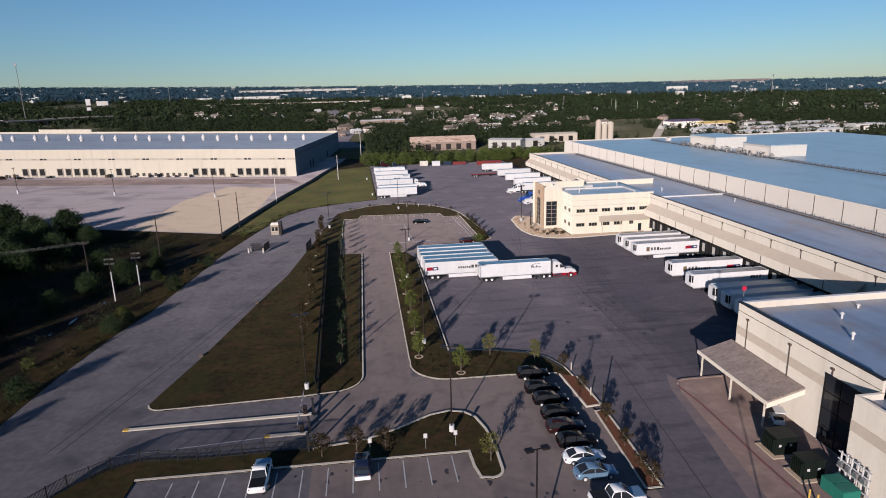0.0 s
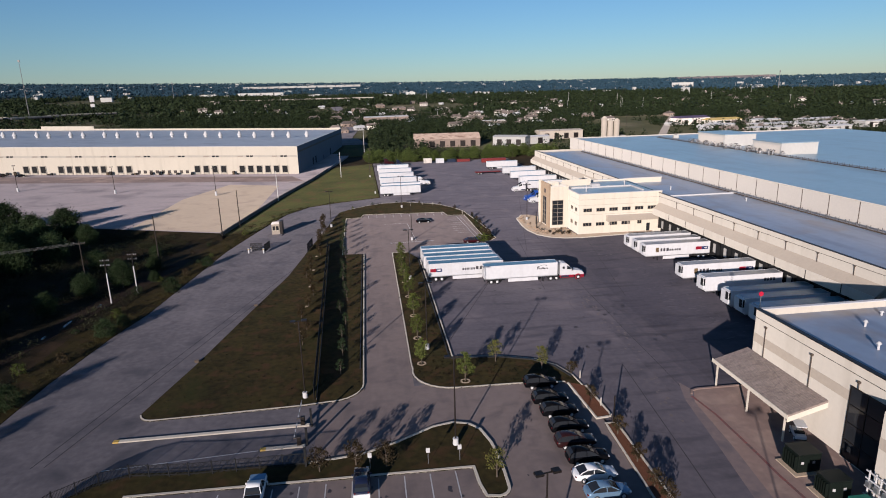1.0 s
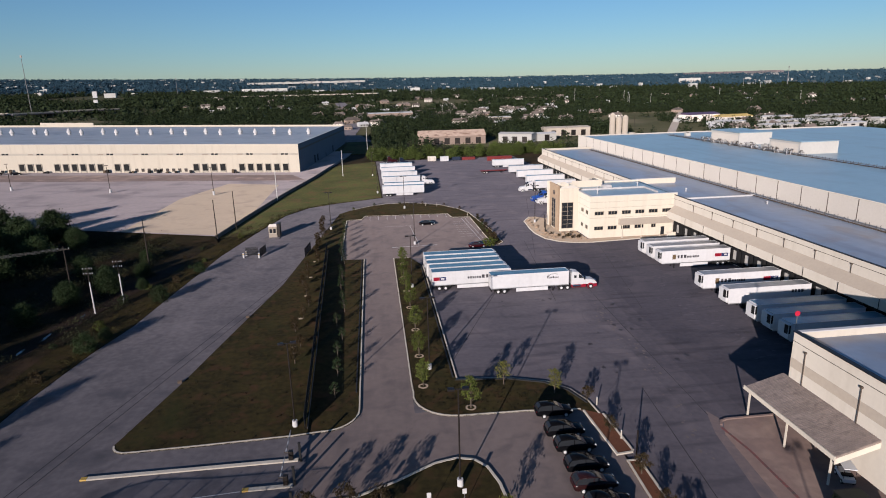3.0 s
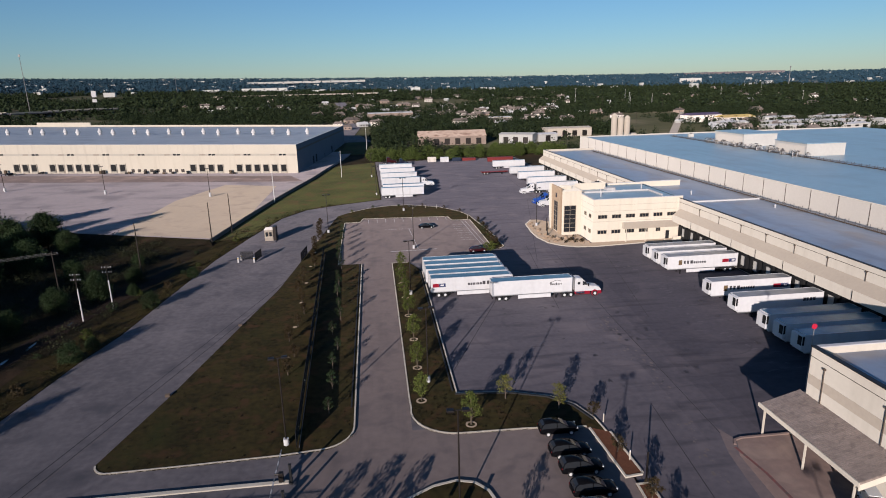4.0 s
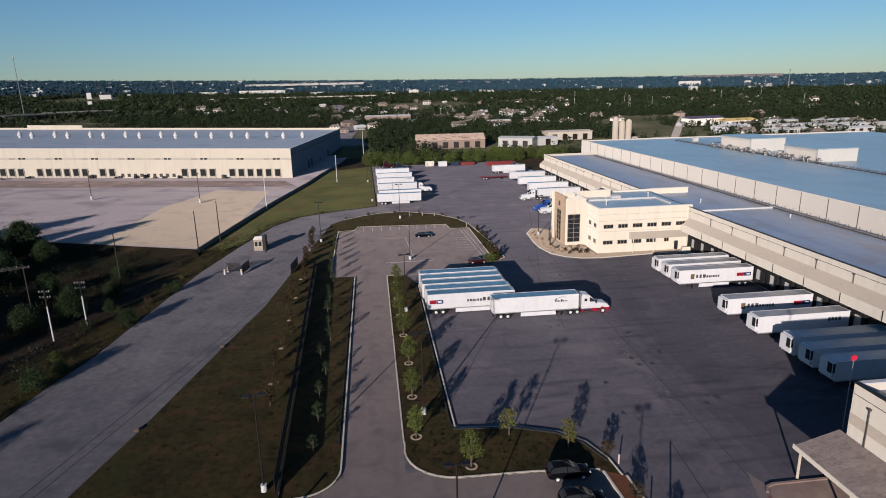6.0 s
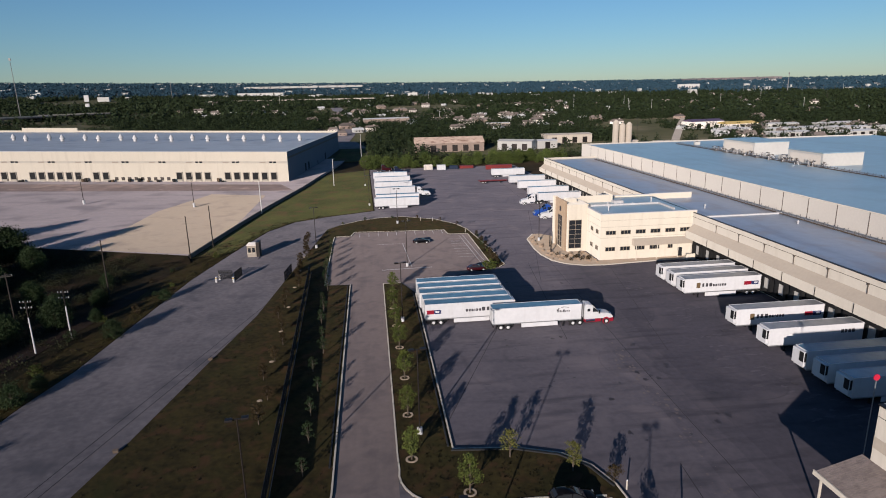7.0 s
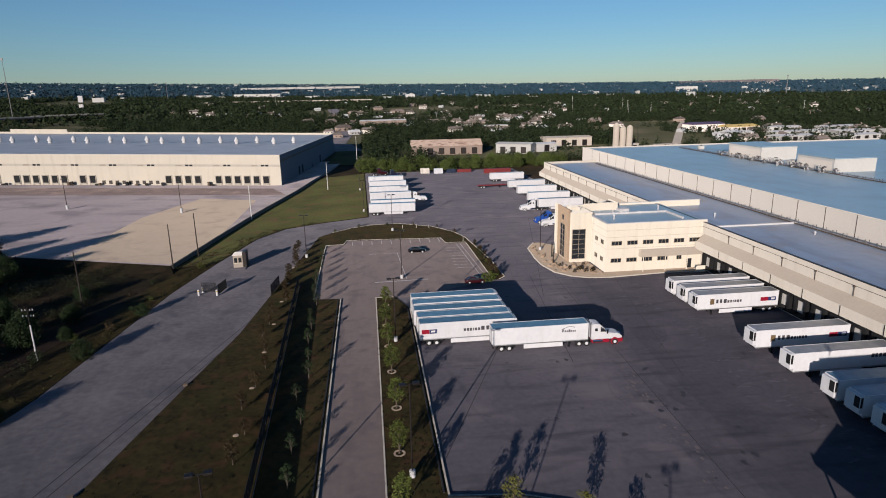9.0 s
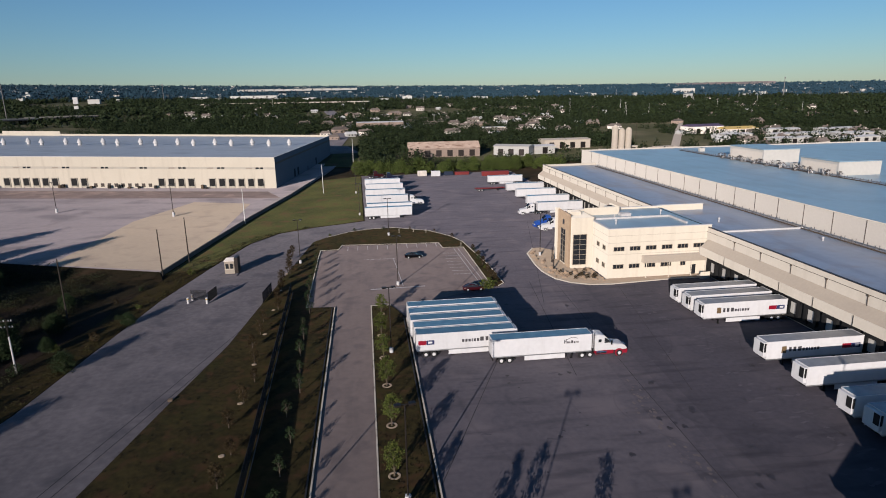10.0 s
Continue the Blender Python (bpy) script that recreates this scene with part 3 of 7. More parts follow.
# dock canopy, downspouts and doors
for y0, y1 in ((Y0 + 12, 162.5), (188, Y1)):
    cb2 = B()
    vs = [(WX, 8.3), (WX, 7.9), (WX - 1.9, 6.3), (WX - 1.9, 6.7)]
    lo = [cb2.verts.new((x, y0, z)) for x, z in vs]
    hi = [cb2.verts.new((x, y1, z)) for x, z in vs]
    cb2.faces.new(lo)
    cb2.faces.new(hi[::-1])
    for i in range(4):
        j = (i + 1) % 4
        cb2.faces.new((lo[j], lo[i], hi[i], hi[j]))
    bmesh.ops.recalc_face_normals(cb2, faces=cb2.faces[:])
    part("dock_canopy", cb2, TAN, warehouse, "tan metal canopy over the dock doors")
    part("canopy_fascia", box(B(), WX - 2.02, WX - 1.9, y0, y1, 5.0, 6.75), CREAMW, warehouse)
    # flat dark sheet on the wall, painted shade below the canopy
    part("dock_recess", box(B(), WX - 0.06, WX - 0.01, y0, y1, 0.15, 4.6), DARK, warehouse, "dark sheet painting deep shade on the dock face")
spout = B()
tube(spout, (WX - 0.1, 0, 8.2), (WX - 0.1, 0, 9.8), 0.065, seg=8)
box(spout, WX - 0.22, WX, -0.16, 0.16, 9.75, 10.0, 0.03)
spout = mesh("downspout", spout, SPOUT)
lower_spout = mesh("downspout", tube(B(), (WX - 2.1, 0, 5.0), (WX - 2.1, 0, 6.75), 0.05, seg=8), BRONZE)
for k in range(24):
    y = 82.7 + k * 8.75
    if 160 < y < 186:
        continue
    o = part("downspout", spout, None, warehouse)
    o.location = (0, y, 0)
    o = part("downspout", lower_spout, None, warehouse)
    o.location = (0, y, 0)
door_me = mesh("dock_door", box(B(), WX - 0.16, WX - 0.07, -0.9, 0.9, 1.3, 3.6, 0.01), material("dock_door_panel", (0.5, 0.48, 0.44), (0.42, 0.4, 0.37), 0.6))
seal_bm = B()
box(seal_bm, WX - 0.5, WX - 0.05, -1.65, -0.9, 1.0, 4.3)
box(seal_bm, WX - 0.5, WX - 0.05, 0.9, 1.65, 1.0, 4.3)
box(seal_bm, WX - 0.55, WX - 0.05, -1.65, 1.65, 3.6, 4.4)
box(seal_bm, WX - 0.35, WX - 0.05, -1.2, -0.8, 0.75, 1.2)
box(seal_bm, WX - 0.35, WX - 0.05, 0.8, 1.2, 0.75, 1.2)
seal_me = mesh("dock_seal", seal_bm, BLACKM)
k = 0
for y in [89 + 4.4 * i for i in range(17)] + [192 + 4.05 * i for i in range(25)]:
    d = tagged(new("dock_door", door_me), "closed pale panel dock door in the warehouse wall", "dock door", "dock doors", "structure")
    d.location = (0, y, 0)
    s = part("dock_seal", seal_me, None, d, "black rubber dock seal and bumpers")

# office at the corner of the dock
office = thing("office_building", pose(0, 0, 0), "two-storey cream office with bands of dark windows", "office building")
OX0, OX1, OY0, OY1, OZ = 58.6, 83.0, 163.3, 188.0, 11.5
part("wall", box(B(), OX0, OX1, OY0, OY0 + 0.4, 0, OZ), CREAM, office)
part("wall", box(B(), OX0, OX0 + 0.4, OY0 + 0.4, OY1, 0, OZ), CREAM, office)
part("wall", box(B(), OX0 + 0.4, OX1, OY1 - 0.4, OY1, 0, OZ), CREAM, office)
part("roof", box(B(), OX0 + 0.4, OX1, OY0 + 0.4, OY1 - 0.4, 10.2, 11.1), ROOF, office)
cop = B()
box(cop, OX0 - 0.1, OX1, OY0 - 0.1, OY0 + 0.5, OZ, OZ + 0.15)
box(cop, OX0 - 0.1, OX0 + 0.5, OY0 + 0.5, OY1, OZ, OZ + 0.15)
box(cop, OX0 + 0.5, OX1, OY1 - 0.5, OY1, OZ, OZ + 0.15)
part("coping", cop, ROOFW, office)
part("canopy", box(B(), 66.6, 81.8, OY0 - 1.2, OY0, 3.6, 5.2), TAN, office, "tan entrance canopy band")
for k in range(6):
    add_window(office, pose(61.1 + k * 3.8, OY0 - 0.01, 6.45), 2.45, 0.95, 3, 1)
    if k < 4:
        add_window(office, pose(61.1 + k * 3.8, OY0 - 0.01, 2.35), 2.45, 0.95, 3, 1)
for y in (165.6, 169.2):
    add_window(office, pose(OX0 - 0.01, y, 6.45, 0, 0, -90), 1.5, 0.95, 2, 1)
    add_window(office, pose(OX0 - 0.01, y, 2.35, 0, 0, -90), 1.5, 0.95, 2, 1)
part("door", box(B(), 78.6, 79.8, OY0 - 0.06, OY0 + 0.02, 0.15, 2.4, 0.02), GLASS, office, "dark glazed entrance door")
add_window(office, pose(76.6, OY0 - 0.01, 2.35), 1.2, 0.95, 2, 1)
for z in (5.6, 8.3, 9.9):
    part("reveal", box(B(), OX0 - 0.012, OX1, OY0 - 0.012, OY0, z, z + 0.07), TAN, office)
    part("reveal", box(B(), OX0 - 0.012, OX0, OY0, OY1, z, z + 0.07), TAN, office)
# corner tower
TX0, TX1, TY0, TY1, TZ = 53.4, 58.6, 172.8, 182.0, 12.2
part("tower", box(B(), TX0, TX1, TY0, TY1, 0, TZ, 0.03), CREAM, office, "cream corner tower")
part("tower_facing", box(B(), TX0 - 0.5, TX0, TY0 + 0.8, TY1, 0, TZ + 0.9, 0.03), BROWNW, office, "tan stone facing beside the entrance")
part("tower_pier", box(B(), TX0 - 0.9, TX0 + 0.1, TY1, TY1 + 1.2, 0, TZ + 1.0, 0.03), CREAM, office)
part("tower_cap", box(B(), TX0, TX1 + 0.15, TY0 - 0.15, TY1, TZ, TZ + 0.25, 0.04), CREAM, office)
add_window(office, pose(55.4, TY0 - 0.01, 1.0), 3.3, 7.4, 2, 6)
add_window(office, pose(TX0 - 0.51, 177.6, 0.6, 0, 0, -90), 3.4, 8.4, 2, 6)
part("logo_plate", box(B(), TX0 - 0.56, TX0 - 0.5, 177.0, 178.2, 10.1, 11.3, 0.02), INK, office, "dark crest plate")


# near wing with its canopy
wing = thing("warehouse_wing", pose(0, 0, 0), "cream tilt-wall warehouse wing with tan band and parapet", "warehouse")
NX, NY, NZ = 51.2, 72.6, 11.2
part("wall", box(B(), NX, NX + 0.35, 48.2, NY, 0, NZ), CREAMW, wing)
part("wall", box(B(), NX + 0.35, 106, NY - 0.35, NY, 0, NZ), CREAMW, wing)
part("roof", box(B(), NX + 0.35, 106, 10, NY - 0.35, 9.9, 10.3), ROOF2, wing, "grey roof membrane")
part("band", box(B(), NX - 0.03, NX, 55.7, NY, 6.7, 7.9), TAN, wing, "tan painted band")
part("coping", box(B(), NX - 0.1, NX + 0.5, 48.2, NY + 0.1, NZ, NZ + 0.12), BRONZE, wing)
part("coping", box(B(), NX + 0.5, 106, NY - 0.5, NY + 0.1, NZ, NZ + 0.12), ROOFW, wing)
part("reveal", box(B(), NX - 0.015, NX + 0.0, 48.2, NY, 10.05, 10.12), BRONZE, wing)
part("wall", box(B(), 48.2, 48.55, 10, 48.2, 0, 9.95), CREAMW, wing)
part("wall", box(B(), 48.55, NX, 47.85, 48.2, 0, 9.95), CREAMW, wing)
part("roof", box(B(), 48.55, NX + 0.35, 10, 47.85, 8.9, 9.3), ROOF2, wing)
part("band", box(B(), 48.17, 48.2, 10, 48.2, 6.0, 7.2), TAN, wing)
for y in (70.2, 61.7, 54.6):
    sp = B()
    tube(sp, (NX - 0.1, y, 5.2 if y > 55 else 8.7), (NX - 0.1, y, 9.4), 0.06)
    box(sp, NX - 0.24, NX, y - 0.16, y + 0.16, 9.35, 9.6, 0.03)
    part("downspout", sp, SPOUT, wing)
add_window(wing, pose(NX - 0.01, 52.05, 0.1, 0, 0, -90), 7.0, 8.5, 3, 4, BRONZE)

canopy = thing("entrance_canopy", pose(0, 0, 0), "ribbed tan metal canopy on cream posts", "canopy")
bm = B()
n = 60
for k in range(n):
    y0, y1 = 58.45 + k * 0.2525, 58.45 + k * 0.2525 + 0.21
    prism(bm, [(46.3, y0), (NX, y0), (NX, y1), (46.3, y1)], 3.7, 3.87)
    bm.verts.ensure_lookup_table()
for v in bm.verts:
    v.co.z += (v.co.x - 46.3) / (NX - 46.3) * 1.4
part("ribs", bm, CANOPYM, canopy, "raised standing seams")
bm = B()
prism(bm, [(46.3, 58.4), (NX, 58.4), (NX, 73.6), (46.3, 73.6)], 3.62, 3.84)
for v in bm.verts:
    v.co.z += (v.co.x - 46.3) / (NX - 46.3) * 1.4
part("deck", bm, CANOPYM, canopy)
bm = prism(B(), [(46.35, 58.38), (NX, 58.38), (NX, 58.5), (46.35, 58.5)], 2.95, 3.62)
for v in bm.verts:
    v.co.z += (v.co.x - 46.3) / (NX - 46.3) * 1.4
part("end_board", bm, CREAM, canopy, "cream end board")
part("fascia", box(B(), 46.15, 46.3, 58.3, 73.7, 3.45, 3.95), KERB, canopy, "pale gutter board")
for y in (59.2, 66.1, 73.1):
    part("post", tube(B(), (46.7, y, 0), (46.7, y, 3.7), 0.13, seg=10), KERB, canopy)


# penthouses and plant on the upper roof
def penthouse(x0, x1, y0, y1, z1):
    p = thing("rooftop_plant_room", pose(x0, y0, 14.5), "pale panelled plant room on the warehouse roof", "plant room", "rooftop plant rooms")
    part("body", box(B(), 0, x1 - x0, 0, y1 - y0, 0, z1 - 14.5 - 0.2), WHITEB, p)
    part("lid", box(B(), -0.2, x1 - x0 + 0.2, -0.2, y1 - y0 + 0.2, z1 - 14.5 - 0.2, z1 - 14.5 + 0.1), ROOF, p)
    part("side_panel", box(B(), -0.05, 0.0, 1, y1 - y0 - 1, 0.6, z1 - 14.5 - 1.0), GREYW, p)
penthouse(150.7, 165.3, 208, 225, 18.9)
penthouse(150.7, 165.0, 244.5, 265.5, 19.5)


# ---- west warehouse ----
west = thing("west_warehouse", pose(-35.5, 321.5, 1.0, 0, 0, -6.6), "long cream warehouse with a row of dark dock doors", "warehouse")
WL, WD, WH = 330.0, 148.0, 14.0
def tilt(bm):
    for v in bm.verts:
        v.co.z += 0.024 * -v.co.x
    return bm
part("wall", tilt(box(B(), -WL, 0, 0, 0.4, -1.5, WH)), CREAM, west)
part("wall", tilt(box(B(), -0.4, 0, 0.4, WD, -1.5, WH)), EASTW, west, "cream end wall with its shade painted slate grey")
part("wall", tilt(box(B(), -WL, -0.4, WD - 0.4, WD, -1.5, WH + 0.6)), CREAM, west)
part("roof", tilt(box(B(), -WL, -0.4, 0.4, WD - 0.4, WH - 1.0, WH - 0.6)), ROOFG, west, "grey-blue roof membrane")
part("coping", tilt(box(B(), -WL, 0.1, -0.1, 0.5, WH, WH + 0.14)), ROOFW, west)
part("coping", tilt(box(B(), -0.5, 0.1, 0.5, WD, WH, WH + 0.14)), ROOFW, west)
part("band", box(B(), 0.0, 0.03, 0.4, WD, 10.6, 11.6), STAINC, west, "dark band on the end wall")
for y, w, z0, z1 in ((38, 3.4, 0.4, 4.4), (46, 3.4, 0.4, 4.4), (71, 1.4, 0, 2.4), (96, 3.4, 0.4, 4.4)):
    part("side_door", box(B(), 0.0, 0.05, y - w / 2, y + w / 2, z0, z1), DARK, west, "dark side door")
part("band", tilt(box(B(), -WL, 0.0, -0.03, 0, 8.6, 9.6)), CREAMW, west)
part("raised_parapet", tilt(box(B(), -223, -184, WD - 0.5, WD + 0.1, WH + 0.6, WH + 2.4)), CREAM, west)

# doors, windows and vents of the west warehouse
wdoor = mesh("dock_door", box(B(), -1.3, 1.3, -0.06, -0.01, 0.9, 4.2), DARK)
wframe = B()
for sx in (-1.55, 1.3):
    box(wframe, sx, sx + 0.25, -0.3, 0, 0, 4.4)
box(wframe, -1.55, 1.55, -0.35, 0, 4.2, 4.5)
box(wframe, -1.2, 1.2, -0.5, 0, 0.3, 0.9)
wframe = mesh("door_frame", wframe, KERB)
groups = [(-7.0, 6, 4.4), (-38.6, 4, 4.5), (-87.2, 2, 4.5), (-100.3, 6, 4.35), (-131.2, 3, 4.35), (-160, 6, 4.4), (-200, 4, 4.4)]
for x0, n, dx in groups:
    for k in range(n):
        x = x0 - k * dx
        d = part("dock_door", wdoor, None, west, "dark dock door opening")
        d.location = (x, 0, 0.024 * -x)
        part("door_frame", wframe, None, d)
low = mesh("service_hatch", box(B(), -0.8, 0.8, -0.06, -0.01, 0.4, 2.0), BRONZE)
for k in range(9):
    d = part("service_hatch", low, None, west)
    d.location = (-57.5 - k * 3.1, 0, 0.024 * (57.5 + k * 3.1))
slot = mesh("clerestory_window", box(B(), -0.75, 0.75, -0.05, -0.01, 8.75, 9.5), GLASS)
grey_slot = mesh("louvre", box(B(), -1.4, 1.4, -0.05, -0.032, 8.75, 9.4), TAN)
for k in range(16):
    for dx, me, nm in ((0, slot, "clerestory_window"), (-1.9, slot, "clerestory_window"), (-5.7, grey_slot, "louvre")):
        d = part(nm, me, None, west)
        d.location = (-6.2 + dx - k * 17.5, 0, 0.024 * (6.2 - dx + k * 17.5))
def pallet_stack(lx, n, mat, label):
    """Stacked pallets or boxes on the lot, against the west wall."""
    m = west.matrix_basis @ pose(lx, -1.6, 0)
    p = thing("pallet_stack", pose(m.translation.x, m.translation.y, lotz(m.translation.x, 0) + 0.03, 0, 0, -6.6 + 9 * math.sin(lx)), label, "pallets", "dock clutter")
    for k in range(n):
        part("pallet", box(B(), -0.6 - 0.05 * (k % 2), 0.6, -0.5, 0.5, k * 0.36, k * 0.36 + 0.14), mat, p)
        part("load", box(B(), -0.52, 0.5, -0.42, 0.42, k * 0.36 + 0.14, k * 0.36 + 0.36, 0.02), mat, p)


for k, lx in enumerate((-31.4, -33.2, -54.5, -62, -66.5, -71, -75.5, -83.5, -85.0, -96.2, -97.8, -126.4, -128, -145, -149, -153)):
    pallet_stack(lx, 2 + (k * 7) % 4, (WOODP, DRAINB, BLACKM)[k % 3], ("weathered wooden pallets stacked by the dock", "brown boxes stacked by the dock", "black crates stacked by the dock")[k % 3])
vent_bm = B()
tube(vent_bm, (0, 0, 0), (0, 0, 1.3), 0.95, 0.95, 12)
tube(vent_bm, (0, 0, 1.3), (0, 0, 1.9), 1.45, 1.35, 12)
tube(vent_bm, (0, 0, 1.9), (0, 0, 3.7), 1.3, 0.4, 12)
vent_me = mesh("roof_vent", vent_bm, ROOFW)
for k in range(11):
    for dx, dy in ((0, 75.5), (-10.0, 69.5)):
        v = tagged(new("roof_vent", vent_me), "white conical vent on the warehouse roof", "roof vent", "roof vents")
        x = -10.6 + dx - k * 21.2
        v.matrix_world = west.matrix_basis @ pose(x, dy, WH - 0.6 + 0.024 * -x)


# ---- trailers and lorries ----
def wheel_me(r, w, name="tyre"):
    bm = B()
    tube(bm, (0, -w / 2, 0), (0, w / 2, 0), r, seg=18)
    return mesh(name, bm, RUBBER)


TYRE, TYREC = wheel_me(0.5, 0.58), wheel_me(0.33, 0.22)
rb = B()
tube(rb, (0, -0.31, 0), (0, 0.31, 0), 0.27, seg=12)
RIM = mesh("rim", rb, ALLOY)
rb = B()
tube(rb, (0, -0.125, 0), (0, 0.125, 0), 0.2, seg=10)
RIMC = mesh("rim", rb, ALLOY)


def wheel(parent, x, y, z, tyre, rim):
    w = part("wheel", tyre, None, parent)
    w.location = (x, y, z)
    part("rim", rim, None, w, "bright metal rim")
    return w


def trailer(m, label, group="parked trailers", reefer=True, logo=True, skirt=True, L=16.15, doors=True):
    """A box trailer: rear at x = 0, nose at x = L, standing on the ground."""
    t = thing("semi_trailer", m, label, "trailer", group)
    W = 1.3
    part("box_body", box(B(), 0.02, L, -W, W, 1.22, 4.02, 0.04), TWHITE, t)
    # row, road and shaded trailers take the roof with sky blue painted in
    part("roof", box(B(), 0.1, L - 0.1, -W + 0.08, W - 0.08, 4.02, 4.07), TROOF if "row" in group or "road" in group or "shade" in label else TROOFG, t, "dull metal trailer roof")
    for s in (-1, 1):
        part("bottom_rail", box(B(), 0.0, L, s * W - 0.03, s * W + 0.03, 1.1, 1.28), STEEL, t)
        part("top_rail", box(B(), 0.0, L + 0.02, s * W - 0.04, s * W + 0.035, 3.95, 4.1), TWHITE, t)
    part("nose_rail", box(B(), L - 0.03, L + 0.03, -W, W, 3.95, 4.1), TWHITE, t)
    part("rear_header", box(B(), -0.02, 0.06, -W, W, 3.9, 4.1), TWHITE, t)
    if doors:
        for s in (-1, 1):
            d = part("rear_door", box(B(), -0.05, 0.02, 0.02 if s > 0 else -1.22, 1.22 if s > 0 else -0.02, 1.3, 3.88, 0.01), TWHITE, t)
            for q in (0.35, 0.9):
                part("lock_rod", tube(B(), (-0.08, s * q, 1.3), (-0.08, s * q, 3.9), 0.025, seg=6), STEEL, d)
    under = B()
    box(under, 0.3, L - 0.3, -0.5, 0.5, 0.85, 1.2)
    box(under, 0.1, 0.25, -1.1, 1.1, 0.55, 0.7)
    box(under, 0.1, 0.2, -0.8, -0.7, 0.6, 1.2)
    box(under, 0.1, 0.2, 0.7, 0.8, 0.6, 1.2)
    box(under, 0.9, 3.9, -0.9, 0.9, 0.5, 0.75)
    part("chassis", under, BLACKM, t)
    for x in (1.5, 2.8):
        for s in (-1, 1):
            wheel(t, x, s * 0.97, 0.5, TYRE, RIM)
    gear = B()
    for s in (-0.85, 0.85):
        box(gear, 12.9, 13.05, s - 0.08, s + 0.08, 0.08, 1.2)
        box(gear, 12.8, 13.15, s - 0.15, s + 0.15, 0.0, 0.08)
    part("landing_gear", gear, BLACKM, t)
    for s in (-0.97, 0.97):
        part("mudflap", box(B(), 0.75, 0.78, s - 0.3, s + 0.3, 0.25, 0.95), BLACKM, t)
    if skirt:
        for s in (-1, 1):
            part("side_skirt", box(B(), 5.2, 11.8, s * W - 0.02, s * W + 0.02, 0.35, 1.1), TWHITE, t)
    if reefer:
        r = part("refrigeration_unit", box(B(), L, L + 0.5, -1.24, 1.24, 1.6, 3.95, 0.1), TWHITE, t, "white front refrigeration unit")
        part("grille", box(B(), L + 0.5, L + 0.53, 0.3, 1.16, 2.35, 3.8, 0.01), BLACKM, r, "black grille")
        part("grille", box(B(), L + 0.12, L + 0.44, 1.24, 1.26, 2.4, 3.8), BLACKM, r)
        part("fuel_tank", box(B(), 8.0, 9.6, -0.6, 0.6, 0.45, 0.95, 0.1), STEEL, t)
    if logo:
        for s in (-1, 1):
            y = s * (W + 0.012)
            q0, q1 = min(y, y - s * 0.01), max(y, y - s * 0.01)
            red, blue = ((0.3, 1.6), (1.62, 2.9)) if s < 0 else ((2.1, 3.6), (0.5, 2.08))
            part("logo_block", box(B(), *red, q0, q1, 2.2, 2.95), TRED, t, "red logo block")
            part("logo_block", box(B(), *blue, q0, q1, 2.2, 2.95), LOGOB, t, "dark blue logo block")
            part("logo_block", box(B(), blue[0] + 0.25, blue[0] + 0.95, q0 - 0.003 * (s < 0), q1 + 0.003 * (s > 0), 2.42, 2.75), TWHITE, t, "white logo centre")
            part("crest", box(B(), 12.9, 13.7, q0, q1, 2.1, 3.2), GOLD, t, "tan crest shape")
            x = 12.5
            for k, w in enumerate((0.42, 0.46, 0.6, 0.4, 0.36, 0.2, 0.38, 0.36, 0.38)):
                part("letter_bar", box(B(), x - w, x, min(y, y - s * 0.008), max(y, y - s * 0.008), 2.3, 3.02 if k < 3 else 2.78), INK, t)
                x -= w + (0.3 if k < 2 else 0.15)
    return t


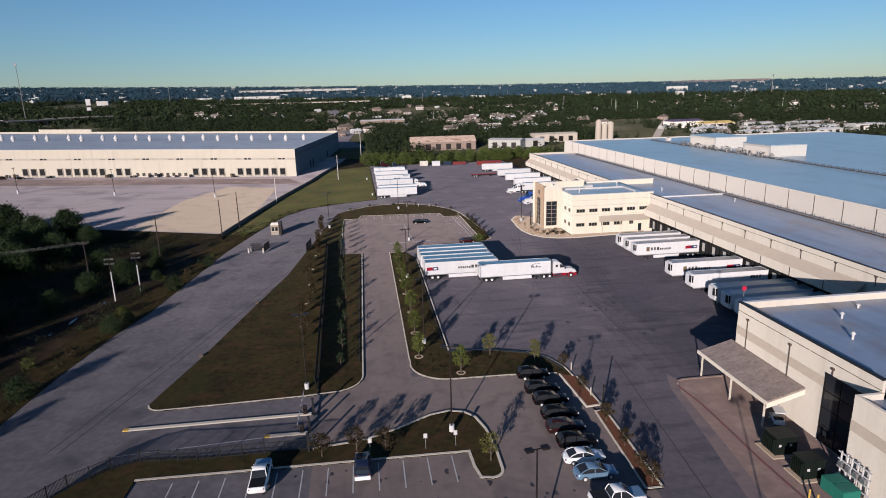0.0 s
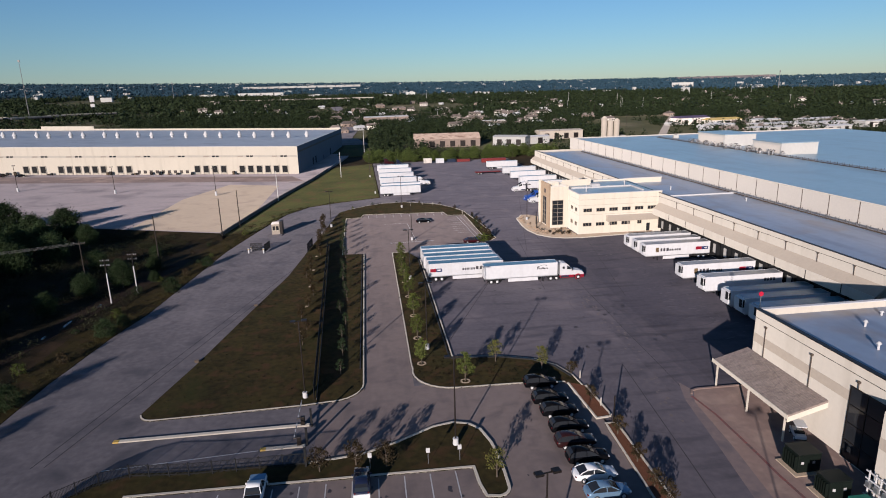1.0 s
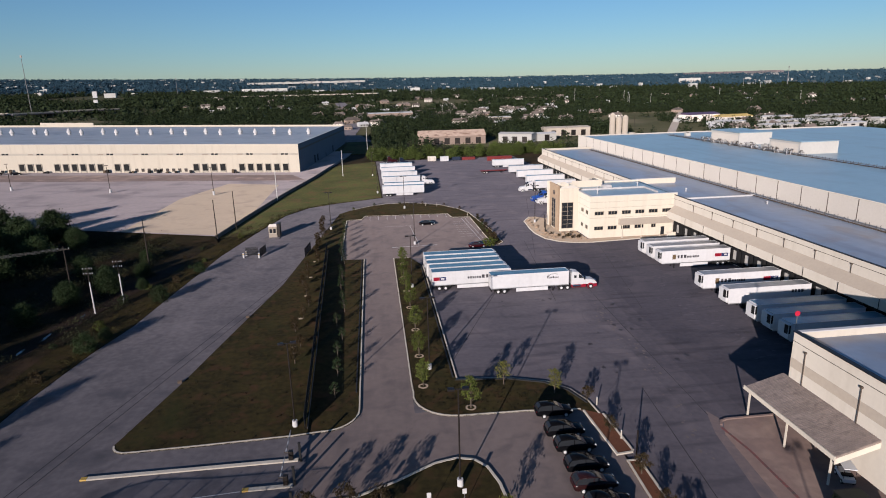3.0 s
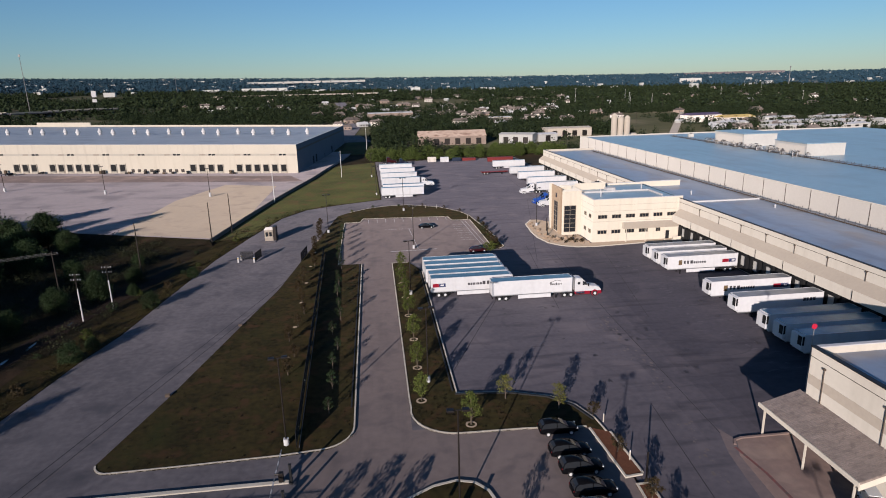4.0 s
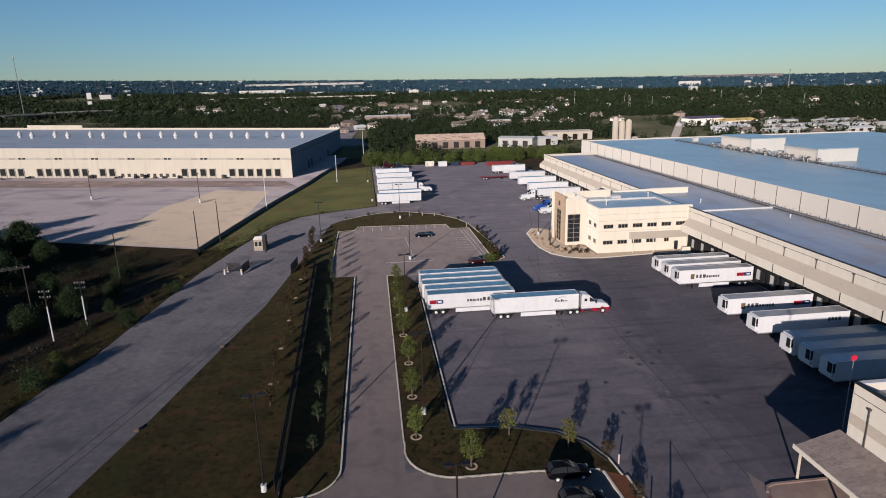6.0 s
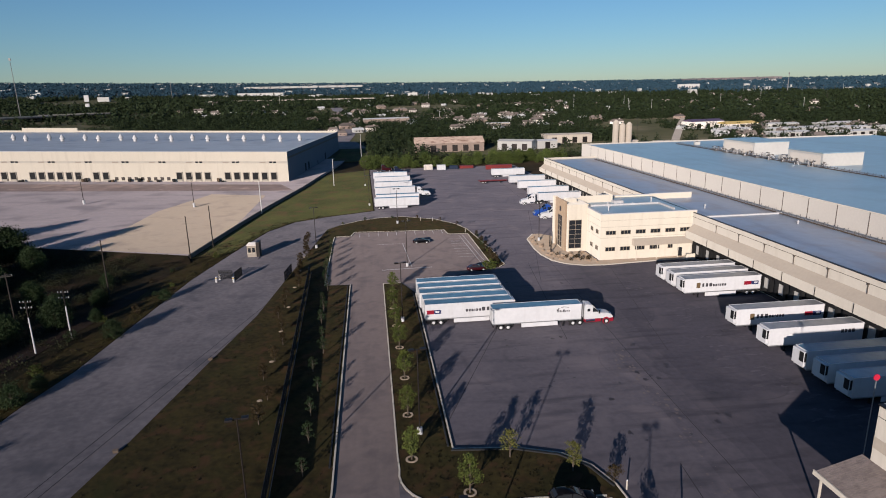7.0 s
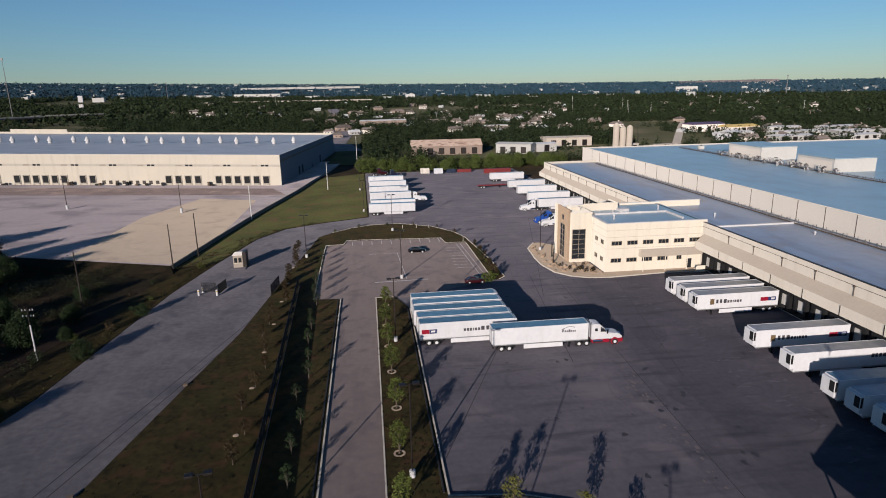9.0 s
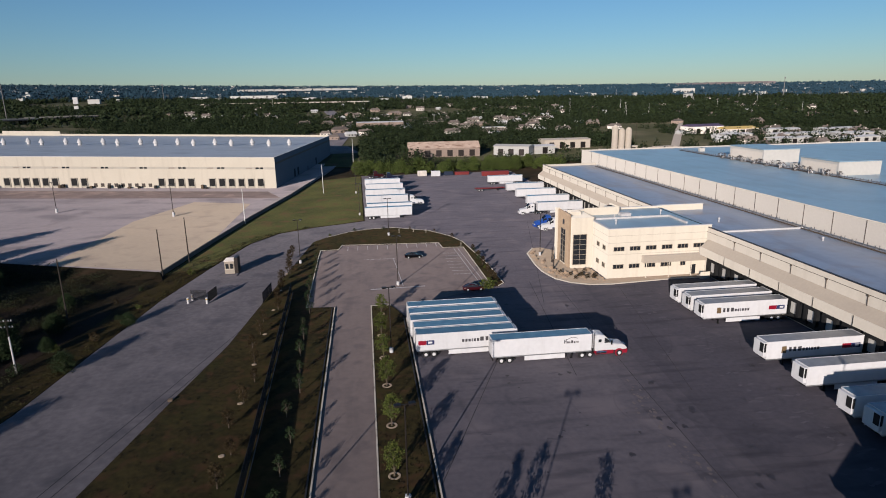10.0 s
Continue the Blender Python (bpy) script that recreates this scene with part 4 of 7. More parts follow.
def tractor(m, paint, lower, label, group="parked lorries"):
    """A bonneted sleeper tractor: fifth wheel near x = 0, bumper at x = 6.9."""
    t = thing("tractor_unit", m, label, "lorry", group)
    part("chassis", box(B(), -1.2, 6.2, -0.45, 0.45, 0.6, 1.0), BLACKM, t)
    prof = [(1.5, 1.0), (1.5, 3.55), (1.9, 3.8), (2.9, 3.65), (3.8, 2.75), (4.15, 2.15), (6.2, 1.85), (6.7, 1.5), (6.8, 0.95)]
    bm = B()
    ring = [[bm.verts.new((x, s * w, z)) for x, z in prof] for s, w in ((-1, 1.18), (1, 1.18))]
    bm.faces.new(ring[0])
    bm.faces.new(ring[1][::-1])
    for i in range(len(prof)):
        j = (i + 1) % len(prof)
        bm.faces.new((ring[0][j], ring[0][i], ring[1][i], ring[1][j]))
    bmesh.ops.recalc_face_normals(bm, faces=bm.faces[:])
    bmesh.ops.bevel(bm, geom=bm.edges[:], offset=0.08, segments=2, affect="EDGES")
    for v in bm.verts:
        if v.co.x > 4.2:
            v.co.y *= 1 - 0.13 * (v.co.x - 4.2) / 2.6
    part("cab", bm, paint, t)
    part("skirt", box(B(), 1.6, 4.6, -1.2, 1.2, 0.45, 1.02, 0.04), lower, t)
    part("bumper", box(B(), 6.3, 6.95, -1.12, 1.12, 0.35, 1.0, 0.08), lower, t)
    for s in (-1, 1):
        fd = B()
        tube(fd, (5.55, s * 1.0, 0.55), (5.55, s * 1.22, 0.55), 0.68, seg=16)
        part("fender", fd, lower, t)
        wd = B()
        prism(wd, [(3.0, 2.35), (4.0, 2.35), (3.75, 2.75), (3.15, 3.2), (3.0, 3.2)], 0, 0.02)
        for v in wd.verts:
            v.co = Vector((v.co.x, s * (1.185 + v.co.z), v.co.y))
        bmesh.ops.recalc_face_normals(wd, faces=wd.faces[:])
        part("side_window", wd, GLASS, t)
        part("sleeper_window", box(B(), 2.0, 2.5, s * 1.19 - 0.01, s * 1.19 + 0.01, 2.5, 3.0), GLASS, t)
        part("mirror", box(B(), 4.0, 4.2, s * 1.45 - 0.1, s * 1.45 + 0.1, 2.1, 2.8, 0.03), BLACKM, t)
        part("headlight", box(B(), 6.5, 6.88, s * 0.85 - 0.15, s * 0.85 + 0.15, 1.05, 1.3, 0.03), LAMPG, t)
        tk = B()
        tube(tk, (1.7, s * 1.0, 0.75), (3.4, s * 1.0, 0.75), 0.3, seg=12)
        part("fuel_tank", tk, CHROME, t)
        st = B()
        tube(st, (1.35, s * 0.95, 1.0), (1.35, s * 0.95, 4.0), 0.09, seg=8)
        part("exhaust_pipe", st, CHROME, t)
    ws = B()
    v = [ws.verts.new(p) for p in ((3.12, -1.0, 3.66), (3.12, 1.0, 3.66), (3.98, 1.0, 2.72), (3.98, -1.0, 2.72))]
    ws.faces.new(v)
    bmesh.ops.solidify(ws, geom=ws.faces[:], thickness=0.03)
    for q in ws.verts:
        q.co += Vector((0.04, 0, 0.03))
    part("windscreen", ws, GLASS, t)
    part("grille", box(B(), 6.72, 6.84, -0.5, 0.5, 1.0, 1.6), CHROME, t)
    part("fifth_wheel", box(B(), -0.5, 0.6, -0.5, 0.5, 1.0, 1.18), BLACKM, t)
    for x in (-0.65, 0.65):
        for s in (-1, 1):
            wheel(t, x, s * 0.95, 0.5, TYRE, RIM)
    for s in (-1, 1):
        wheel(t, 5.55, s * 1.0, 0.5, TYRE, RIM)
    return t


trailer(pose(12.3, 129.5, 0), "white refrigerated trailer with red and blue logo, parked in row", "row of parked trailers")
first = trailer(pose(12.2, 132.7, 0), "white box trailer parked in a row", "row of parked trailers", logo=False)
for y in (136.1, 139.6, 143.1):
    copy_thing(first, pose(11.9, y, 0))
trailer(pose(23.8, 125.1, 0, 0, 0, -0.3), "long white trailer with a dark wordmark, coupled to a lorry", "road train", reefer=False, logo=False)
tractor(pose(23.8 + 15.3, 125.02, 0, 0, 0, -0.3), TWHITE, TRED, "white sleeper lorry with a red lower half and bumper", "road train")
# wordmark of the coupled trailer, as plain bars with a swoosh
mark = [o for o in scene.objects if o.get("label") == "long white trailer with a dark wordmark, coupled to a lorry"][0]
x = 11.6
for w, h in ((0.14, 0.6), (0.1, 0.75), (0.22, 0.34), (0.16, 0.3), (0.3, 0.46), (0.18, 0.3), (0.14, 0.3), (0.2, 0.3)):
    part("letter_bar", box(B(), x, x + w, -1.32, -1.305, 2.75, 2.75 + h), INK, mark)
    x += w + 0.13
bars = B()
edge = [[bars.verts.new((13.0 + (1.5 + q) * math.cos(radians(60 + 12 * k)), -1.308, 2.3 + (1.4 + q) * math.sin(radians(60 + 12 * k)))) for q in (-0.035, 0.035)] for k in range(9)]
for (a, b), (c, d) in zip(edge, edge[1:]):
    bars.faces.new((a, b, d, c))
bmesh.ops.solidify(bars, geom=bars.faces[:], thickness=0.01)
part("swoosh", bars, INK, mark)
# trailers backed onto the dock
dock_a = trailer(pose(80.8, 134.8, 0, 0, 0, 180), "white refrigerated trailer backed onto a dock door", "docked trailers")
for y in (139.3, 143.9, 117.3):
    copy_thing(dock_a, pose(80.8, y, 0, 0, 0, 180))
hired = trailer(pose(80.8, 108.6, 0, 0, 0, 180), "white refrigerated trailer with dark letters near its rear", "docked trailers", logo=False)
for k, w in enumerate((0.5, 0.42, 0.46, 0.5)):
    part("letter_bar", box(B(), 3.9 - k * 0.62 - w, 3.9 - k * 0.62, 1.304, 1.318, 2.6, 3.2), INK, hired)
blue_t = trailer(pose(80.8, 100.1, 0, 0, 0, 180), "white trailer in the shade of the warehouse wing", "docked trailers", logo=False)
for y in (95.9, 91.6):
    copy_thing(blue_t, pose(80.8, y, 0, 0, 0, 180))
# north yard
plain = trailer(pose(4.6, 245.0, 0), "plain white box trailer parked by the grass", "north row of trailers", logo=False, reefer=False)
for y in (252.8, 270.5, 286.0, 302.0, 318.0):
    copy_thing(plain, pose(5.0 + 0.3 * math.sin(y), y, 0))
for y in (289.0, 272.4, 256.0, 241.6, 219.9, 215.3):
    copy_thing(plain, pose(80.8, y, 0, 0, 0, 180))
tractor(pose(64.9, 241.6, 0, 0, 0, 180), TWHITE, TWHITE, "white sleeper lorry coupled to a docked trailer")
tractor(pose(64.2, 219.9, 0, 0, 0, 180), TBLUE, TBLUE, "blue sleeper lorry coupled to a docked trailer")
tractor(pose(65.0, 215.3, 0, 0, 0, 180), TWHITE, TWHITE, "white sleeper lorry parked at the dock")
tractor(pose(5.0 + 15.5, 270.5, 0), TWHITE, TWHITE, "white sleeper lorry coupled to a trailer in the north row")
copy_thing(plain, pose(62, 315, 0))


# ---- cars ----
def car(m, paint, label, kind="saloon", group="parked cars"):
    """A car with its nose towards +x, 4.7 m long."""
    c = thing("car" if kind != "pickup" else "pickup_truck", m, label, "car" if kind != "pickup" else "pickup", group)
    L, W = (4.75, 0.9) if kind != "pickup" else (5.7, 0.97)
    # stations of the lower body: x, sill, belt, half width
    if kind == "saloon":
        low = [(0.0, 0.42, 0.72, 0.66), (0.08, 0.3, 0.86, 0.78), (0.4, 0.24, 0.97, 0.87), (1.2, 0.22, 0.98, 0.9), (2.4, 0.22, 0.95, 0.9), (3.4, 0.22, 0.92, 0.89), (4.1, 0.24, 0.82, 0.85), (4.55, 0.3, 0.7, 0.75), (L, 0.42, 0.58, 0.6)]
        top = [(0.42, 0.95), (0.78, 1.2), (1.35, 1.4), (2.0, 1.45), (2.55, 1.41), (3.0, 1.2), (3.5, 0.92)]
    elif kind == "suv":
        low = [(0.0, 0.5, 0.95, 0.78), (0.08, 0.36, 1.05, 0.84), (0.4, 0.3, 1.08, 0.9), (1.2, 0.28, 1.08, 0.92), (2.4, 0.28, 1.07, 0.92), (3.4, 0.28, 1.05, 0.91), (4.1, 0.3, 0.99, 0.88), (4.58, 0.36, 0.88, 0.8), (L, 0.5, 0.72, 0.68)]
        top = [(0.1, 1.06), (0.25, 1.45), (0.55, 1.68), (1.6, 1.73), (2.5, 1.68), (3.0, 1.42), (3.55, 1.06)]
    else:
        low = [(0.0, 0.55, 1.0, 0.9), (0.1, 0.45, 1.1, 0.95), (0.8, 0.4, 1.12, 0.97), (1.95, 0.4, 1.12, 0.97), (3.4, 0.4, 1.1, 0.97), (4.2, 0.4, 1.1, 0.96), (5.0, 0.42, 1.05, 0.94), (5.55, 0.48, 0.95, 0.88), (L, 0.55, 0.8, 0.8)]
        top = [(1.9, 1.1), (2.0, 1.5), (2.2, 1.8), (2.8, 1.86), (3.4, 1.8), (3.8, 1.5), (4.25, 1.1)]

    def skin(rings):
        bm = B()
        vs = [[bm.verts.new(p) for p in r] for r in rings]
        for a, b in zip(vs, vs[1:]):
            for i in range(len(a)):
                j = (i + 1) % len(a)
                bm.faces.new((a[i], a[j], b[j], b[i]))
        bm.faces.new(vs[0][::-1])
        bm.faces.new(vs[-1])
        bmesh.ops.recalc_face_normals(bm, faces=bm.faces[:])
        return bm

    def body_ring(x, z0, z1, w):
        half = [(0.8 * w, z0), (0.97 * w, z0 + 0.08), (w, z0 + (z1 - z0) * 0.45), (0.98 * w, z1 - 0.1), (0.92 * w, z1 - 0.02), (0.6 * w, z1 + 0.025)]
        return [(x, y, z) for y, z in half] + [(x, -y, z) for y, z in half[::-1]]

    def belt(x):
        for a, b in zip(low, low[1:]):
            if a[0] <= x <= b[0]:
                return a[2] + (b[2] - a[2]) * (x - a[0]) / (b[0] - a[0])
        return 0.9
    zr = max(p[1] for p in top)

    def wide(x, z):
        return W * (0.9 - 0.2 * max(0.0, z - belt(x)) / (zr - 0.95))
    part("body", skin([body_ring(*q) for q in low]), paint, c, smooth=True)
    gl = []
    for x, z in top:
        b, w = min(belt(x), z - 0.02) - 0.02, wide(x, z)
        gl.append([(x, W * 0.9, b), (x, w, z - 0.03), (x, w * 0.85, z), (x, -w * 0.85, z), (x, -w, z - 0.03), (x, -W * 0.9, b)])
    part("glasshouse", skin(gl), GLASS, c, "dark glass cabin")
    rr = []
    for x, z in top[2:5]:
        w = wide(x, z)
        rr.append([(x, w * 1.03, z - 0.05), (x, w * 0.9, z + 0.02), (x, 0, z + 0.035), (x, -w * 0.9, z + 0.02), (x, -w * 1.03, z - 0.05)])
    part("roof", skin(rr), paint, c, smooth=True)
    for s in (-1, 1):
        for i0, i1 in ((0, 2), (6, 4)):
            bm = B()
            for i in range(min(i0, i1), max(i0, i1)):
                (xa, za), (xb, zb) = top[i], top[i + 1]
                tube(bm, (xa, s * wide(xa, za) * 0.98, za), (xb, s * wide(xb, zb) * 0.98, zb), 0.05, seg=6)
            part("pillar", bm, paint, c)
        xm = 2.05 if kind != "pickup" else 2.9
        part("pillar", tube(B(), (xm, s * W * 0.91, belt(xm) - 0.05), (xm, s * wide(xm, zr), zr - 0.05), 0.045, seg=6), paint, c)
    if kind == "pickup":
        # sky reflection on the white bonnet, put in as a pale blue panel
        part("bonnet", box(B(), 4.3, 5.45, -0.82, 0.82, 1.08, 1.165, 0.03), CBLUE, c, "white bonnet with the sky's reflection painted pale blue")
        part("bed_floor", box(B(), 0.15, 1.8, -0.8, 0.8, 1.14, 1.17), BLACKM, c, "open load bed")
    for x in (0.95, L - 0.95):
        for s in (-1, 1):
            w = wheel(c, x, s * (W - 0.1), 0.34 if kind != "pickup" else 0.4, TYREC, RIMC)
            if kind == "pickup":
                w.scale = (1.18, 1.1, 1.18)
    hz = 0.62 if kind == "saloon" else 0.8
    for s in (-1, 1):
        part("headlight", box(B(), L - 0.3, L - 0.06, s * W * 0.68 - 0.16, s * W * 0.68 + 0.16, hz - 0.06, hz + 0.08, 0.02), LAMPG, c)
        part("tail_light", box(B(), -0.01, 0.14, s * W * 0.78 - 0.08, s * W * 0.78 + 0.08, hz + 0.08, hz + 0.22, 0.02), TAILR, c)
        part("mirror", box(B(), L - 1.65, L - 1.5, s * (W + 0.1) - 0.08, s * (W + 0.1) + 0.08, 0.95, 1.08, 0.02), paint, c)
    part("bumper", box(B(), L - 0.16, L + 0.02, -W * 0.7, W * 0.7, 0.34, 0.5, 0.03), BLACKM, c)
    return c


CBLACK = material("black_car_paint", (0.004, 0.004, 0.005), (0.006, 0.006, 0.007), 0.12, spec=0.05)
CNAVY = material("navy_car_paint", (0.012, 0.016, 0.04), (0.01, 0.014, 0.034), 0.2, spec=0.6)
CWHITE = material("white_car_paint", (0.75, 0.74, 0.72), (0.7, 0.69, 0.67), 0.25, spec=0.6)
CBLUE = material("pale_blue_paint_and_sky", (0.17, 0.27, 0.37), (0.15, 0.24, 0.34), 0.25, metal=0.3, spec=0.6)
CMAROON = material("dark_red_car_paint", (0.0225, 0.0072, 0.0072), (0.02, 0.0072, 0.0072), 0.25, spec=0.3)
CSILVER = material("silver_car_paint", (0.5, 0.5, 0.5), (0.45, 0.45, 0.46), 0.25, metal=0.6)
CRED = material("red_car_paint", (0.034, 0.004, 0.006), (0.03, 0.004, 0.006), 0.25, spec=0.3)
ROW = [(77.2, CBLACK, "suv", "black SUV parked nose-in to the mulch strip"), (72.6, CBLACK, "suv", "black SUV parked in a row"), (69.4, CBLACK, "suv", "black SUV parked in a row"),
       (65.6, CBLACK, "suv", "black SUV parked in a row"), (62.4, CMAROON, "suv", "dark maroon SUV parked in a row"), (59.2, CBLACK, "suv", "black SUV parked in a row"),
       (56.2, CWHITE, "saloon", "white hatchback car parked in a row"), (53.2, CBLUE, "saloon", "pale blue saloon car parked in a row"), (48.6, CWHITE, "pickup", "white pickup with sky blue painted on its bonnet, parked"), (44.5, CBLACK, "suv", "black SUV parked in a row")]
for y, paint, kind, label in ROW:
    car(pose(20.5 + 0.15 * math.sin(y * 3), y, 0.01), paint, label, kind, "row of parked cars")
car(pose(-13.2, 55.6, 0.01, 0, 0, 90), CWHITE, "white pickup with sky blue painted on its bonnet, in a parking bay", "pickup")
bay_suv = car(pose(-2.1, 56.2, 0.01, 0, 0, 90), CNAVY, "dark blue SUV with a pale rear bumper in a parking bay", "suv")
part("rear_bumper", box(B(), -0.14, 0.22, -0.86, 0.86, 0.42, 0.86, 0.05), CWHITE, bay_suv, "white rear bumper")
car(pose(14.5, 190.5, 0.01), CBLACK, "dark saloon car alone in the car park", "saloon")
for k in range(9):
    lx = -140 - k * 6.4
    m = west.matrix_basis @ pose(lx, -9 - (k * 7 % 5), 0.024 * -lx, 0, 0, 90 if k % 3 else 20)
    car(pose(m.translation.x, m.translation.y, lotz(m.translation.x, 0) + 0.03, 0, 0, 84 if k % 3 else 14), (CBLACK, CMAROON, CSILVER)[k % 3], "dark car parked before the west warehouse", ("saloon", "suv")[k % 2], "west lot cars")
car(pose(25.2, 161.2, 0.01), CRED, "red saloon car behind the trailers", "saloon")


# ---- poles ----
def lamp_post(m, label="dark bronze parking lamp post on a white concrete base", h=11.3, heads=2):
    p = thing("lamp_post", m, label, "lamp post", "lamp posts")
    part("base", tube(B(), (0, 0, 0), (0, 0, 0.85), 0.33, seg=14), ROOFW, p, "white concrete base")
    part("pole", tube(B(), (0, 0, 0.85), (0, 0, h), 0.10, 0.075, 8), BRONZE, p)
    part("arm", box(B(), -0.75, 0.75, -0.04, 0.04, h - 0.06, h + 0.04), BRONZE, p)
    for s in ((-1, 1) if heads == 2 else (1,)):
        hd = part("lamp_head", box(B(), s * 0.75 - 0.35, s * 0.75 + 0.35, -0.3, 0.3, h - 0.08, h + 0.14, 0.04), BRONZE, p)
        part("lens", box(B(), s * 0.75 - 0.25, s * 0.75 + 0.25, -0.22, 0.22, h - 0.1, h - 0.075), LAMPG, hd)
    return p


lp = lamp_post(pose(8.9, 64.7, 0.13))
for x, y in ((-10.0, 79.5), (8.3, 92.6), (8.3, 131.0), (11.5, 167.8), (11.5, 217.8), (-12.2, 190.5), (13.2, 42.3), (23.8, 18.5), (2.6, 252.3), (0.8, 303.1), (49.6, 186.1)):
    copy_thing(lp, pose(x, y, 0.0 if y in (167.8, 42.3, 18.5) else 0.1, 0, 0, 10))


def utility_pole(m, h, label, mat=WOODP, cross=True):
    p = thing("utility_pole", m, label, "utility pole", "utility poles")
    part("pole", tube(B(), (0, 0, -0.3), (0, 0, h), 0.17, 0.11, 8), mat, p)
    if cross:
        part("cross_arm", box(B(), -1.3, 1.3, -0.06, 0.06, h - 0.7, h - 0.55), mat, p)
        for x in (-1.1, 0, 1.1):
            part("insulator", tube(B(), (x, 0, h - 0.55), (x, 0, h - 0.25), 0.05, seg=6), STEEL, p)
    return p


for x, y, h in ((-53.5, 157.1, 12.5), (-44.0, 184.4, 11.8), (-41.4, 197.5, 12.0)):
    utility_pole(pose(x, y, 0), h, "dark wooden pole by the lot edge", cross=False)
utility_pole(pose(-65.5, 143.8, 0), 10.0, "wooden utility pole with a cross arm in the scrub")
PALE = material("pale_pole_steel", (0.62, 0.6, 0.56), (0.5, 0.49, 0.46), 0.6)
for x, y, h in ((-36.0, 246, 11.8), (-13.5, 307, 12.5)):
    utility_pole(pose(x, y, 0), h, "pale concrete pole beside the lot", PALE, cross=False)


# ---- trees ----
def tree_mesh(seed, h, spread, nclump, leaf, per, crown0=0.35):
    """Trunk and limbs in one mesh, crown of many small leaves in another."""
    rng = random.Random(seed)
    tb, cb = B(), B()
    tube(tb, (0, 0, -0.1), (0.05 * h * rng.uniform(-1, 1) * 0.3, 0, h * 0.55), 0.022 * h + 0.02, 0.012 * h + 0.01, 7)
    tips = []
    for k in range(nclump):
        a = k * 2.399 + rng.uniform(-0.4, 0.4)
        z = h * (crown0 + (1 - crown0) * (k + 0.5) / nclump)
        q = (z / h - crown0) / (1 - crown0)
        r = spread * (0.35 + 0.65 * math.sin(math.pi * min(1, 0.15 + 0.8 * q))) * rng.uniform(0.45, 1.0)
        if q > 0.85:
            r *= 0.4
        tip = Vector((r * math.cos(a), r * math.sin(a), z))
        tips.append(tip)
        tube(tb, (0, 0, z * rng.uniform(0.45, 0.65)), tip, 0.007 * h + 0.008, 0.006, 5)
    for tip in tips:
        R = spread * rng.uniform(0.25, 0.5)
        for _ in range(per):
            d = Vector((rng.gauss(0, 1), rng.gauss(0, 1), rng.gauss(0, 0.75)))
            p = tip + d * R * 0.55
            n = Vector((rng.gauss(0, 1), rng.gauss(0, 1), rng.gauss(0, 1))).normalized()
            s = n.orthogonal().normalized() * leaf * rng.uniform(0.6, 1.3)
            t = n.cross(s) * rng.uniform(0.5, 0.9)
            cb.faces.new([cb.verts.new(p + e) for e in (-s, -t * 0.6, s, t * 0.6)])
    return tb, cb


def tree(name, m, trunk_me, crown_me, label, category="tree", group="", scale=1.0):
    t = thing(name, m @ Matrix.Scale(scale, 4), label, category, group)
    part("trunk", trunk_me, None, t)
    part("crown", crown_me, None, t)
    return t


def tree_kind(seed, h, spread, n, leaf, per, leafmat, crown0=0.35):
    tb, cb = tree_mesh(seed, h, spread, n, leaf, per, crown0)
    return mesh("trunk", tb, BARK), mesh("crown", cb, leafmat)


YOUNG = [tree_kind(11 + k, 4.2, 1.15, 18, 0.13, 75, LEAF) for k in range(3)]
GOLDT = [tree_kind(21, 4.2, 1.2, 15, 0.14, 60, LEAFY)]
LOWT = [tree_kind(81 + k, 2.1, 0.85, 14, 0.1, 60, LEAFB, 0.3) for k in range(2)]
SPARSE = [tree_kind(31 + k, 3.8, 1.1, 16, 0.15, 70, LEAFB, 0.28) for k in range(2)]
DIM = [tree_kind(61 + k, 3.6, 1.0, 12, 0.12, 40, LEAFD) for k in range(2)]
SHRUB = [tree_kind(41 + k, 1.3, 0.75, 12, 0.1, 40, m, 0.1) for k, m in enumerate((LEAF, LEAFB, LEAFD))]
BUSH = [tree_kind(71 + k, 2.5, 1.5, 24, 0.11, 130, LEAFD, 0.1) for k in range(2)]
BIG = [tree_kind(51 + k, 9.0, 3.8, 56, 0.27, 150, LEAFD, 0.2) for k in range(3)]
BELTT = [tree_kind(91 + k, 7.5, 3.6, 40, 0.24, 150, BELT, 0.15) for k in range(3)]
rng = random.Random(5)
for x, y in ((7.2, 149.5), (6.9, 138.5), (7.0, 129.0), (7.1, 119.2), (7.3, 108), (7.1, 97.3), (6.9, 87.3), (12.6, 80.4)):
    ku = rng.choice(YOUNG)
    tree("young_tree", pose(x, y, 0.13, 0, 0, rng.uniform(0, 360)), *ku, "young green tree in a grass island", "tree", "island trees", rng.uniform(0.85, 1.08))
    r = thing("tree_ring", pose(x, y, 0.13), "pale ring of gravel round a young tree", "gravel ring", "gravel rings")
    rb = B()
    ribbon(rb, [(0.72 * math.cos(a * 0.3927), 0.72 * math.sin(a * 0.3927)) for a in range(16)], 0.24, -0.02, 0.05, closed=True)
    part("gravel", rb, GRAVEL, r)
for x, y in ((18.2, 86.0), (24.5, 82.4), (12.4, 57.8)):
    tree("young_tree", pose(x, y, 0.13, 0, 0, rng.uniform(0, 360)), *GOLDT[0], "young tree with yellowing leaves by the kerb", "tree", "island trees", 0.82)
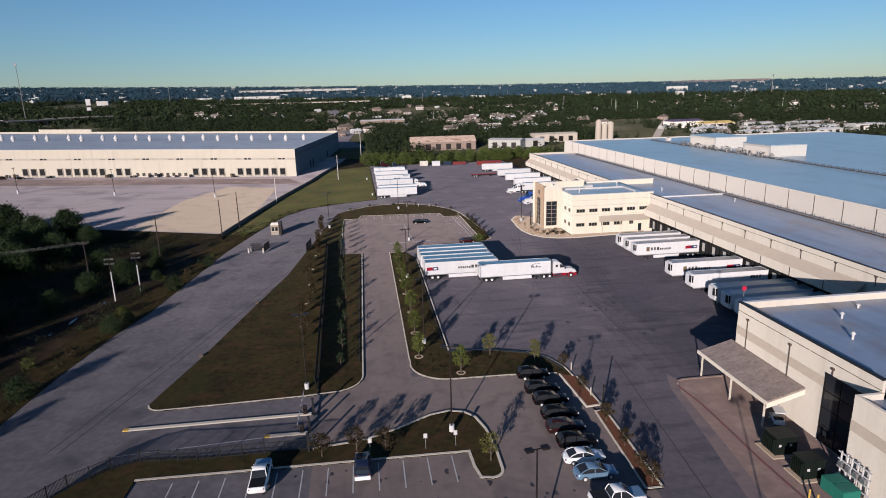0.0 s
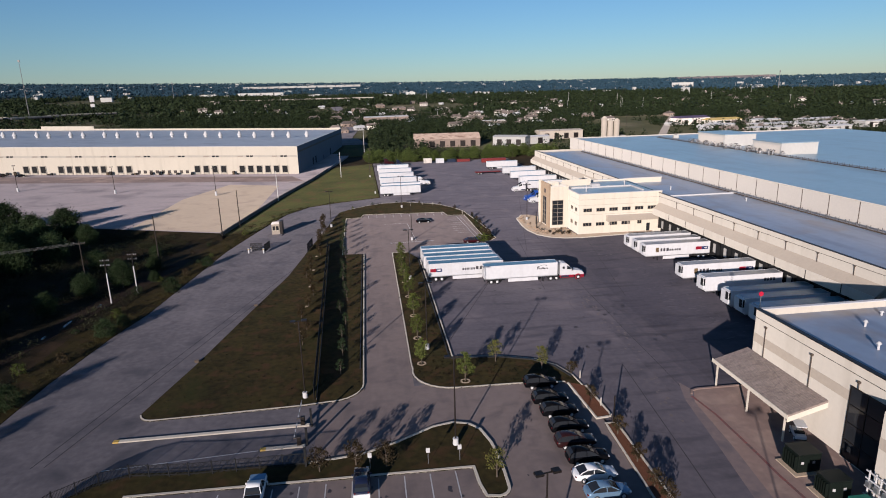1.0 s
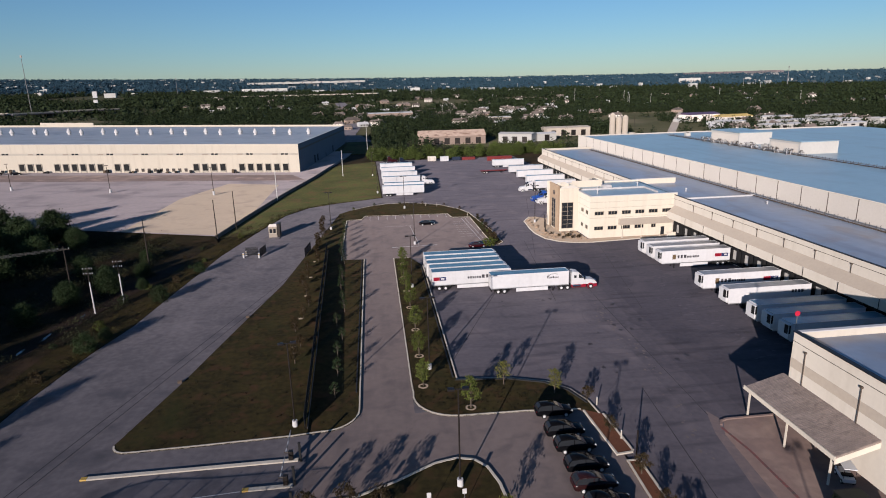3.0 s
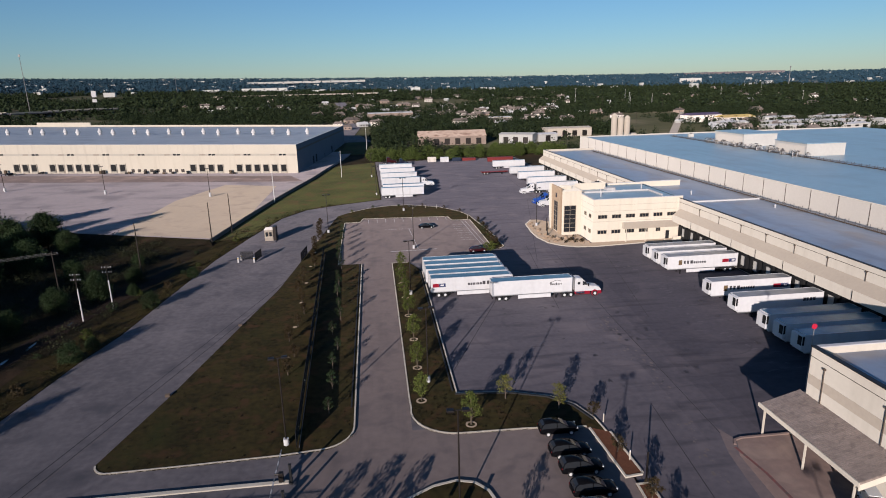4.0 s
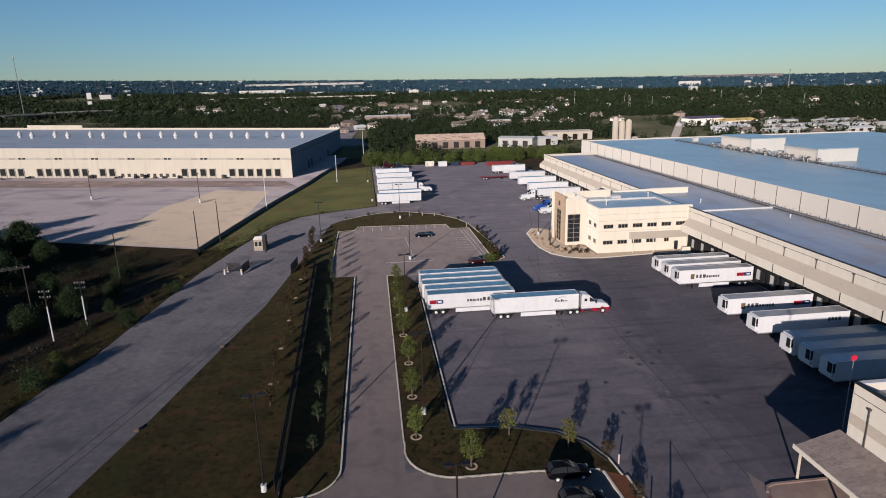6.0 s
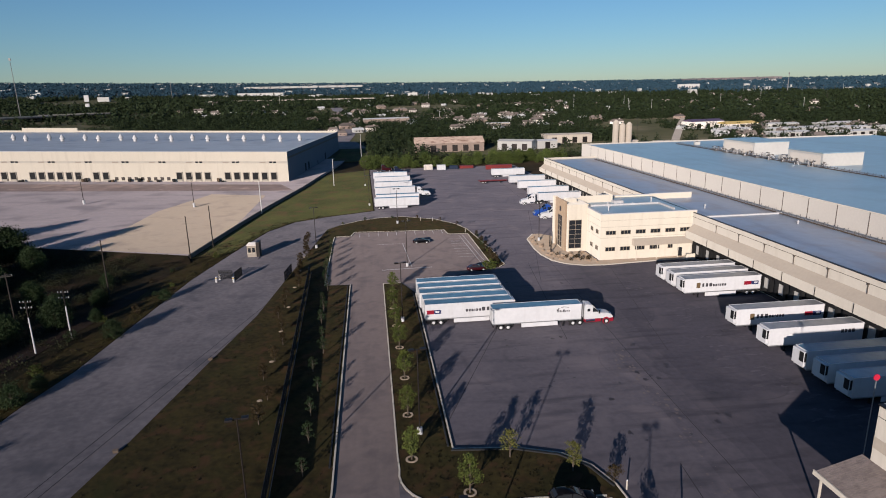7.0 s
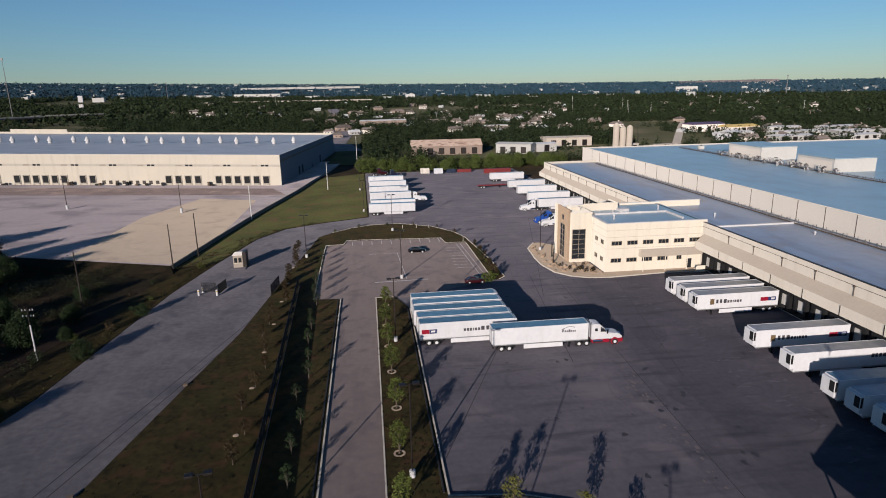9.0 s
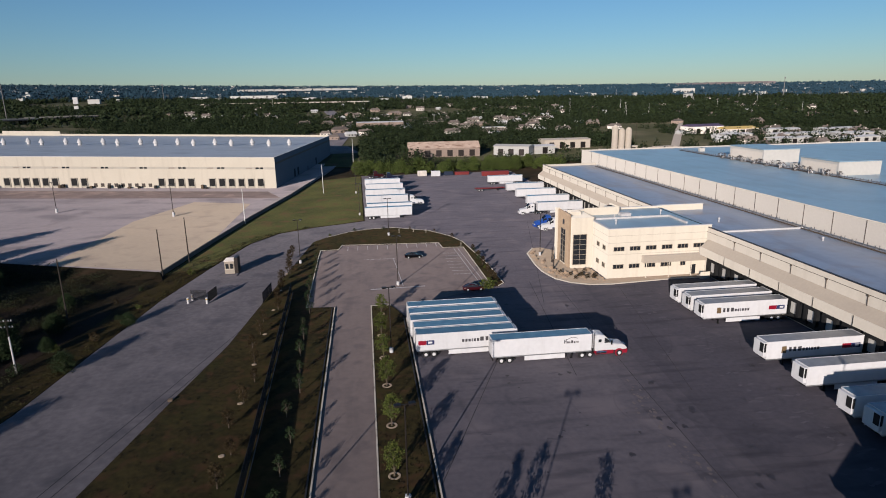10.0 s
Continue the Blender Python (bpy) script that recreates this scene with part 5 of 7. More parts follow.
for x, y in ((28.2, 79.9), (28.3, 72.1), (28.5, 63.7), (28.4, 58.0), (28.3, 53.6), (28.4, 51.0)):
    tree("young_tree", pose(x, y, 0.13, 0, 0, rng.uniform(0, 360)), *rng.choice(LOWT), "sparse young tree with brown leaves in mulch", "tree", "mulch strip trees", rng.uniform(0.9, 1.15))
for x, y in ((-9.5, 208.3), (-6.2, 220.0), (1.1, 225.5), (10.1, 226.3), (18.4, 224.6), (25.6, 219.5), (30.0, 211.5), (33.4, 194.1), (33.6, 189.5), (33.3, 185.2), (33.2, 181), (33.2, 177.1), (33.4, 172.1), (33.3, 168), (33.4, 165.2)):
    tree("shrub", pose(x, y, 0.13, 0, 0, rng.uniform(0, 360)), *rng.choice(SHRUB), "small rounded shrub in the planting strip", "shrub", "shrubs", rng.uniform(0.55, 0.9))
for x, y in ((33.3, 194.5), (33.5, 187.3), (33.2, 180), (33.3, 174.2), (33.2, 167.4), (33.0, 164.0)):
    tree("young_tree", pose(x, y, 0.13, 0, 0, rng.uniform(0, 360)), *rng.choice(SPARSE), "small brown-leaved tree at the car park edge", "tree", "car park trees", rng.uniform(0.45, 0.6))
for x, y in ((-6.8, 61.9), (-2.8, 62.5), (0.6, 61.7)):
    tree("young_tree", pose(x, y, 0.12, 0, 0, rng.uniform(0, 360)), *LOWT[int(x) % 2], "low brown-leaved young tree behind the parking bays", "tree", "bay trees", 1.35)
for x, y in ((29.9, 161.0), (31.2, 162.0)):
    tree("shrub", pose(x, y, 0.02, 0, 0, rng.uniform(0, 360)), *SHRUB[0], "green shrub overhanging the red car", "shrub", "shrubs", 1.7)
for k in range(17):
    y = 86 + k * 6.6
    tree("young_tree", pose(-5.0 - 0.032 * (y - 86) + rng.uniform(-0.7, 0.7), y, 0.13, 0, 0, rng.uniform(0, 360)), *rng.choice(DIM), "young tree in the shaded grass verge", "tree", "verge trees", rng.uniform(0.5, 0.85))
for k in range(17):
    y = 98 + k * 6.4
    tree("sapling", pose(-13.0 - 0.02 * (y - 98) + rng.uniform(-1.2, 1.2), y, 0.13, 0, 0, rng.uniform(0, 360)), *rng.choice(SPARSE), "thin brown-leaved sapling in the grass verge", "tree", "verge saplings", rng.uniform(0.5, 0.8))
    if k % 2:
        r = thing("tree_ring", pose(-13.0 - 0.02 * (y - 98), y, 0.13), "small pale ring of gravel round a sapling", "gravel ring", "gravel rings")
        part("gravel", tube(B(), (0, 0, 0), (0, 0, 0.05), 0.4, 0.3, 12), GRAVEL, r)
for x, y, sc in ((-88.6, 187.5, 1.1), (-111, 199, 1.15), (-99, 190, 0.9), (-80, 180, 0.7), (-118, 196, 1.0), (-92, 180, 0.85)):
    tree("oak_tree", pose(x, y, -0.1, 0, 0, 30 * x), *BIG[int(-x) % 3], "dark dense oak in the scrub", "tree", "scrub oaks", sc)
for k in range(110):
    x, y = rng.uniform(-150, -68), rng.uniform(62, 200)
    if x > -68 - max(0, y - 105) * 0.15 or y > 184 - 0.28 * (x + 45):
        continue
    tree("oak_tree", pose(x, y, -0.1, 0, 0, rng.uniform(0, 360)), *rng.choice(BIG), "dark dense oak in the scrub", "tree", "scrub oaks", rng.uniform(0.55, 1.15))


# ---- fences, gates and site furniture ----
SCREEN = material("black_fence_screen", (0.010, 0.010, 0.011), (0.016, 0.015, 0.015), 0.9, grain=4, blotch=0.6)
# woven screen: a quarter of it is holes
st = SCREEN.node_tree
hole, weave = st.nodes.new("ShaderNodeBsdfTransparent"), st.nodes.new("ShaderNodeMixShader")
weave.inputs[0].default_value = 0.72
st.links.new(hole.outputs[0], weave.inputs[1])
st.links.new(st.nodes["Principled BSDF"].outputs[0], weave.inputs[2])
st.links.new(weave.outputs[0], st.nodes["Material Output"].inputs["Surface"])


GALV = material("dull_grey_steel", (0.22, 0.21, 0.2), (0.16, 0.155, 0.15), 0.6, metal=0.3)


def screen_fence(a, b, bays, h, label):
    """A fence of dark screen panels between steel posts."""
    f = thing("screen_fence", pose(0, 0, 0), label, "fence", "fences")
    a, b = Vector(a), Vector(b)
    d = (b - a) / bays
    ang = math.degrees(math.atan2(d.y, d.x))
    pm = mesh("fence_panel", box(B(), 0.04, d.length - 0.04, -0.02, 0.02, 0.12, h - 0.05), SCREEN)
    tm = mesh("post", tube(B(), (0, 0, 0), (0, 0, h + 0.08), 0.045, seg=6), BLACKM)
    rm = mesh("rail", tube(B(), (0, 0, h), (d.length, 0, h), 0.03, seg=6), BLACKM)
    for k in range(bays + 1):
        p = a + d * k
        part("post", tm, None, f).matrix_basis = pose(p.x, p.y, 0.1, 0, 0, ang)
        if k < bays:
            part("fence_panel", pm, None, f).matrix_basis = pose(p.x, p.y, 0.1, 0, 0, ang)
            part("rail", rm, None, f).matrix_basis = pose(p.x, p.y, 0.1, 0, 0, ang)
    return f


screen_fence((-8.7, 78.6), (-11.8, 166.5), 29, 2.1, "long black screened chain-link fence in the verge")
bm = B()
ribbon(bm, [(-8.35, 78.6), (-11.45, 166.5)], 0.12, 0.0, 0.15)
structure("mow_strip", bm, STAINC, "narrow pale concrete mowing strip under the fence", "edging")
screen_fence((-16.9, 160.4), (-16.1, 167.4), 2, 2.3, "black gate leaf standing open beside the road")


def picket_fence(pts, h, label):
    f = thing("picket_fence", pose(0, 0, 0), label, "fence", "fences")
    pk = mesh("picket", box(B(), -0.016, 0.016, -0.016, 0.016, 0.1, h), BLACKM)
    po = mesh("post", box(B(), -0.05, 0.05, -0.05, 0.05, 0, h + 0.1), BLACKM)
    for (x0, y0), (x1, y1) in zip(pts, pts[1:]):
        L = math.hypot(x1 - x0, y1 - y0)
        ang = math.atan2(y1 - y0, x1 - x0)
        n = max(1, round(L / 2.5))
        for k in range(n + 1):
            part("post", po, None, f).matrix_basis = pose(x0 + (x1 - x0) * k / n, y0 + (y1 - y0) * k / n, 0.12, 0, 0, math.degrees(ang))
        for k in range(1, int(L / 0.13)):
            part("picket", pk, None, f).matrix_basis = pose(x0 + (x1 - x0) * k * 0.13 / L, y0 + (y1 - y0) * k * 0.13 / L, 0.12, 0, 0, math.degrees(ang))
        for z in (0.25, h - 0.12):
            bm = box(B(), 0, L, -0.02, 0.02, z, z + 0.05)
            o = part("rail", bm, BLACKM, f)
            o.matrix_basis = pose(x0, y0, 0.12, 0, 0, math.degrees(ang))
    return f


picket_fence([(-36.5, 57.0), (-34, 60.5), (-30.5, 63.2), (-27.7, 64.2), (-21.2, 63.5), (-8.4, 63.4)], 1.6, "black steel picket fence on the grass edge")

for y0, y1 in ((72.3, 77.0), (67.7, 71.6)):
    g = thing("barrier_gate", pose(-9.6, y0, 0.17), "white and grey banded lifting barrier on a lane divider", "barrier", "barriers")
    part("cabinet", box(B(), -0.25, 0.25, -0.25, 0.25, 0, 1.1, 0.03), BRONZE, g)
    n = 6
    for k in range(n):
        part("arm_band", box(B(), -0.62, -0.5, k * (y1 - y0) / n, (k + 1) * (y1 - y0) / n - 0.01, 0.85, 0.97), PAINTW if k % 2 == 0 else GALV, g)
    part("pivot", tube(B(), (-0.7, 0, 0.9), (-0.2, 0, 0.9), 0.1), BRONZE, g)
for x, y, h in ((-8.4, 63.2, 2.4), (-8.5, 71.9, 2.4), (-8.7, 67.7, 2.2)):
    g = thing("gate_post", pose(x, y, 0), "dark steel gate post", "post", "gate posts")
    part("post", box(B(), -0.12, 0.12, -0.12, 0.12, 0, h, 0.01), BLACKM, g)
    part("cap", box(B(), -0.15, 0.15, -0.15, 0.15, h, h + 0.06), BLACKM, g)

# guard booth on its pad
pad = thing("booth_pad", pose(-28.6, 183.5, 0), "raised concrete pad of the guard booth", "concrete pad", kind="structure")
part("slab", box(B(), -1.9, 2.2, -1.2, 4.2, 0, 0.16, 0.04), ROAD, pad)
booth = thing("guard_booth", pose(-28.3, 185.4, 0.16), "pale square guard booth with dark windows", "guard booth")
part("body", box(B(), -1.15, 1.15, -1.5, 1.5, 0, 3.1, 0.04), TAN, booth)
part("roof", box(B(), -1.25, 1.2, -1.6, 1.6, 3.1, 3.3, 0.05), HOUSEW, booth)
part("back_panel", box(B(), 1.15, 2.0, -1.4, 1.4, 0, 3.9, 0.03), BRONZE, booth, "dark bronze equipment cabinet")
for x in (-0.52, 0.52):
    add_window(booth, pose(x, -1.51, 1.25), 0.8, 1.3, 1, 1)
add_window(booth, pose(-1.16, 0, 1.2, 0, 0, -90), 1.8, 1.1, 2, 1)
for x, y in ((-32.6, 163.3), (-28.6, 162.5), (-32.3, 165.4)):
    b = thing("bollard", pose(x, y, 0), "white concrete-filled bollard by the gate", "bollard", "gate bollards")
    part("post", tube(B(), (0, 0, 0), (0, 0, 1.3), 0.22, seg=12), ROOFW, b)
    part("band", tube(B(), (0, 0, 0.9), (0, 0, 1.1), 0.226, seg=12), PAINTY, b)
for x, y, a, L in ((-28.4, 162.9, 80, 4.5), (-32.4, 165.2, -8, 3.2)):
    g = thing("swing_gate", pose(x, y, 0, 0, 0, a), "black steel swing gate leaf, open", "gate", "gate leaves")
    for z in (0.35, 1.0, 1.7):
        part("rail", box(B(), 0, L, -0.03, 0.03, z, z + 0.07), BLACKM, g)
    for k in range(int(L / 0.16) + 1):
        part("bar", box(B(), k * 0.16 - 0.04, k * 0.16 + 0.04, -0.02, 0.02, 0.2, 2.3), BLACKM, g)

# pale service poles in the scrub, with arms and insulators, and the wires
for x, y, h in ((-53.9, 127.7, 9.6), (-50.7, 133.4, 9.2)):
    u = thing("utility_pole", pose(x, y, -0.1), "thin pole with a white lower half and small insulators", "utility pole", "utility poles")
    part("white_sleeve", tube(B(), (0, 0, 0.0), (0, 0, h * 0.68), 0.14, 0.11, 10), PAINTW, u, "white painted sleeve")
    part("pole", tube(B(), (0, 0, h * 0.68), (0, 0, h), 0.09, 0.07, 8), WOODP, u)
    for z in (h - 0.5, h - 1.5):
        arm = part("cross_arm", box(B(), -0.9, 0.9, -0.04, 0.04, z, z + 0.08), WOODP, u)
        for q in (-0.8, -0.3, 0.4, 0.8):
            part("insulator", tube(B(), (q, 0, z + 0.08), (q, 0, z + 0.33), 0.07, 0.05, 6), PAINTW, arm)


def wire(a, b, sag, label="dark overhead power line"):
    c = bpy.data.curves.new("power_line", "CURVE")
    c.dimensions, c.bevel_depth, c.bevel_resolution = "3D", 0.016, 1
    s = c.splines.new("POLY")
    s.points.add(14)
    a, b = Vector(a), Vector(b)
    for k in range(15):
        t = k / 14
        p = a.lerp(b, t) - Vector((0, 0, sag * 4 * t * (1 - t)))
        s.points[k].co = (*p, 1)
    c.materials.append(GALV)
    return tagged(new("power_line", c), label, "power line", "power lines")


for dz in (0, -0.35):
    for dx in (-1.1, 1.1):
        wire((-65.5 + dx, 143.8, 9.7 + dz), (-120 + dx, 128, 10.2 + dz), 0.8)

# lamps of the pale lot
for x, y in ((-105.5, 268), (-62.2, 257), (-149, 279)):
    u = thing("lot_lamp", pose(x, y, lotz(x, y)), "steel lamp post on a pale base in the concrete lot", "lamp post", "lot lamps")
    part("base", tube(B(), (0, 0, 0), (0, 0, 1.6), 0.45, seg=12), ROOFW, u)
    part("pole", tube(B(), (0, 0, 1.6), (0, 0, 11), 0.12, 0.09), WOODP, u)
    part("lamp_head", box(B(), -0.6, 0.6, -0.3, 0.3, 11, 11.25, 0.03), BRONZE, u)

# bollard lights on the island
for x, y in ((-1.2, 61.5), (5.3, 61.4), (8.9, 61.5)):
    b = thing("sign_post", pose(x, y, 0.13), "small white parking sign on a steel post", "sign", "parking signs")
    part("post", tube(B(), (0, 0, 0), (0, 0, 1.9), 0.03, seg=6), STEEL, b)
    part("plate", box(B(), -0.22, 0.22, -0.03, -0.01, 1.4, 2.0, 0.01), PAINTW, b)
for x, y in ((31.0, 200.4), (14.8, 220.4), (19.2, 220.6), (23.0, 219.0), (29.0, 78.4), (29.0, 70.4)):
    b = thing("bollard_light", pose(x, y, 0.13), "short white bollard in the planting strip", "bollard", "bollards")
    part("post", tube(B(), (0, 0, 0), (0, 0, 1.1), 0.08, seg=10), KERB, b)
    part("cap", tube(B(), (0, 0, 1.1), (0, 0, 1.2), 0.1, 0.04, 10), STEEL, b)
# shoebox lamp heads and tall dark post by the mulch strip
b = thing("flag_post", pose(29.2, 66.6, 0), "dark steel post beside the mulch strip", "post")
part("post", tube(B(), (0, 0, 0), (0, 0, 3.6), 0.1, seg=8), BRONZE, b)
# red beacon sign at the wing corner
b = thing("red_sign", pose(55.0, 77.3, 0), "round red sign on a thin pole behind the wing", "sign")
part("post", tube(B(), (0, 0, 0), (0, 0, 11.2), 0.06, seg=6), STEEL, b)
part("disc", tube(B(), (0, -0.05, 11.5), (0, 0.05, 11.5), 0.36, seg=12), material("red_sign_paint", (0.5, 0.02, 0.05), rough=0.4), b, "bright red plate")

# bays beside the wing: kerbed beds, dumpster, bollards, cart
def transformer(x, y, L, W, h, label):
    """A pad-mounted transformer: tank, doors, cooling fins, on a kerbed slab."""
    p = thing("transformer_pad", pose(x, y, 0), "low concrete slab with a pale raised edge", "concrete pad", "transformer pads")
    part("slab", box(B(), -0.5, L + 0.4, -0.5, W + 0.5, 0, 0.14, 0.03), GRAVEL, p)
    t = thing("transformer", pose(x, y, 0.14), label, "transformer", "transformers")
    part("tank", box(B(), 0, L, 0, W, 0.0, h, 0.05), GREEND, t)
    part("lid", box(B(), -0.06, L + 0.06, -0.06, W + 0.06, h, h + 0.08, 0.02), GREEND, t)
    for k in range(2):
        d = part("door", box(B(), 0.06 + k * L / 2, L / 2 - 0.04 + k * L / 2, -0.05, 0.0, 0.15, h - 0.1, 0.015), GREEND, t)
        part("warning_label", box(B(), 0.3 + k * L / 2, 0.62 + k * L / 2, -0.058, -0.05, h * 0.5, h * 0.5 + 0.3), PAINTW, d)
    for k in range(6):
        part("cooling_fin", box(B(), -0.3, 0.0, 0.2 + k * (W - 0.4) / 5 - 0.03, 0.2 + k * (W - 0.4) / 5 + 0.03, 0.3, h - 0.2), GREEND, t)


GREEND = material("dark_green_transformer_paint", (0.005, 0.009, 0.006), (0.004, 0.007, 0.005), 0.5, grain=2, blotch=0.6)
transformer(44.1, 53.2, 2.6, 2.3, 2.1, "dark green transformer box on a slab beside the wing")
transformer(44.1, 48.7, 2.4, 1.9, 2.0, "dark green transformer box on a slab beside the dumpster")
d = thing("dumpster", pose(46.9, 44.4, 0, 0, 0, 90), "green steel dumpster with sloped lids", "dumpster")
bm = prism(B(), [(0, 0), (3.0, 0), (3.0, 1.9), (0, 1.9)], 0.15, 1.5)
part("bin", bm, GREENP, d)
for x in (0.03, 1.53):
    part("lid", box(B(), x, x + 1.44, -0.05, 1.95, 1.5, 1.58, 0.02), GREENP, d)
for x in (0.2, 2.6):
    part("skid", box(B(), x, x + 0.2, 0.1, 1.8, 0, 0.15), BLACKM, d)
for x, y in ((42.7, 46.0), (42.9, 45.1)):
    b = thing("yellow_bollard", pose(x, y, 0), "yellow steel bollard guarding the dumpster", "bollard", "yellow bollards")
    part("post", tube(B(), (0, 0, 0), (0, 0, 1.1), 0.1, seg=10), PAINTY, b)
    part("cap", tube(B(), (0, 0, 1.1), (0, 0, 1.16), 0.1, 0.03, 10), PAINTY, b)
cart = thing("utility_cart", pose(48.6, 58.6, 0, 0, 0, 70), "white golf cart parked under the canopy", "golf cart")
part("body", box(B(), 0, 2.4, -0.6, 0.6, 0.35, 0.8, 0.08), CWHITE, cart)
part("seat", box(B(), 0.5, 1.0, -0.55, 0.55, 0.8, 1.0, 0.04), BLACKM, cart)
part("roof", box(B(), 0.1, 1.9, -0.62, 0.62, 1.85, 1.93, 0.03), CWHITE, cart)
for x in (0.15, 1.85):
    for y in (-0.55, 0.55):
        part("strut", tube(B(), (x, y, 0.75), (x, y, 1.87), 0.025, seg=6), BLACKM, cart)
for x in (0.4, 2.0):
    for y in (-0.55, 0.55):
        wheel(cart, x, y, 0.27, TYREC, RIMC).scale = (0.8, 0.8, 0.8)
rack = thing("pipe_rack", pose(48.1, 44.6, 0), "white pipework and meters on the wing wall", "pipework")
for k in range(6):
    part("pipe", tube(B(), (-0.35 - 0.1 * (k % 2), k * 0.7, 0.2), (-0.35 - 0.1 * (k % 2), k * 0.7, 3.6), 0.09, seg=8), PAINTW, rack)
for z in (0.8, 1.7, 2.6, 3.4):
    part("pipe", tube(B(), (-0.45, -0.4, z), (-0.45, 3.9, z), 0.08, seg=8), PAINTW, rack)
for k in range(4):
    part("meter", box(B(), -0.75, -0.3, 0.1 + k * 1.0, 0.6 + k * 1.0, 1.9, 2.5, 0.04), STEEL, rack)

# rocks and shrubs of the office bed
rk = []
for s in range(4):
    bm = B()
    bmesh.ops.create_icosphere(bm, subdivisions=2, radius=0.5)
    r2 = random.Random(s)
    for v in bm.verts:
        v.co *= 0.8 + 0.35 * noise.noise(v.co * 1.7 + Vector((s * 7, 0, 0)))
        v.co.z *= 0.7
    rk.append(mesh("rock", bm, ROCK))
for k in range(60):
    u = k / 60
    i = min(len(D_K) - 3, int(u * (len(D_K) - 2)))
    x, y = rng.uniform(47.3, 58), rng.uniform(161.2, 172)
    if (x - 58) ** 2 + (y - 172) ** 2 > 10.5 ** 2 or y > 171.5 and x > 50:
        x, y = rng.uniform(47.2, 49.6), rng.uniform(166, 190)
    o = tagged(new("rock", rk[k % 4]), "rough tan boulder in the planting bed", "rock", "office bed rocks")
    o.matrix_world = pose(x, y, 0.2, 0, 0, rng.uniform(0, 360)) @ Matrix.Scale(rng.uniform(0.6, 1.7), 4)
for k in range(12):
    x, y = rng.uniform(48, 57), rng.uniform(162, 170)
    if (x - 58) ** 2 + (y - 172) ** 2 < 10 ** 2:
        tree("shrub", pose(x, y, 0.13, 0, 0, rng.uniform(0, 360)), *SHRUB[1], "brown dry shrub among the rocks", "shrub", "office bed shrubs", rng.uniform(0.5, 0.9))

# roof fittings
def roof_pipe(x, y0, y1, z, n, label):
    p = thing("roof_pipe_run", pose(x, y0, z), label, "pipework", "roof pipe runs")
    part("pipe", tube(B(), (0, 0, 0.55), (0, y1 - y0, 0.55), 0.11, seg=8), STEEL, p)
    part("pipe", tube(B(), (0.4, 0, 0.45), (0.4, y1 - y0, 0.45), 0.07, seg=8), BRONZE, p)
    sm = B()
    box(sm, -0.35, -0.25, -0.05, 0.05, 0, 0.9)
    box(sm, 0.6, 0.7, -0.05, 0.05, 0, 0.9)
    box(sm, -0.35, 0.7, -0.05, 0.05, 0.32, 0.4)
    sm = mesh("stand", sm, GALV)
    part("cable_tray", box(B(), -0.9, -0.55, 0, y1 - y0, 0.1, 0.3), SPOUT, p, "dull brown cable tray")
    for k in range(n):
        part("stand", sm, None, p).location = (0, (k + 0.5) * (y1 - y0) / n, 0)


roof_pipe(104.2, 80, 288, 10.05, 70, "long run of pipes on stands beside the upper wall")
roof_pipe(148.6, 120, 300, 14.5, 60, "long run of pipes on stands across the upper roof")
for x, y, z, s in ((63, 170, 11.1, 1.0), (66, 178, 11.1, 0.6), (72, 176, 11.1, 0.5), (78.5, 179, 11.1, 1.1), (100, 150, 10.05, 0.7), (62, 66.5, 10.3, 0.7), (70, 60, 10.3, 1.0), (58, 60, 10.3, 0.8), (67, 69.5, 10.3, 0.5), (90, 172, 10.05, 0.9)):
    v = thing("roof_vent_pipe", pose(x, y, z), "small white vent pipe on the flat roof", "vent", "roof vent pipes")
    part("pipe", tube(B(), (0, 0, 0), (0, 0, 0.9 * s), 0.14, seg=8), ROOFW, v)
    part("cowl", tube(B(), (0, 0, 0.9 * s), (0, 0, 1.25 * s), 0.3, 0.12, 10), ROOFW, v)
for x, y, z in ((150.5, 228, 14.5), (151.0, 262, 14.5), (150, 236, 14.5), (152, 290, 14.5), (150.2, 214, 14.5), (160, 150, 14.5), (66, 183.5, 11.1)):
    u = thing("rooftop_unit", pose(x, y, z), "pale metal air handling unit on the roof", "air conditioner", "rooftop units")
    part("body", box(B(), 0, 2.4, 0, 1.6, 0.25, 1.7, 0.03), WHITEB, u)
    part("fan_shroud", tube(B(), (1.2, 0.8, 1.7), (1.2, 0.8, 1.9), 0.6, seg=14), BRONZE, u)
    part("curb", box(B(), 0.1, 2.3, 0.1, 1.5, 0, 0.25), STEEL, u)
def roof_valves(x, y, k):
    """A knot of bent pipes and valves on a small frame."""
    v = thing("pipe_manifold", pose(x, y, 14.5, 0, 0, 30 * math.sin(k)), "knot of pipes and valves on the warehouse roof", "pipework", "pipe manifolds")
    part("frame", box(B(), -0.9, 0.9, -0.5, 0.5, 0.15, 0.3), GALV, v)
    for i in range(4):
        q = -0.7 + 0.45 * i
        h = 0.9 + 0.35 * ((i * 5 + k) % 3)
        part("riser", tube(B(), (q, 0.1, 0), (q, 0.1, h), 0.09, seg=8), (STEEL, SPOUT, PAINTW)[(i + k) % 3], v)
        part("elbow", tube(B(), (q, 0.1, h), (q + 0.2, -0.6, h), 0.09, seg=8), (STEEL, SPOUT, PAINTW)[(i + k) % 3], v)
        part("valve_wheel", tube(B(), (q, 0.1, h), (q, 0.1, h + 0.12), 0.2, seg=10), BRONZE, v)


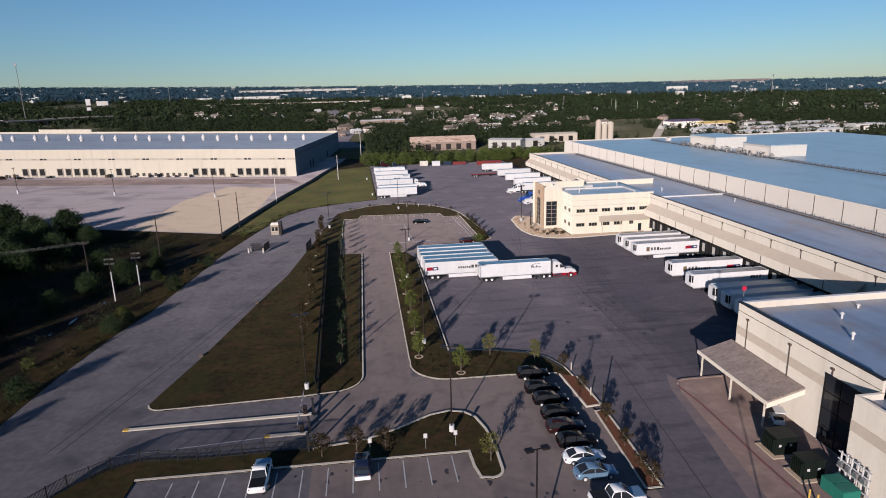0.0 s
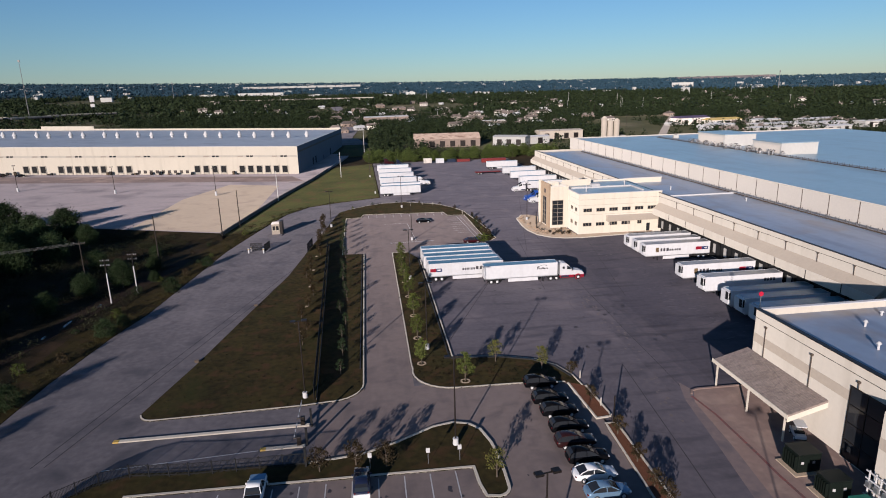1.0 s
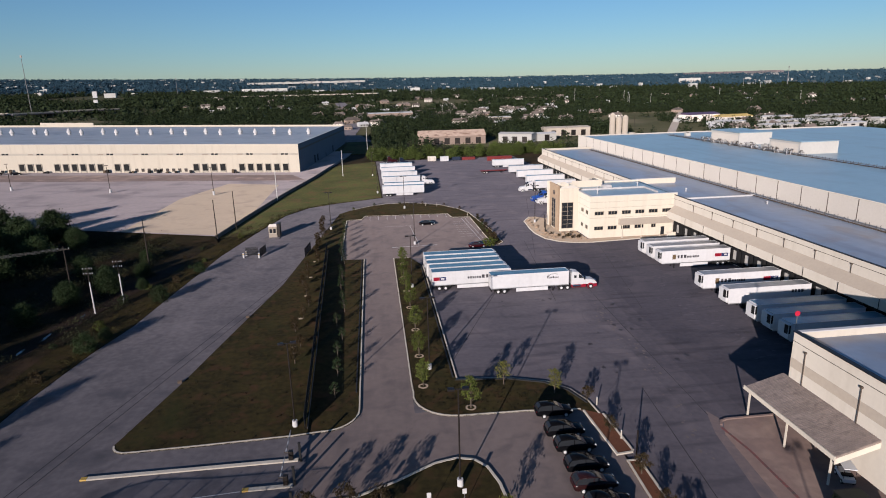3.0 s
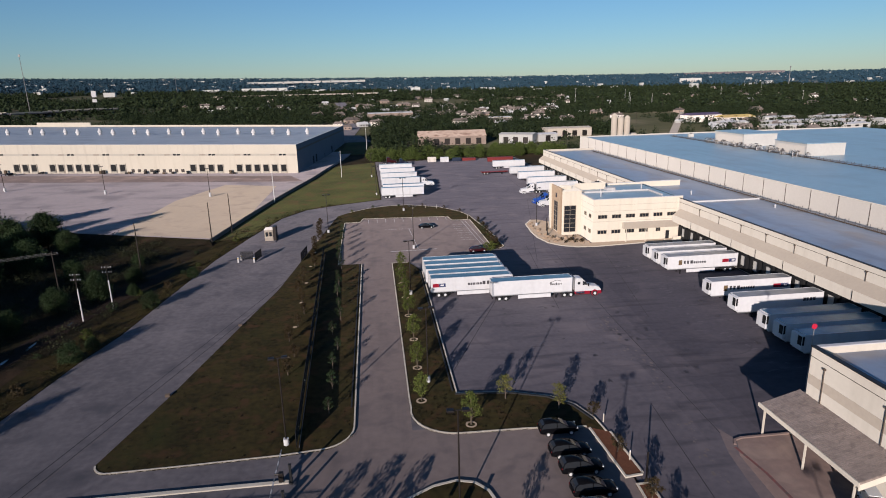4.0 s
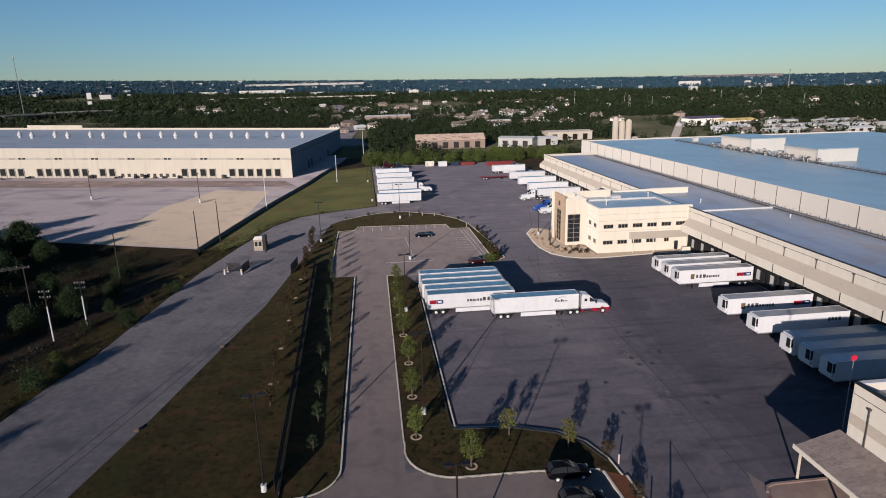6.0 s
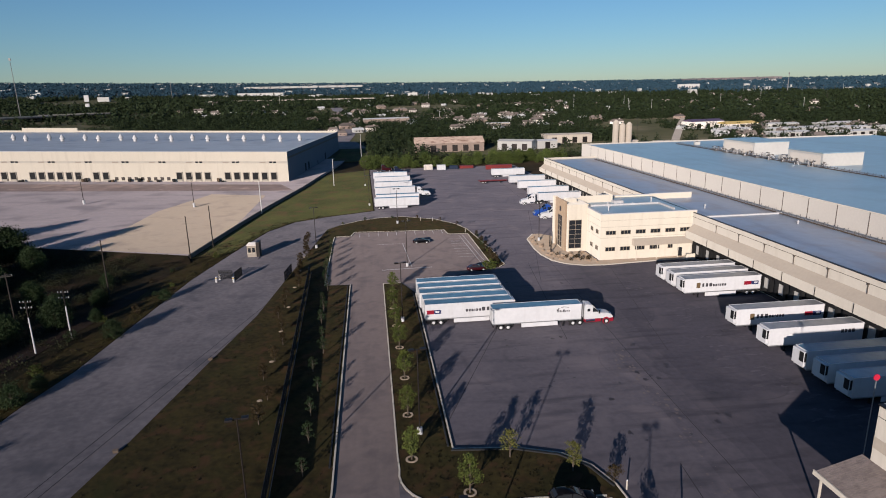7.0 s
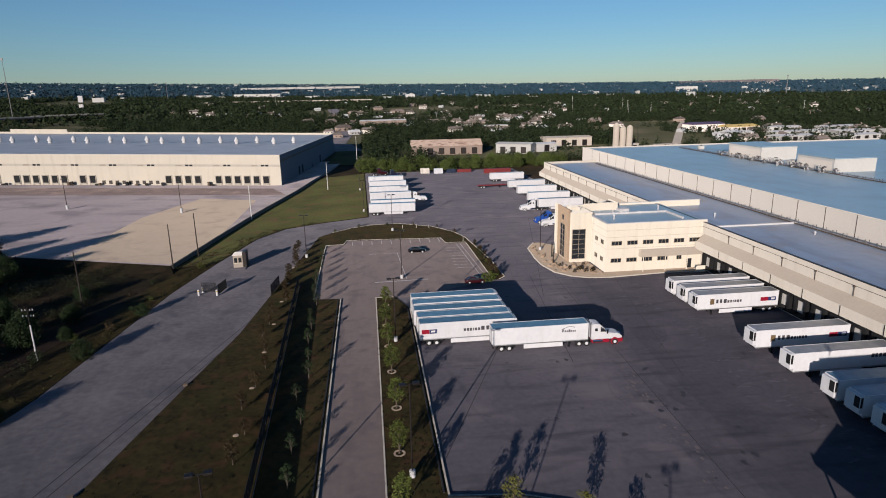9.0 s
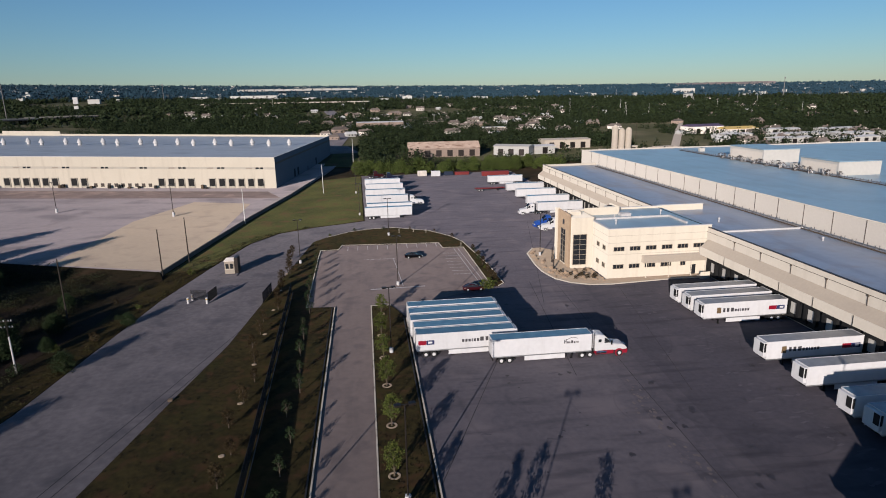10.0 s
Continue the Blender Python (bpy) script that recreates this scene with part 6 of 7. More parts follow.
for k in range(17):
    roof_valves(149.9 - 0.05 * (k % 3), 206 + 4.1 * k + 1.3 * math.sin(k * 2.3), k)
for k in range(9):
    roof_valves(146.6 + 0.4 * math.sin(k), 208 + 7.0 * k, k + 5)
penthouse(176, 188, 150, 176, 18.2)
# raised cross walls on the low roof and the office roof screen
w = thing("roof_divider", pose(0, 0, 0), "cream parapet wall crossing the low roof", "parapet")
part("wall", box(B(), 82.4, 95.0, 188.0, 188.5, 10.05, 11.6), CREAM, w)
part("coping", box(B(), 82.3, 95.1, 187.9, 188.6, 11.6, 11.72), ROOFW, w)
w = thing("roof_divider", pose(0, 0, 0), "low pale expansion kerb crossing the roof", "parapet")
part("wall", box(B(), 82.4, 104, 161.2, 161.8, 10.05, 10.4), ROOFW, w)
w = thing("roof_screen", pose(59.5, 181.5, 11.1), "cream plant screen on the office roof", "screen wall")
part("wall", box(B(), 0, 9, 0, 0.2, 0, 1.9), CREAM, w)
part("wall", box(B(), 9, 9.2, 0, 6, 0, 1.9), CREAM, w)
for x0, x1, y0, y1, h in ((60.5, 79.0, 175.8, 176.2, 0.45), (79.0, 79.4, 167.5, 176.2, 0.45), (68.0, 70.6, 178.6, 180.6, 0.7)):
    w = thing("roof_curb", pose(x0, y0, 11.1), "low white curb on the office roof", "roof curb", "roof curbs")
    part("curb", box(B(), 0, x1 - x0, 0, y1 - y0, 0, h, 0.03), PAINTW, w)
w = thing("roof_screen", pose(54.4, 176.5, 12.45), "cream box on the tower roof", "screen wall")
part("wall", box(B(), 0, 2.5, 0, 3, 0, 0.7), CREAM, w)

# entrance posts of the office
for x in (67.4, 72.8, 78.2):
    b = thing("canopy_post", pose(x, OY0 - 1.0, 0.1), "slim cream post under the office canopy", "post", "office canopy posts")
    part("shaft", tube(B(), (0, 0, 0), (0, 0, 3.5), 0.09, seg=8), CREAM, b)
    part("foot", box(B(), -0.15, 0.15, -0.15, 0.15, 0, 0.1), CREAM, b)
for x in (49.0, 50.6):
    utility_pole(pose(x, 172.5 + 4 * (x - 49), 0), 4.0, "thin dark post beside the office tower", BRONZE, cross=False)
st = thing("yard_stair", pose(79.2, 160.0, 0), "concrete steps with a white side wall at the office", "stairs")
for k in range(5):
    part("step", box(B(), k * 0.3, 1.9, 0, 1.6, 0.18 * k, 0.18 * (k + 1)), KERB, st)
part("side_wall", box(B(), 0, 2.2, -0.2, 0, 0, 1.5, 0.02), CREAM, st)

# far end of the yard: boxes, red lorries
def container(m, L, mat, label):
    c = thing("container", m, label, "container", "yard containers")
    part("box_body", box(B(), 0, L, -1.22, 1.22, 0.15, 2.75, 0.03), mat, c)
    for k in range(int(L / 0.6)):
        for s in (-1, 1):
            part("corrugation", box(B(), k * 0.6 + 0.1, k * 0.6 + 0.35, s * 1.22 - 0.04, s * 1.22 + 0.04, 0.25, 2.65), mat, c)
    part("skid", box(B(), 0.3, L - 0.3, -1.0, 1.0, 0, 0.15), BLACKM, c)


NAVY = material("dark_navy_paint", (0.009, 0.018, 0.045), (0.0072, 0.015, 0.035), 0.5)
container(pose(32.3, 353, 0), 4.6, HOUSEW, "pale beige container at the yard end")
container(pose(39.2, 351, 0), 4.6, TWHITE, "white container at the yard end")
container(pose(46.2, 353, 0) @ Matrix.Diagonal((1, 1, 0.7, 1)), 4.6, NAVY, "low dark blue container at the yard end")
container(pose(52, 354, 0) @ Matrix.Diagonal((1, 1, 0.55, 1)), 7.5, REDB, "red container at the yard end")
container(pose(65, 345.5, 0) @ Matrix.Diagonal((1, 1, 0.85, 1)), 14, REDB, "long red container at the yard end")
tractor(pose(8.0, 352, 0), CRED, CMAROON, "red lorry parked at the yard end")
tractor(pose(14.5, 343, 0), CNAVY, CNAVY, "dark blue lorry parked at the yard end")
flat = thing("flatbed_trailer", pose(52.5, 296.5, 0, 0, 0, 3), "low red flatbed trailer standing in the yard", "trailer")
part("deck", box(B(), 0, 13, -1.25, 1.25, 1.1, 1.35), REDB, flat)
part("beam", box(B(), 0.5, 12.5, -0.4, 0.4, 0.75, 1.1), BLACKM, flat)
for x in (1.5, 2.8):
    for s in (-1, 1):
        wheel(flat, x, s * 0.95, 0.5, TYRE, RIM)
part("landing_leg", box(B(), 10, 10.2, -0.8, 0.8, 0, 0.75), BLACKM, flat)

# oil drips and dusty patches of the yard
DUST = material("dust_patches", (0.136, 0.113, 0.107), (0.0919, 0.077, 0.0766), 0.9, grain=1.5, blotch=0.5)
OIL = material("oil_stains", (0.0357, 0.0315, 0.0351), (0.0588, 0.0504, 0.054), 0.7, grain=1.0, blotch=0.6)


def blots(n, box4, size, z, seed):
    r9 = random.Random(seed)
    bm = B()
    for k in range(n):
        x, y = r9.uniform(box4[0], box4[1]), r9.uniform(box4[2], box4[3])
        s, st, ph = r9.uniform(*size), r9.uniform(0.7, 1.8), r9.uniform(0, 6)
        vs = []
        for i in range(11):
            a = 2 * math.pi * i / 11
            q = s * (0.75 + 0.35 * math.sin(3 * a + ph) * r9.random())
            vs.append(bm.verts.new((x + q * math.cos(a), y + st * q * math.sin(a), z)))
        z += 0.00003
        bm.faces.new(vs)
    return bm


def along(line, n, half, seed):
    """Places strewn about a bent line."""
    r9 = random.Random(seed)
    out = []
    for k in range(n):
        i = r9.randrange(len(line) - 1)
        (x0, y0), (x1, y1) = line[i], line[i + 1]
        u = r9.random()
        out.append((x0 + (x1 - x0) * u + r9.gauss(0, half), y0 + (y1 - y0) * u + r9.gauss(0, half)))
    return out


bm = B()
r9 = random.Random(31)
for k in range(150):
    x, y = r9.uniform(56, 66.5), r9.choice([89 + 4.4 * i for i in range(16)]) + r9.gauss(0, 0.9)
    if r9.random() < 0.3:
        x, y = r9.uniform(16, 60), r9.uniform(92, 158)
    L, w = r9.uniform(0.6, 2.6), r9.uniform(0.12, 0.35)
    lo, hi = [], []
    for i in range(9):
        u = i / 8
        q = w * math.sin(math.pi * (0.06 + 0.88 * u)) * r9.uniform(0.6, 1.0)
        yy = y + 0.12 * math.sin(5 * u + k)
        lo.append(bm.verts.new((x + L * (u - 0.5), yy - q, 0.0062 + k * 0.000004)))
        hi.append(bm.verts.new((x + L * (u - 0.5), yy + q, 0.0062 + k * 0.000004)))
    bm.faces.new(lo + hi[::-1])
SMEAR = material("tyre_smears", (0.055, 0.05, 0.058), (0.085, 0.077, 0.09), 0.9, grain=0.9, blotch=0.3)
tagged(structure("tyre_smears", bm, SMEAR, "dark tyre smears on the yard before the docks", "stains"), kind="stuff")
tagged(structure("oil_stains", blots(90, (16, 64, 84, 160), (0.15, 0.55), 0.0075, 2), OIL, "dark oil drips on the yard", "stains"), kind="stuff")
bm = B()
for k, (x, y) in enumerate(along([(37.5, 66), (38.8, 76), (40.8, 90), (41.2, 103), (42.2, 116)], 170, 0.9, 3)):
    q = random.Random(k)
    s, st = q.choice((0.06, 0.08, 0.12, 0.24)) * q.uniform(0.6, 1.1), q.uniform(0.7, 2.0)
    bm.faces.new([bm.verts.new((x + s * (0.7 + 0.4 * q.random()) * math.cos(a * 0.785), y + st * s * (0.7 + 0.4 * q.random()) * math.sin(a * 0.785), 0.0085 + k * 0.00001)) for a in range(8)])
tagged(structure("dust_patches", bm, DUST, "pale dusty specks in a line across the yard", "stains"), kind="stuff")
tagged(structure("bay_oil_stains", blots(60, (-24, 26, 50, 59), (0.1, 0.4), 0.006, 5), OIL, "dark oil drips in the parking bays", "stains"), kind="stuff")
# brown concrete apron before the wing, its kerb and the worn red fire lane
bm = prism(B(), [(43.2, 72.7), (NX, 72.7), (NX, 48.5), (48.1, 48.1), (48.1, 20), (37.2, 20), (38.6, 46), (40.4, 58), (41.6, 69.5)], -0.02, 0.0085)
structure("wing_apron", bm, APRON, "brownish concrete apron in front of the wing", "pavement")
APRONE = material("dusty_apron_edge", (0.165, 0.126, 0.119), (0.122, 0.097, 0.097), 0.85, grain=1.2, blotch=0.12, bump=0.004, c3=(0.10, 0.085, 0.09))
bm = prism(B(), [(42.9, 72.8), (41.7, 69.5), (40.5, 58), (38.7, 46), (37.3, 20), (35.2, 20), (36.6, 46), (38.7, 58), (40.6, 70), (42.2, 75)], -0.02, 0.0065)
structure("apron_edge", bm, APRONE, "dusty brown-grey concrete beside the apron", "pavement")
bm = B()
ribbon(bm, [(50.9, 72.75), (43.6, 72.75), (42.6, 72.4), (42.1, 71.5)], 0.28, 0.0, 0.17)
structure("apron_kerb", bm, APRON, "low kerb curving round the apron end", "kerb")

STAINJ = material("faded_joint_tar", (0.0216, 0.0198, 0.0228), (0.0432, 0.0378, 0.042), 0.85, grain=1.2, blotch=0.4)
# painted bays, joints and gutters
lines = [((x, 54.6), (x, 59.7)) for x in [-22.9 + 2.82 * k for k in range(12)]]
lines += [((-0.5 + 2.75 * k, 201.3), (-0.5 + 2.75 * k, 206.0)) for k in range(10)]
lines += [((25.0, 174 + 2.8 * k), (29.6, 173.6 + 2.8 * k)) for k in range(8)]
lines += [((4.2, 190.9), (12.2, 190.9)), ((11.6, 190.9), (12.6, 167.0)), ((29.7, 198.0), (30.9, 166.0)), ((28.6, 198.0), (29.8, 166.0))]
structure("lane_line", joints("lane_line", [((-31.5, 66.2), (-14.4, 67.4))], 0.14, 0.010), PAINTW, "thin worn white lane line", "road marking")
structure("bay_line_wide", joints("bay_line_wide", [((5.3, 165.6), (17.4, 166.0))], 0.35, 0.010), PAINTW, "broad white painted line", "road marking")
structure("bay_lines", joints("bay_lines", lines, 0.13, 0.010), PAINTW, "worn white painted bay lines", "road marking")
lines = [((42.0, 71.0), (42.5, 66.0)), ((42.5, 66.0), (42.4, 58.8)), ((42.4, 58.8), (42.2, 53.0)), ((42.2, 53.0), (42.4, 45))]
structure("fire_lane_line", joints("fire_lane_line", lines, 0.34, 0.014), PAINTR, "faded red painted fire lane line", "road marking")
lines = [((43.5, 112), (41.9, 74)), ((43.5, 112), (47, 172)), ((36.9, 82), (35.4, 68)), ((35.4, 68), (33, 46)), ((62.4, 175), (50, 111)), ((24.9, 125), (9.6, 89)), ((40, 150), (58, 230))]
lines += [((60, 200), (64, 340)), ((35.5, 118), (41, 165))]
structure("yard_joints", joints("yard_joints", lines, 0.11, 0.012), STAINJ, "dark tarred joints in the yard", "road marking")
lines = [((-38.5, 68), (-28.4, 104.6)), ((-28.4, 104.6), (-15.4, 151.5)), ((-40.0, 68), (-29.9, 104.9)), ((-29.9, 104.9), (-17.0, 151.8))]
structure("road_joints", joints("road_joints", lines, 0.15, 0.006), STAINJ, "dark joints in the concrete road", "road marking")
structure("road_joint_dust", joints("road_joint_dust", [((x0 + 0.32, y0), (x1 + 0.32, y1)) for (x0, y0), (x1, y1) in lines[:2]], 0.1, 0.006), DUST, "pale dust beside the road joints", "road marking")
# black strips added for the shade behind kerbs backing on to the yard
bm = B()
box(bm, 11.3, 11.5, 89.2, 146.8, 0.1, 0.26)
structure("edging", bm, RUBBER, "low black strip added for the shade behind the kerb", "edging")
bm = ribbon(B(), [(x - 0.36, y - 0.36) for x, y in B_E[1:6]], 0.22, 0.1, 0.28)
structure("edging_curve", bm, RUBBER, "low black strip added for the shade behind the curved kerb", "edging")
bm = B()
box(bm, -2.6, -2.4, 87, 155.0, 0.1, 0.2)
structure("edging_drive", bm, RUBBER, "low black edging behind the drive kerb", "edging")

DRAINC = material("stained_drain_concrete", (0.14, 0.10, 0.07), (0.10, 0.075, 0.055), 0.9, grain=4, blotch=0.8)
# brown drain boxes at the verge edge
for x, y in ((-23.4, 119.6), (-28.3, 94.3)):
    b = thing("drain_box", pose(x, y, 0.08, 0, 0, 12) @ Matrix.Scale(0.65, 4), "squat brown concrete drain inlet at the verge edge", "drain", "drain inlets")
    part("body", box(B(), -0.45, 0.45, -0.35, 0.35, 0, 0.42, 0.05), DRAINC, b)
    part("lid", box(B(), -0.52, 0.52, -0.42, 0.42, 0.42, 0.52, 0.03), DRAINC, b)

# ---- grass banks, weeds and scrub ----
bm = prism(B(), [(-44.0, 186.6), (-34.9, 190.5), (-29.4, 215.5), (-22.7, 228.2), (-12.7, 234.9), (3.9, 242.6), (2.5, 361), (-17, 350), (-21.4, 338), (-26.4, 302), (-34.9, 254), (-40.4, 216)], -0.05, 0.03)
structure("grass_field", bm, GRASSG, "green mown grass beside the north yard", "grass")


def scatter(name, pts, size, leaf, per, mat, label, seed, flat=0.6):
    """Many small plants as one body of leaves."""
    r = np.random.RandomState(seed)
    pts = np.asarray(pts, float)
    n = len(pts)
    c = np.repeat(pts, per, 0)
    sz = np.repeat(r.uniform(0.6, 1.4, n), per)[:, None] * size
    d = r.normal(0, 1, (n * per, 3)) * (0.5, 0.5, 0.5 * flat)
    d[:, 2] = np.abs(d[:, 2]) + 0.12
    c = c + d * sz
    nr = r.normal(0, 1, (n * per, 3))
    nr[:, 2] = np.abs(nr[:, 2]) * 0.7
    nr /= np.linalg.norm(nr, axis=1)[:, None]
    s = np.cross(nr, r.normal(0, 1, (n * per, 3)))
    s /= np.linalg.norm(s, axis=1)[:, None] + 1e-9
    t = np.cross(nr, s)
    l = leaf * r.uniform(0.6, 1.4, (n * per, 1)) * sz / size
    v = np.stack([c - s * l, c - t * l * 0.6, c + s * l, c + t * l * 0.6], 1).reshape(-1, 3)
    me = bpy.data.meshes.new(name)
    me.from_pydata(v.tolist(), [], np.arange(len(v)).reshape(-1, 4).tolist())
    me.materials.append(mat)
    return tagged(new(name, me), label, "plants", kind="stuff")


r = np.random.RandomState(3)
def in_poly(x, y, poly):
    k = False
    for (x0, y0), (x1, y1) in zip(poly, poly[1:] + poly[:1]):
        if (y0 > y) != (y1 > y) and x < (x1 - x0) * (y - y0) / (y1 - y0) + x0:
            k = not k
    return k


VERGE = A_S + A_LOT + A_E + A_W
pts = [(x, y, 0.13) for x, y in zip(r.uniform(-31, 34, 3500), r.uniform(77, 228, 3500)) if in_poly(x, y, VERGE)]
pts += [(x, y, 0.13) for x, y in zip(r.uniform(5, 29, 3000), r.uniform(78, 155, 3000)) if in_poly(x, y, B_W + B_E)]
scatter("grass_tufts", pts, 0.2, 0.05, 8, TUFT, "short dry grass tufts on the verge", 1, 0.35)


def road_edge(y):
    for (x0, y0), (x1, y1) in zip(ROAD_L, ROAD_L[1:]):
        if y0 <= y <= y1:
            return x0 + (x1 - x0) * (y - y0) / (y1 - y0)
    return -50


STRIP = [p for p in ROAD_L if 40 < p[1] < 216]
SCRUBL = leafy("scrub_leaves", (0.034, 0.0368, 0.0152), (0.0187, 0.0224, 0.0096))
bm = prism(B(), [(x - 0.15, y) for x, y in STRIP] + [(x - 7.0 + 1.2 * math.sin(y * 0.15), y) for x, y in STRIP[::-1] if y < 200], -0.2, 0.0)
structure("roadside_verge", bm, OLIVE, "olive grass strip beside the access road", "grass")
TRK = [(-70, 60), (-65, 85), (-61.5, 100), (-58, 115), (-55, 130), (-51, 146), (-47, 160)]
bm = prism(B(), [(x + 2.2, y) for x, y in TRK] + [(x - 2.2, y + 1) for x, y in TRK[::-1]], -0.2, -0.01)
structure("dirt_track", bm, TRACK, "dark bare earth track through the scrub", "track")
WET = material("wet_puddle", (0.05, 0.045, 0.04), rough=0.03, spec=0.9)
for x, y, L in ((-57.6, 116.4, 3.0), (-58.7, 110.6, 2.0), (-55.8, 126.5, 1.6)):
    pd = prism(B(), [(x + 0.28 * math.cos(a * 0.63) * (1 + 0.2 * math.sin(3 * a)), y + L * 0.7 * math.sin(a * 0.63)) for a in range(10)], -0.012, 0.0)
    tagged(structure("puddle", pd, WET, "shallow puddle shining in the dirt track", "puddle"), group="puddles")
pts = []
for x, y in zip(r.uniform(-120, -36, 6000), r.uniform(45, 200, 6000)):
    e = road_edge(y)
    if x < e - 0.8 and not in_poly(x, y, outline) and r.rand() < (0.25 if x > e - 6 else 0.4 if x > e - 15 else 0.6):
        pts.append((x, y, -0.05))
scatter("scrub_weeds", pts, 1.0, 0.06, 50, DEADG, "tangled dry weeds and low scrub", 2, 0.7)
pts = [p for p in pts if p[0] < road_edge(p[1]) - 7 and r.rand() < (0.4 if p[0] < road_edge(p[1]) - 14 else 0.16)]
scatter("scrub_bushes", pts, 1.7, 0.12, 110, SCRUBL, "dark evergreen bushes in the scrub", 4, 0.9)
pts = []
for y in np.arange(60, 236, 0.8):
    e = road_edge(y)
    pts.append((e - r.uniform(0.5, 6.0), y, -0.02))
    pts.append((e - r.uniform(0.3, 2.5), y, -0.02))
scatter("roadside_grass", pts, 0.6, 0.07, 30, GRASSW, "yellow-green grass along the road edge", 6, 0.5)
for x, y, sc in ((-50.9, 71.0, 1.0), (-50.4, 83.5, 1.3), (-47.4, 108.5, 1.25), (-46.2, 113.6, 0.8), (-43.2, 133.0, 1.2), (-40.6, 152.5, 0.9)):
    tree("bush", pose(x, y, -0.05, 0, 0, 40 * y), *BUSH[int(y) % 2], "dense dark bush at the road edge", "shrub", "roadside bushes", sc)
for x, y, sc, w in ((-55.5, 138.5, 0.62, 0), (-58.8, 146.0, 0.5, 1), (-61.0, 133.0, 0.55, 2), (-52.5, 150.0, 0.4, 0), (-66, 152, 0.6, 1), (-63.5, 122, 0.5, 2), (-70, 113, 0.6, 0), (-66, 101, 0.5, 1), (-56.5, 164, 0.36, 2), (-49.5, 141, 0.3, 1)):
    tree("scrub_tree", pose(x, y, -0.1, 0, 0, 70 * y), *BIG[w], "small dark evergreen in the roadside scrub", "tree", "scrub trees", sc)
for k in range(16):
    y = 70 + k * 7.6 + r.uniform(-3, 3)
    tree("bush", pose(road_edge(y) - r.uniform(2, 9), y, -0.05, 0, 0, r.uniform(0, 360)), *SHRUB[k % 3], "low uneven shrub in the roadside grass", "shrub", "roadside shrubs", r.uniform(0.6, 1.5))



# ---- beyond the site: woods, houses, works and the far town ----
def leaf_cloud(pts, sizes, per, leaf, rs):
    """Leaf quads over the upper shells of many crowns; pts at the crowns' feet."""
    n = len(pts)
    c = np.repeat(np.asarray(pts, float), per, 0)
    sz = np.repeat(np.asarray(sizes, float), per)[:, None]
    d = rs.normal(0, 1, (n * per, 3))
    d[:, 2] = np.abs(d[:, 2]) * 0.8
    d /= np.linalg.norm(d, axis=1)[:, None] + 1e-9
    d *= rs.uniform(0.55, 1.05, (n * per, 1))
    c = c + d * sz * (0.5, 0.5, 0.95)
    nr = d + rs.normal(0, 0.45, d.shape)
    nr /= np.linalg.norm(nr, axis=1)[:, None] + 1e-9
    s = np.cross(nr, rs.normal(0, 1, d.shape))
    s /= np.linalg.norm(s, axis=1)[:, None] + 1e-9
    t = np.cross(nr, s)
    l = leaf * sz * rs.uniform(0.6, 1.4, (n * per, 1))
    return np.stack([c - s * l, c - t * l * 0.7, c + s * l, c + t * l * 0.7], 1).reshape(-1, 3)


def woods(name, pts, sizes, per, leaf, mat, label, seed):
    rs = np.random.RandomState(seed)
    v = leaf_cloud(pts, sizes, per, leaf, rs)
    me = bpy.data.meshes.new(name)
    nq = len(v) // 4
    me.vertices.add(len(v))
    me.vertices.foreach_set("co", v.ravel())
    me.loops.add(len(v))
    me.loops.foreach_set("vertex_index", np.arange(len(v), dtype=np.int32))
    me.polygons.add(nq)
    me.polygons.foreach_set("loop_start", np.arange(0, len(v), 4, dtype=np.int32))
    me.update(calc_edges=True)
    me.materials.append(mat)
    return tagged(new(name, me), label, "woods", kind="stuff")


# clearings: x0, x1, y0, y1
CLEAR = [(-36, -8, 470, 1000), (-40, 2, 360, 480), (20, 170, 425, 465), (95, 230, 600, 800), (150, 205, 400, 440), (270, 420, 400, 620), (-520, -280, 740, 960), (-330, 80, 1300, 1340), (-480, 20, 2380, 2560), (-330, -200, 1600, 1680), (-420, -20, 300, 580), (-330, -90, 880, 1010)]


def open_land(x, y):
    return any(a < x < b and c < y < d for a, b, c, d in CLEAR)


rs = np.random.RandomState(12)
def wooded(n, r0, r1, keep, a0=-34, a1=48):
    out, size = [], []
    a = np.radians(rs.uniform(a0, a1, n))
    r = np.sqrt(rs.uniform(r0 * r0, r1 * r1, n))
    for ai, ri in zip(a, r):
        x, y = ri * math.sin(ai), ri * math.cos(ai)
        k = noise.noise(Vector((x * 0.006, y * 0.0035, 3.1))) + 0.5 * noise.noise(Vector((x * 0.02, y * 0.012, 7.7)))
        if -46 < x < 3 and 350 < y < 640 or abs(x - 198 - 0.55 * (y - 400)) < 5 and x > 190 and y < 690:
            continue
        if 40 < x < 245 and 392 < y < 462 and rs.rand() > 0.12:
            continue
        if open_land(x, y):
            if rs.rand() > 0.42:
                continue
        elif k < keep:
            continue
        if x > 80 and y < 318 or y < 400 and -430 < x < 84:
            continue
        out.append((x, y, rise(x, y) - 0.3))
    return out


near = wooded(11500, 400, 820, -0.28)
woods("near_woods", near, rs.uniform(4.5, 9.5, len(near)), 56, 0.09, WOODS, "dense dark green tree cover beyond the yard", 1)
mid = wooded(17000, 800, 1700, -0.32)
woods("middle_woods", mid, rs.uniform(6, 12, len(mid)), 18, 0.17, WOODS, "continuous dark woods across the plain", 2)
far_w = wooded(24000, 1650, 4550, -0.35)
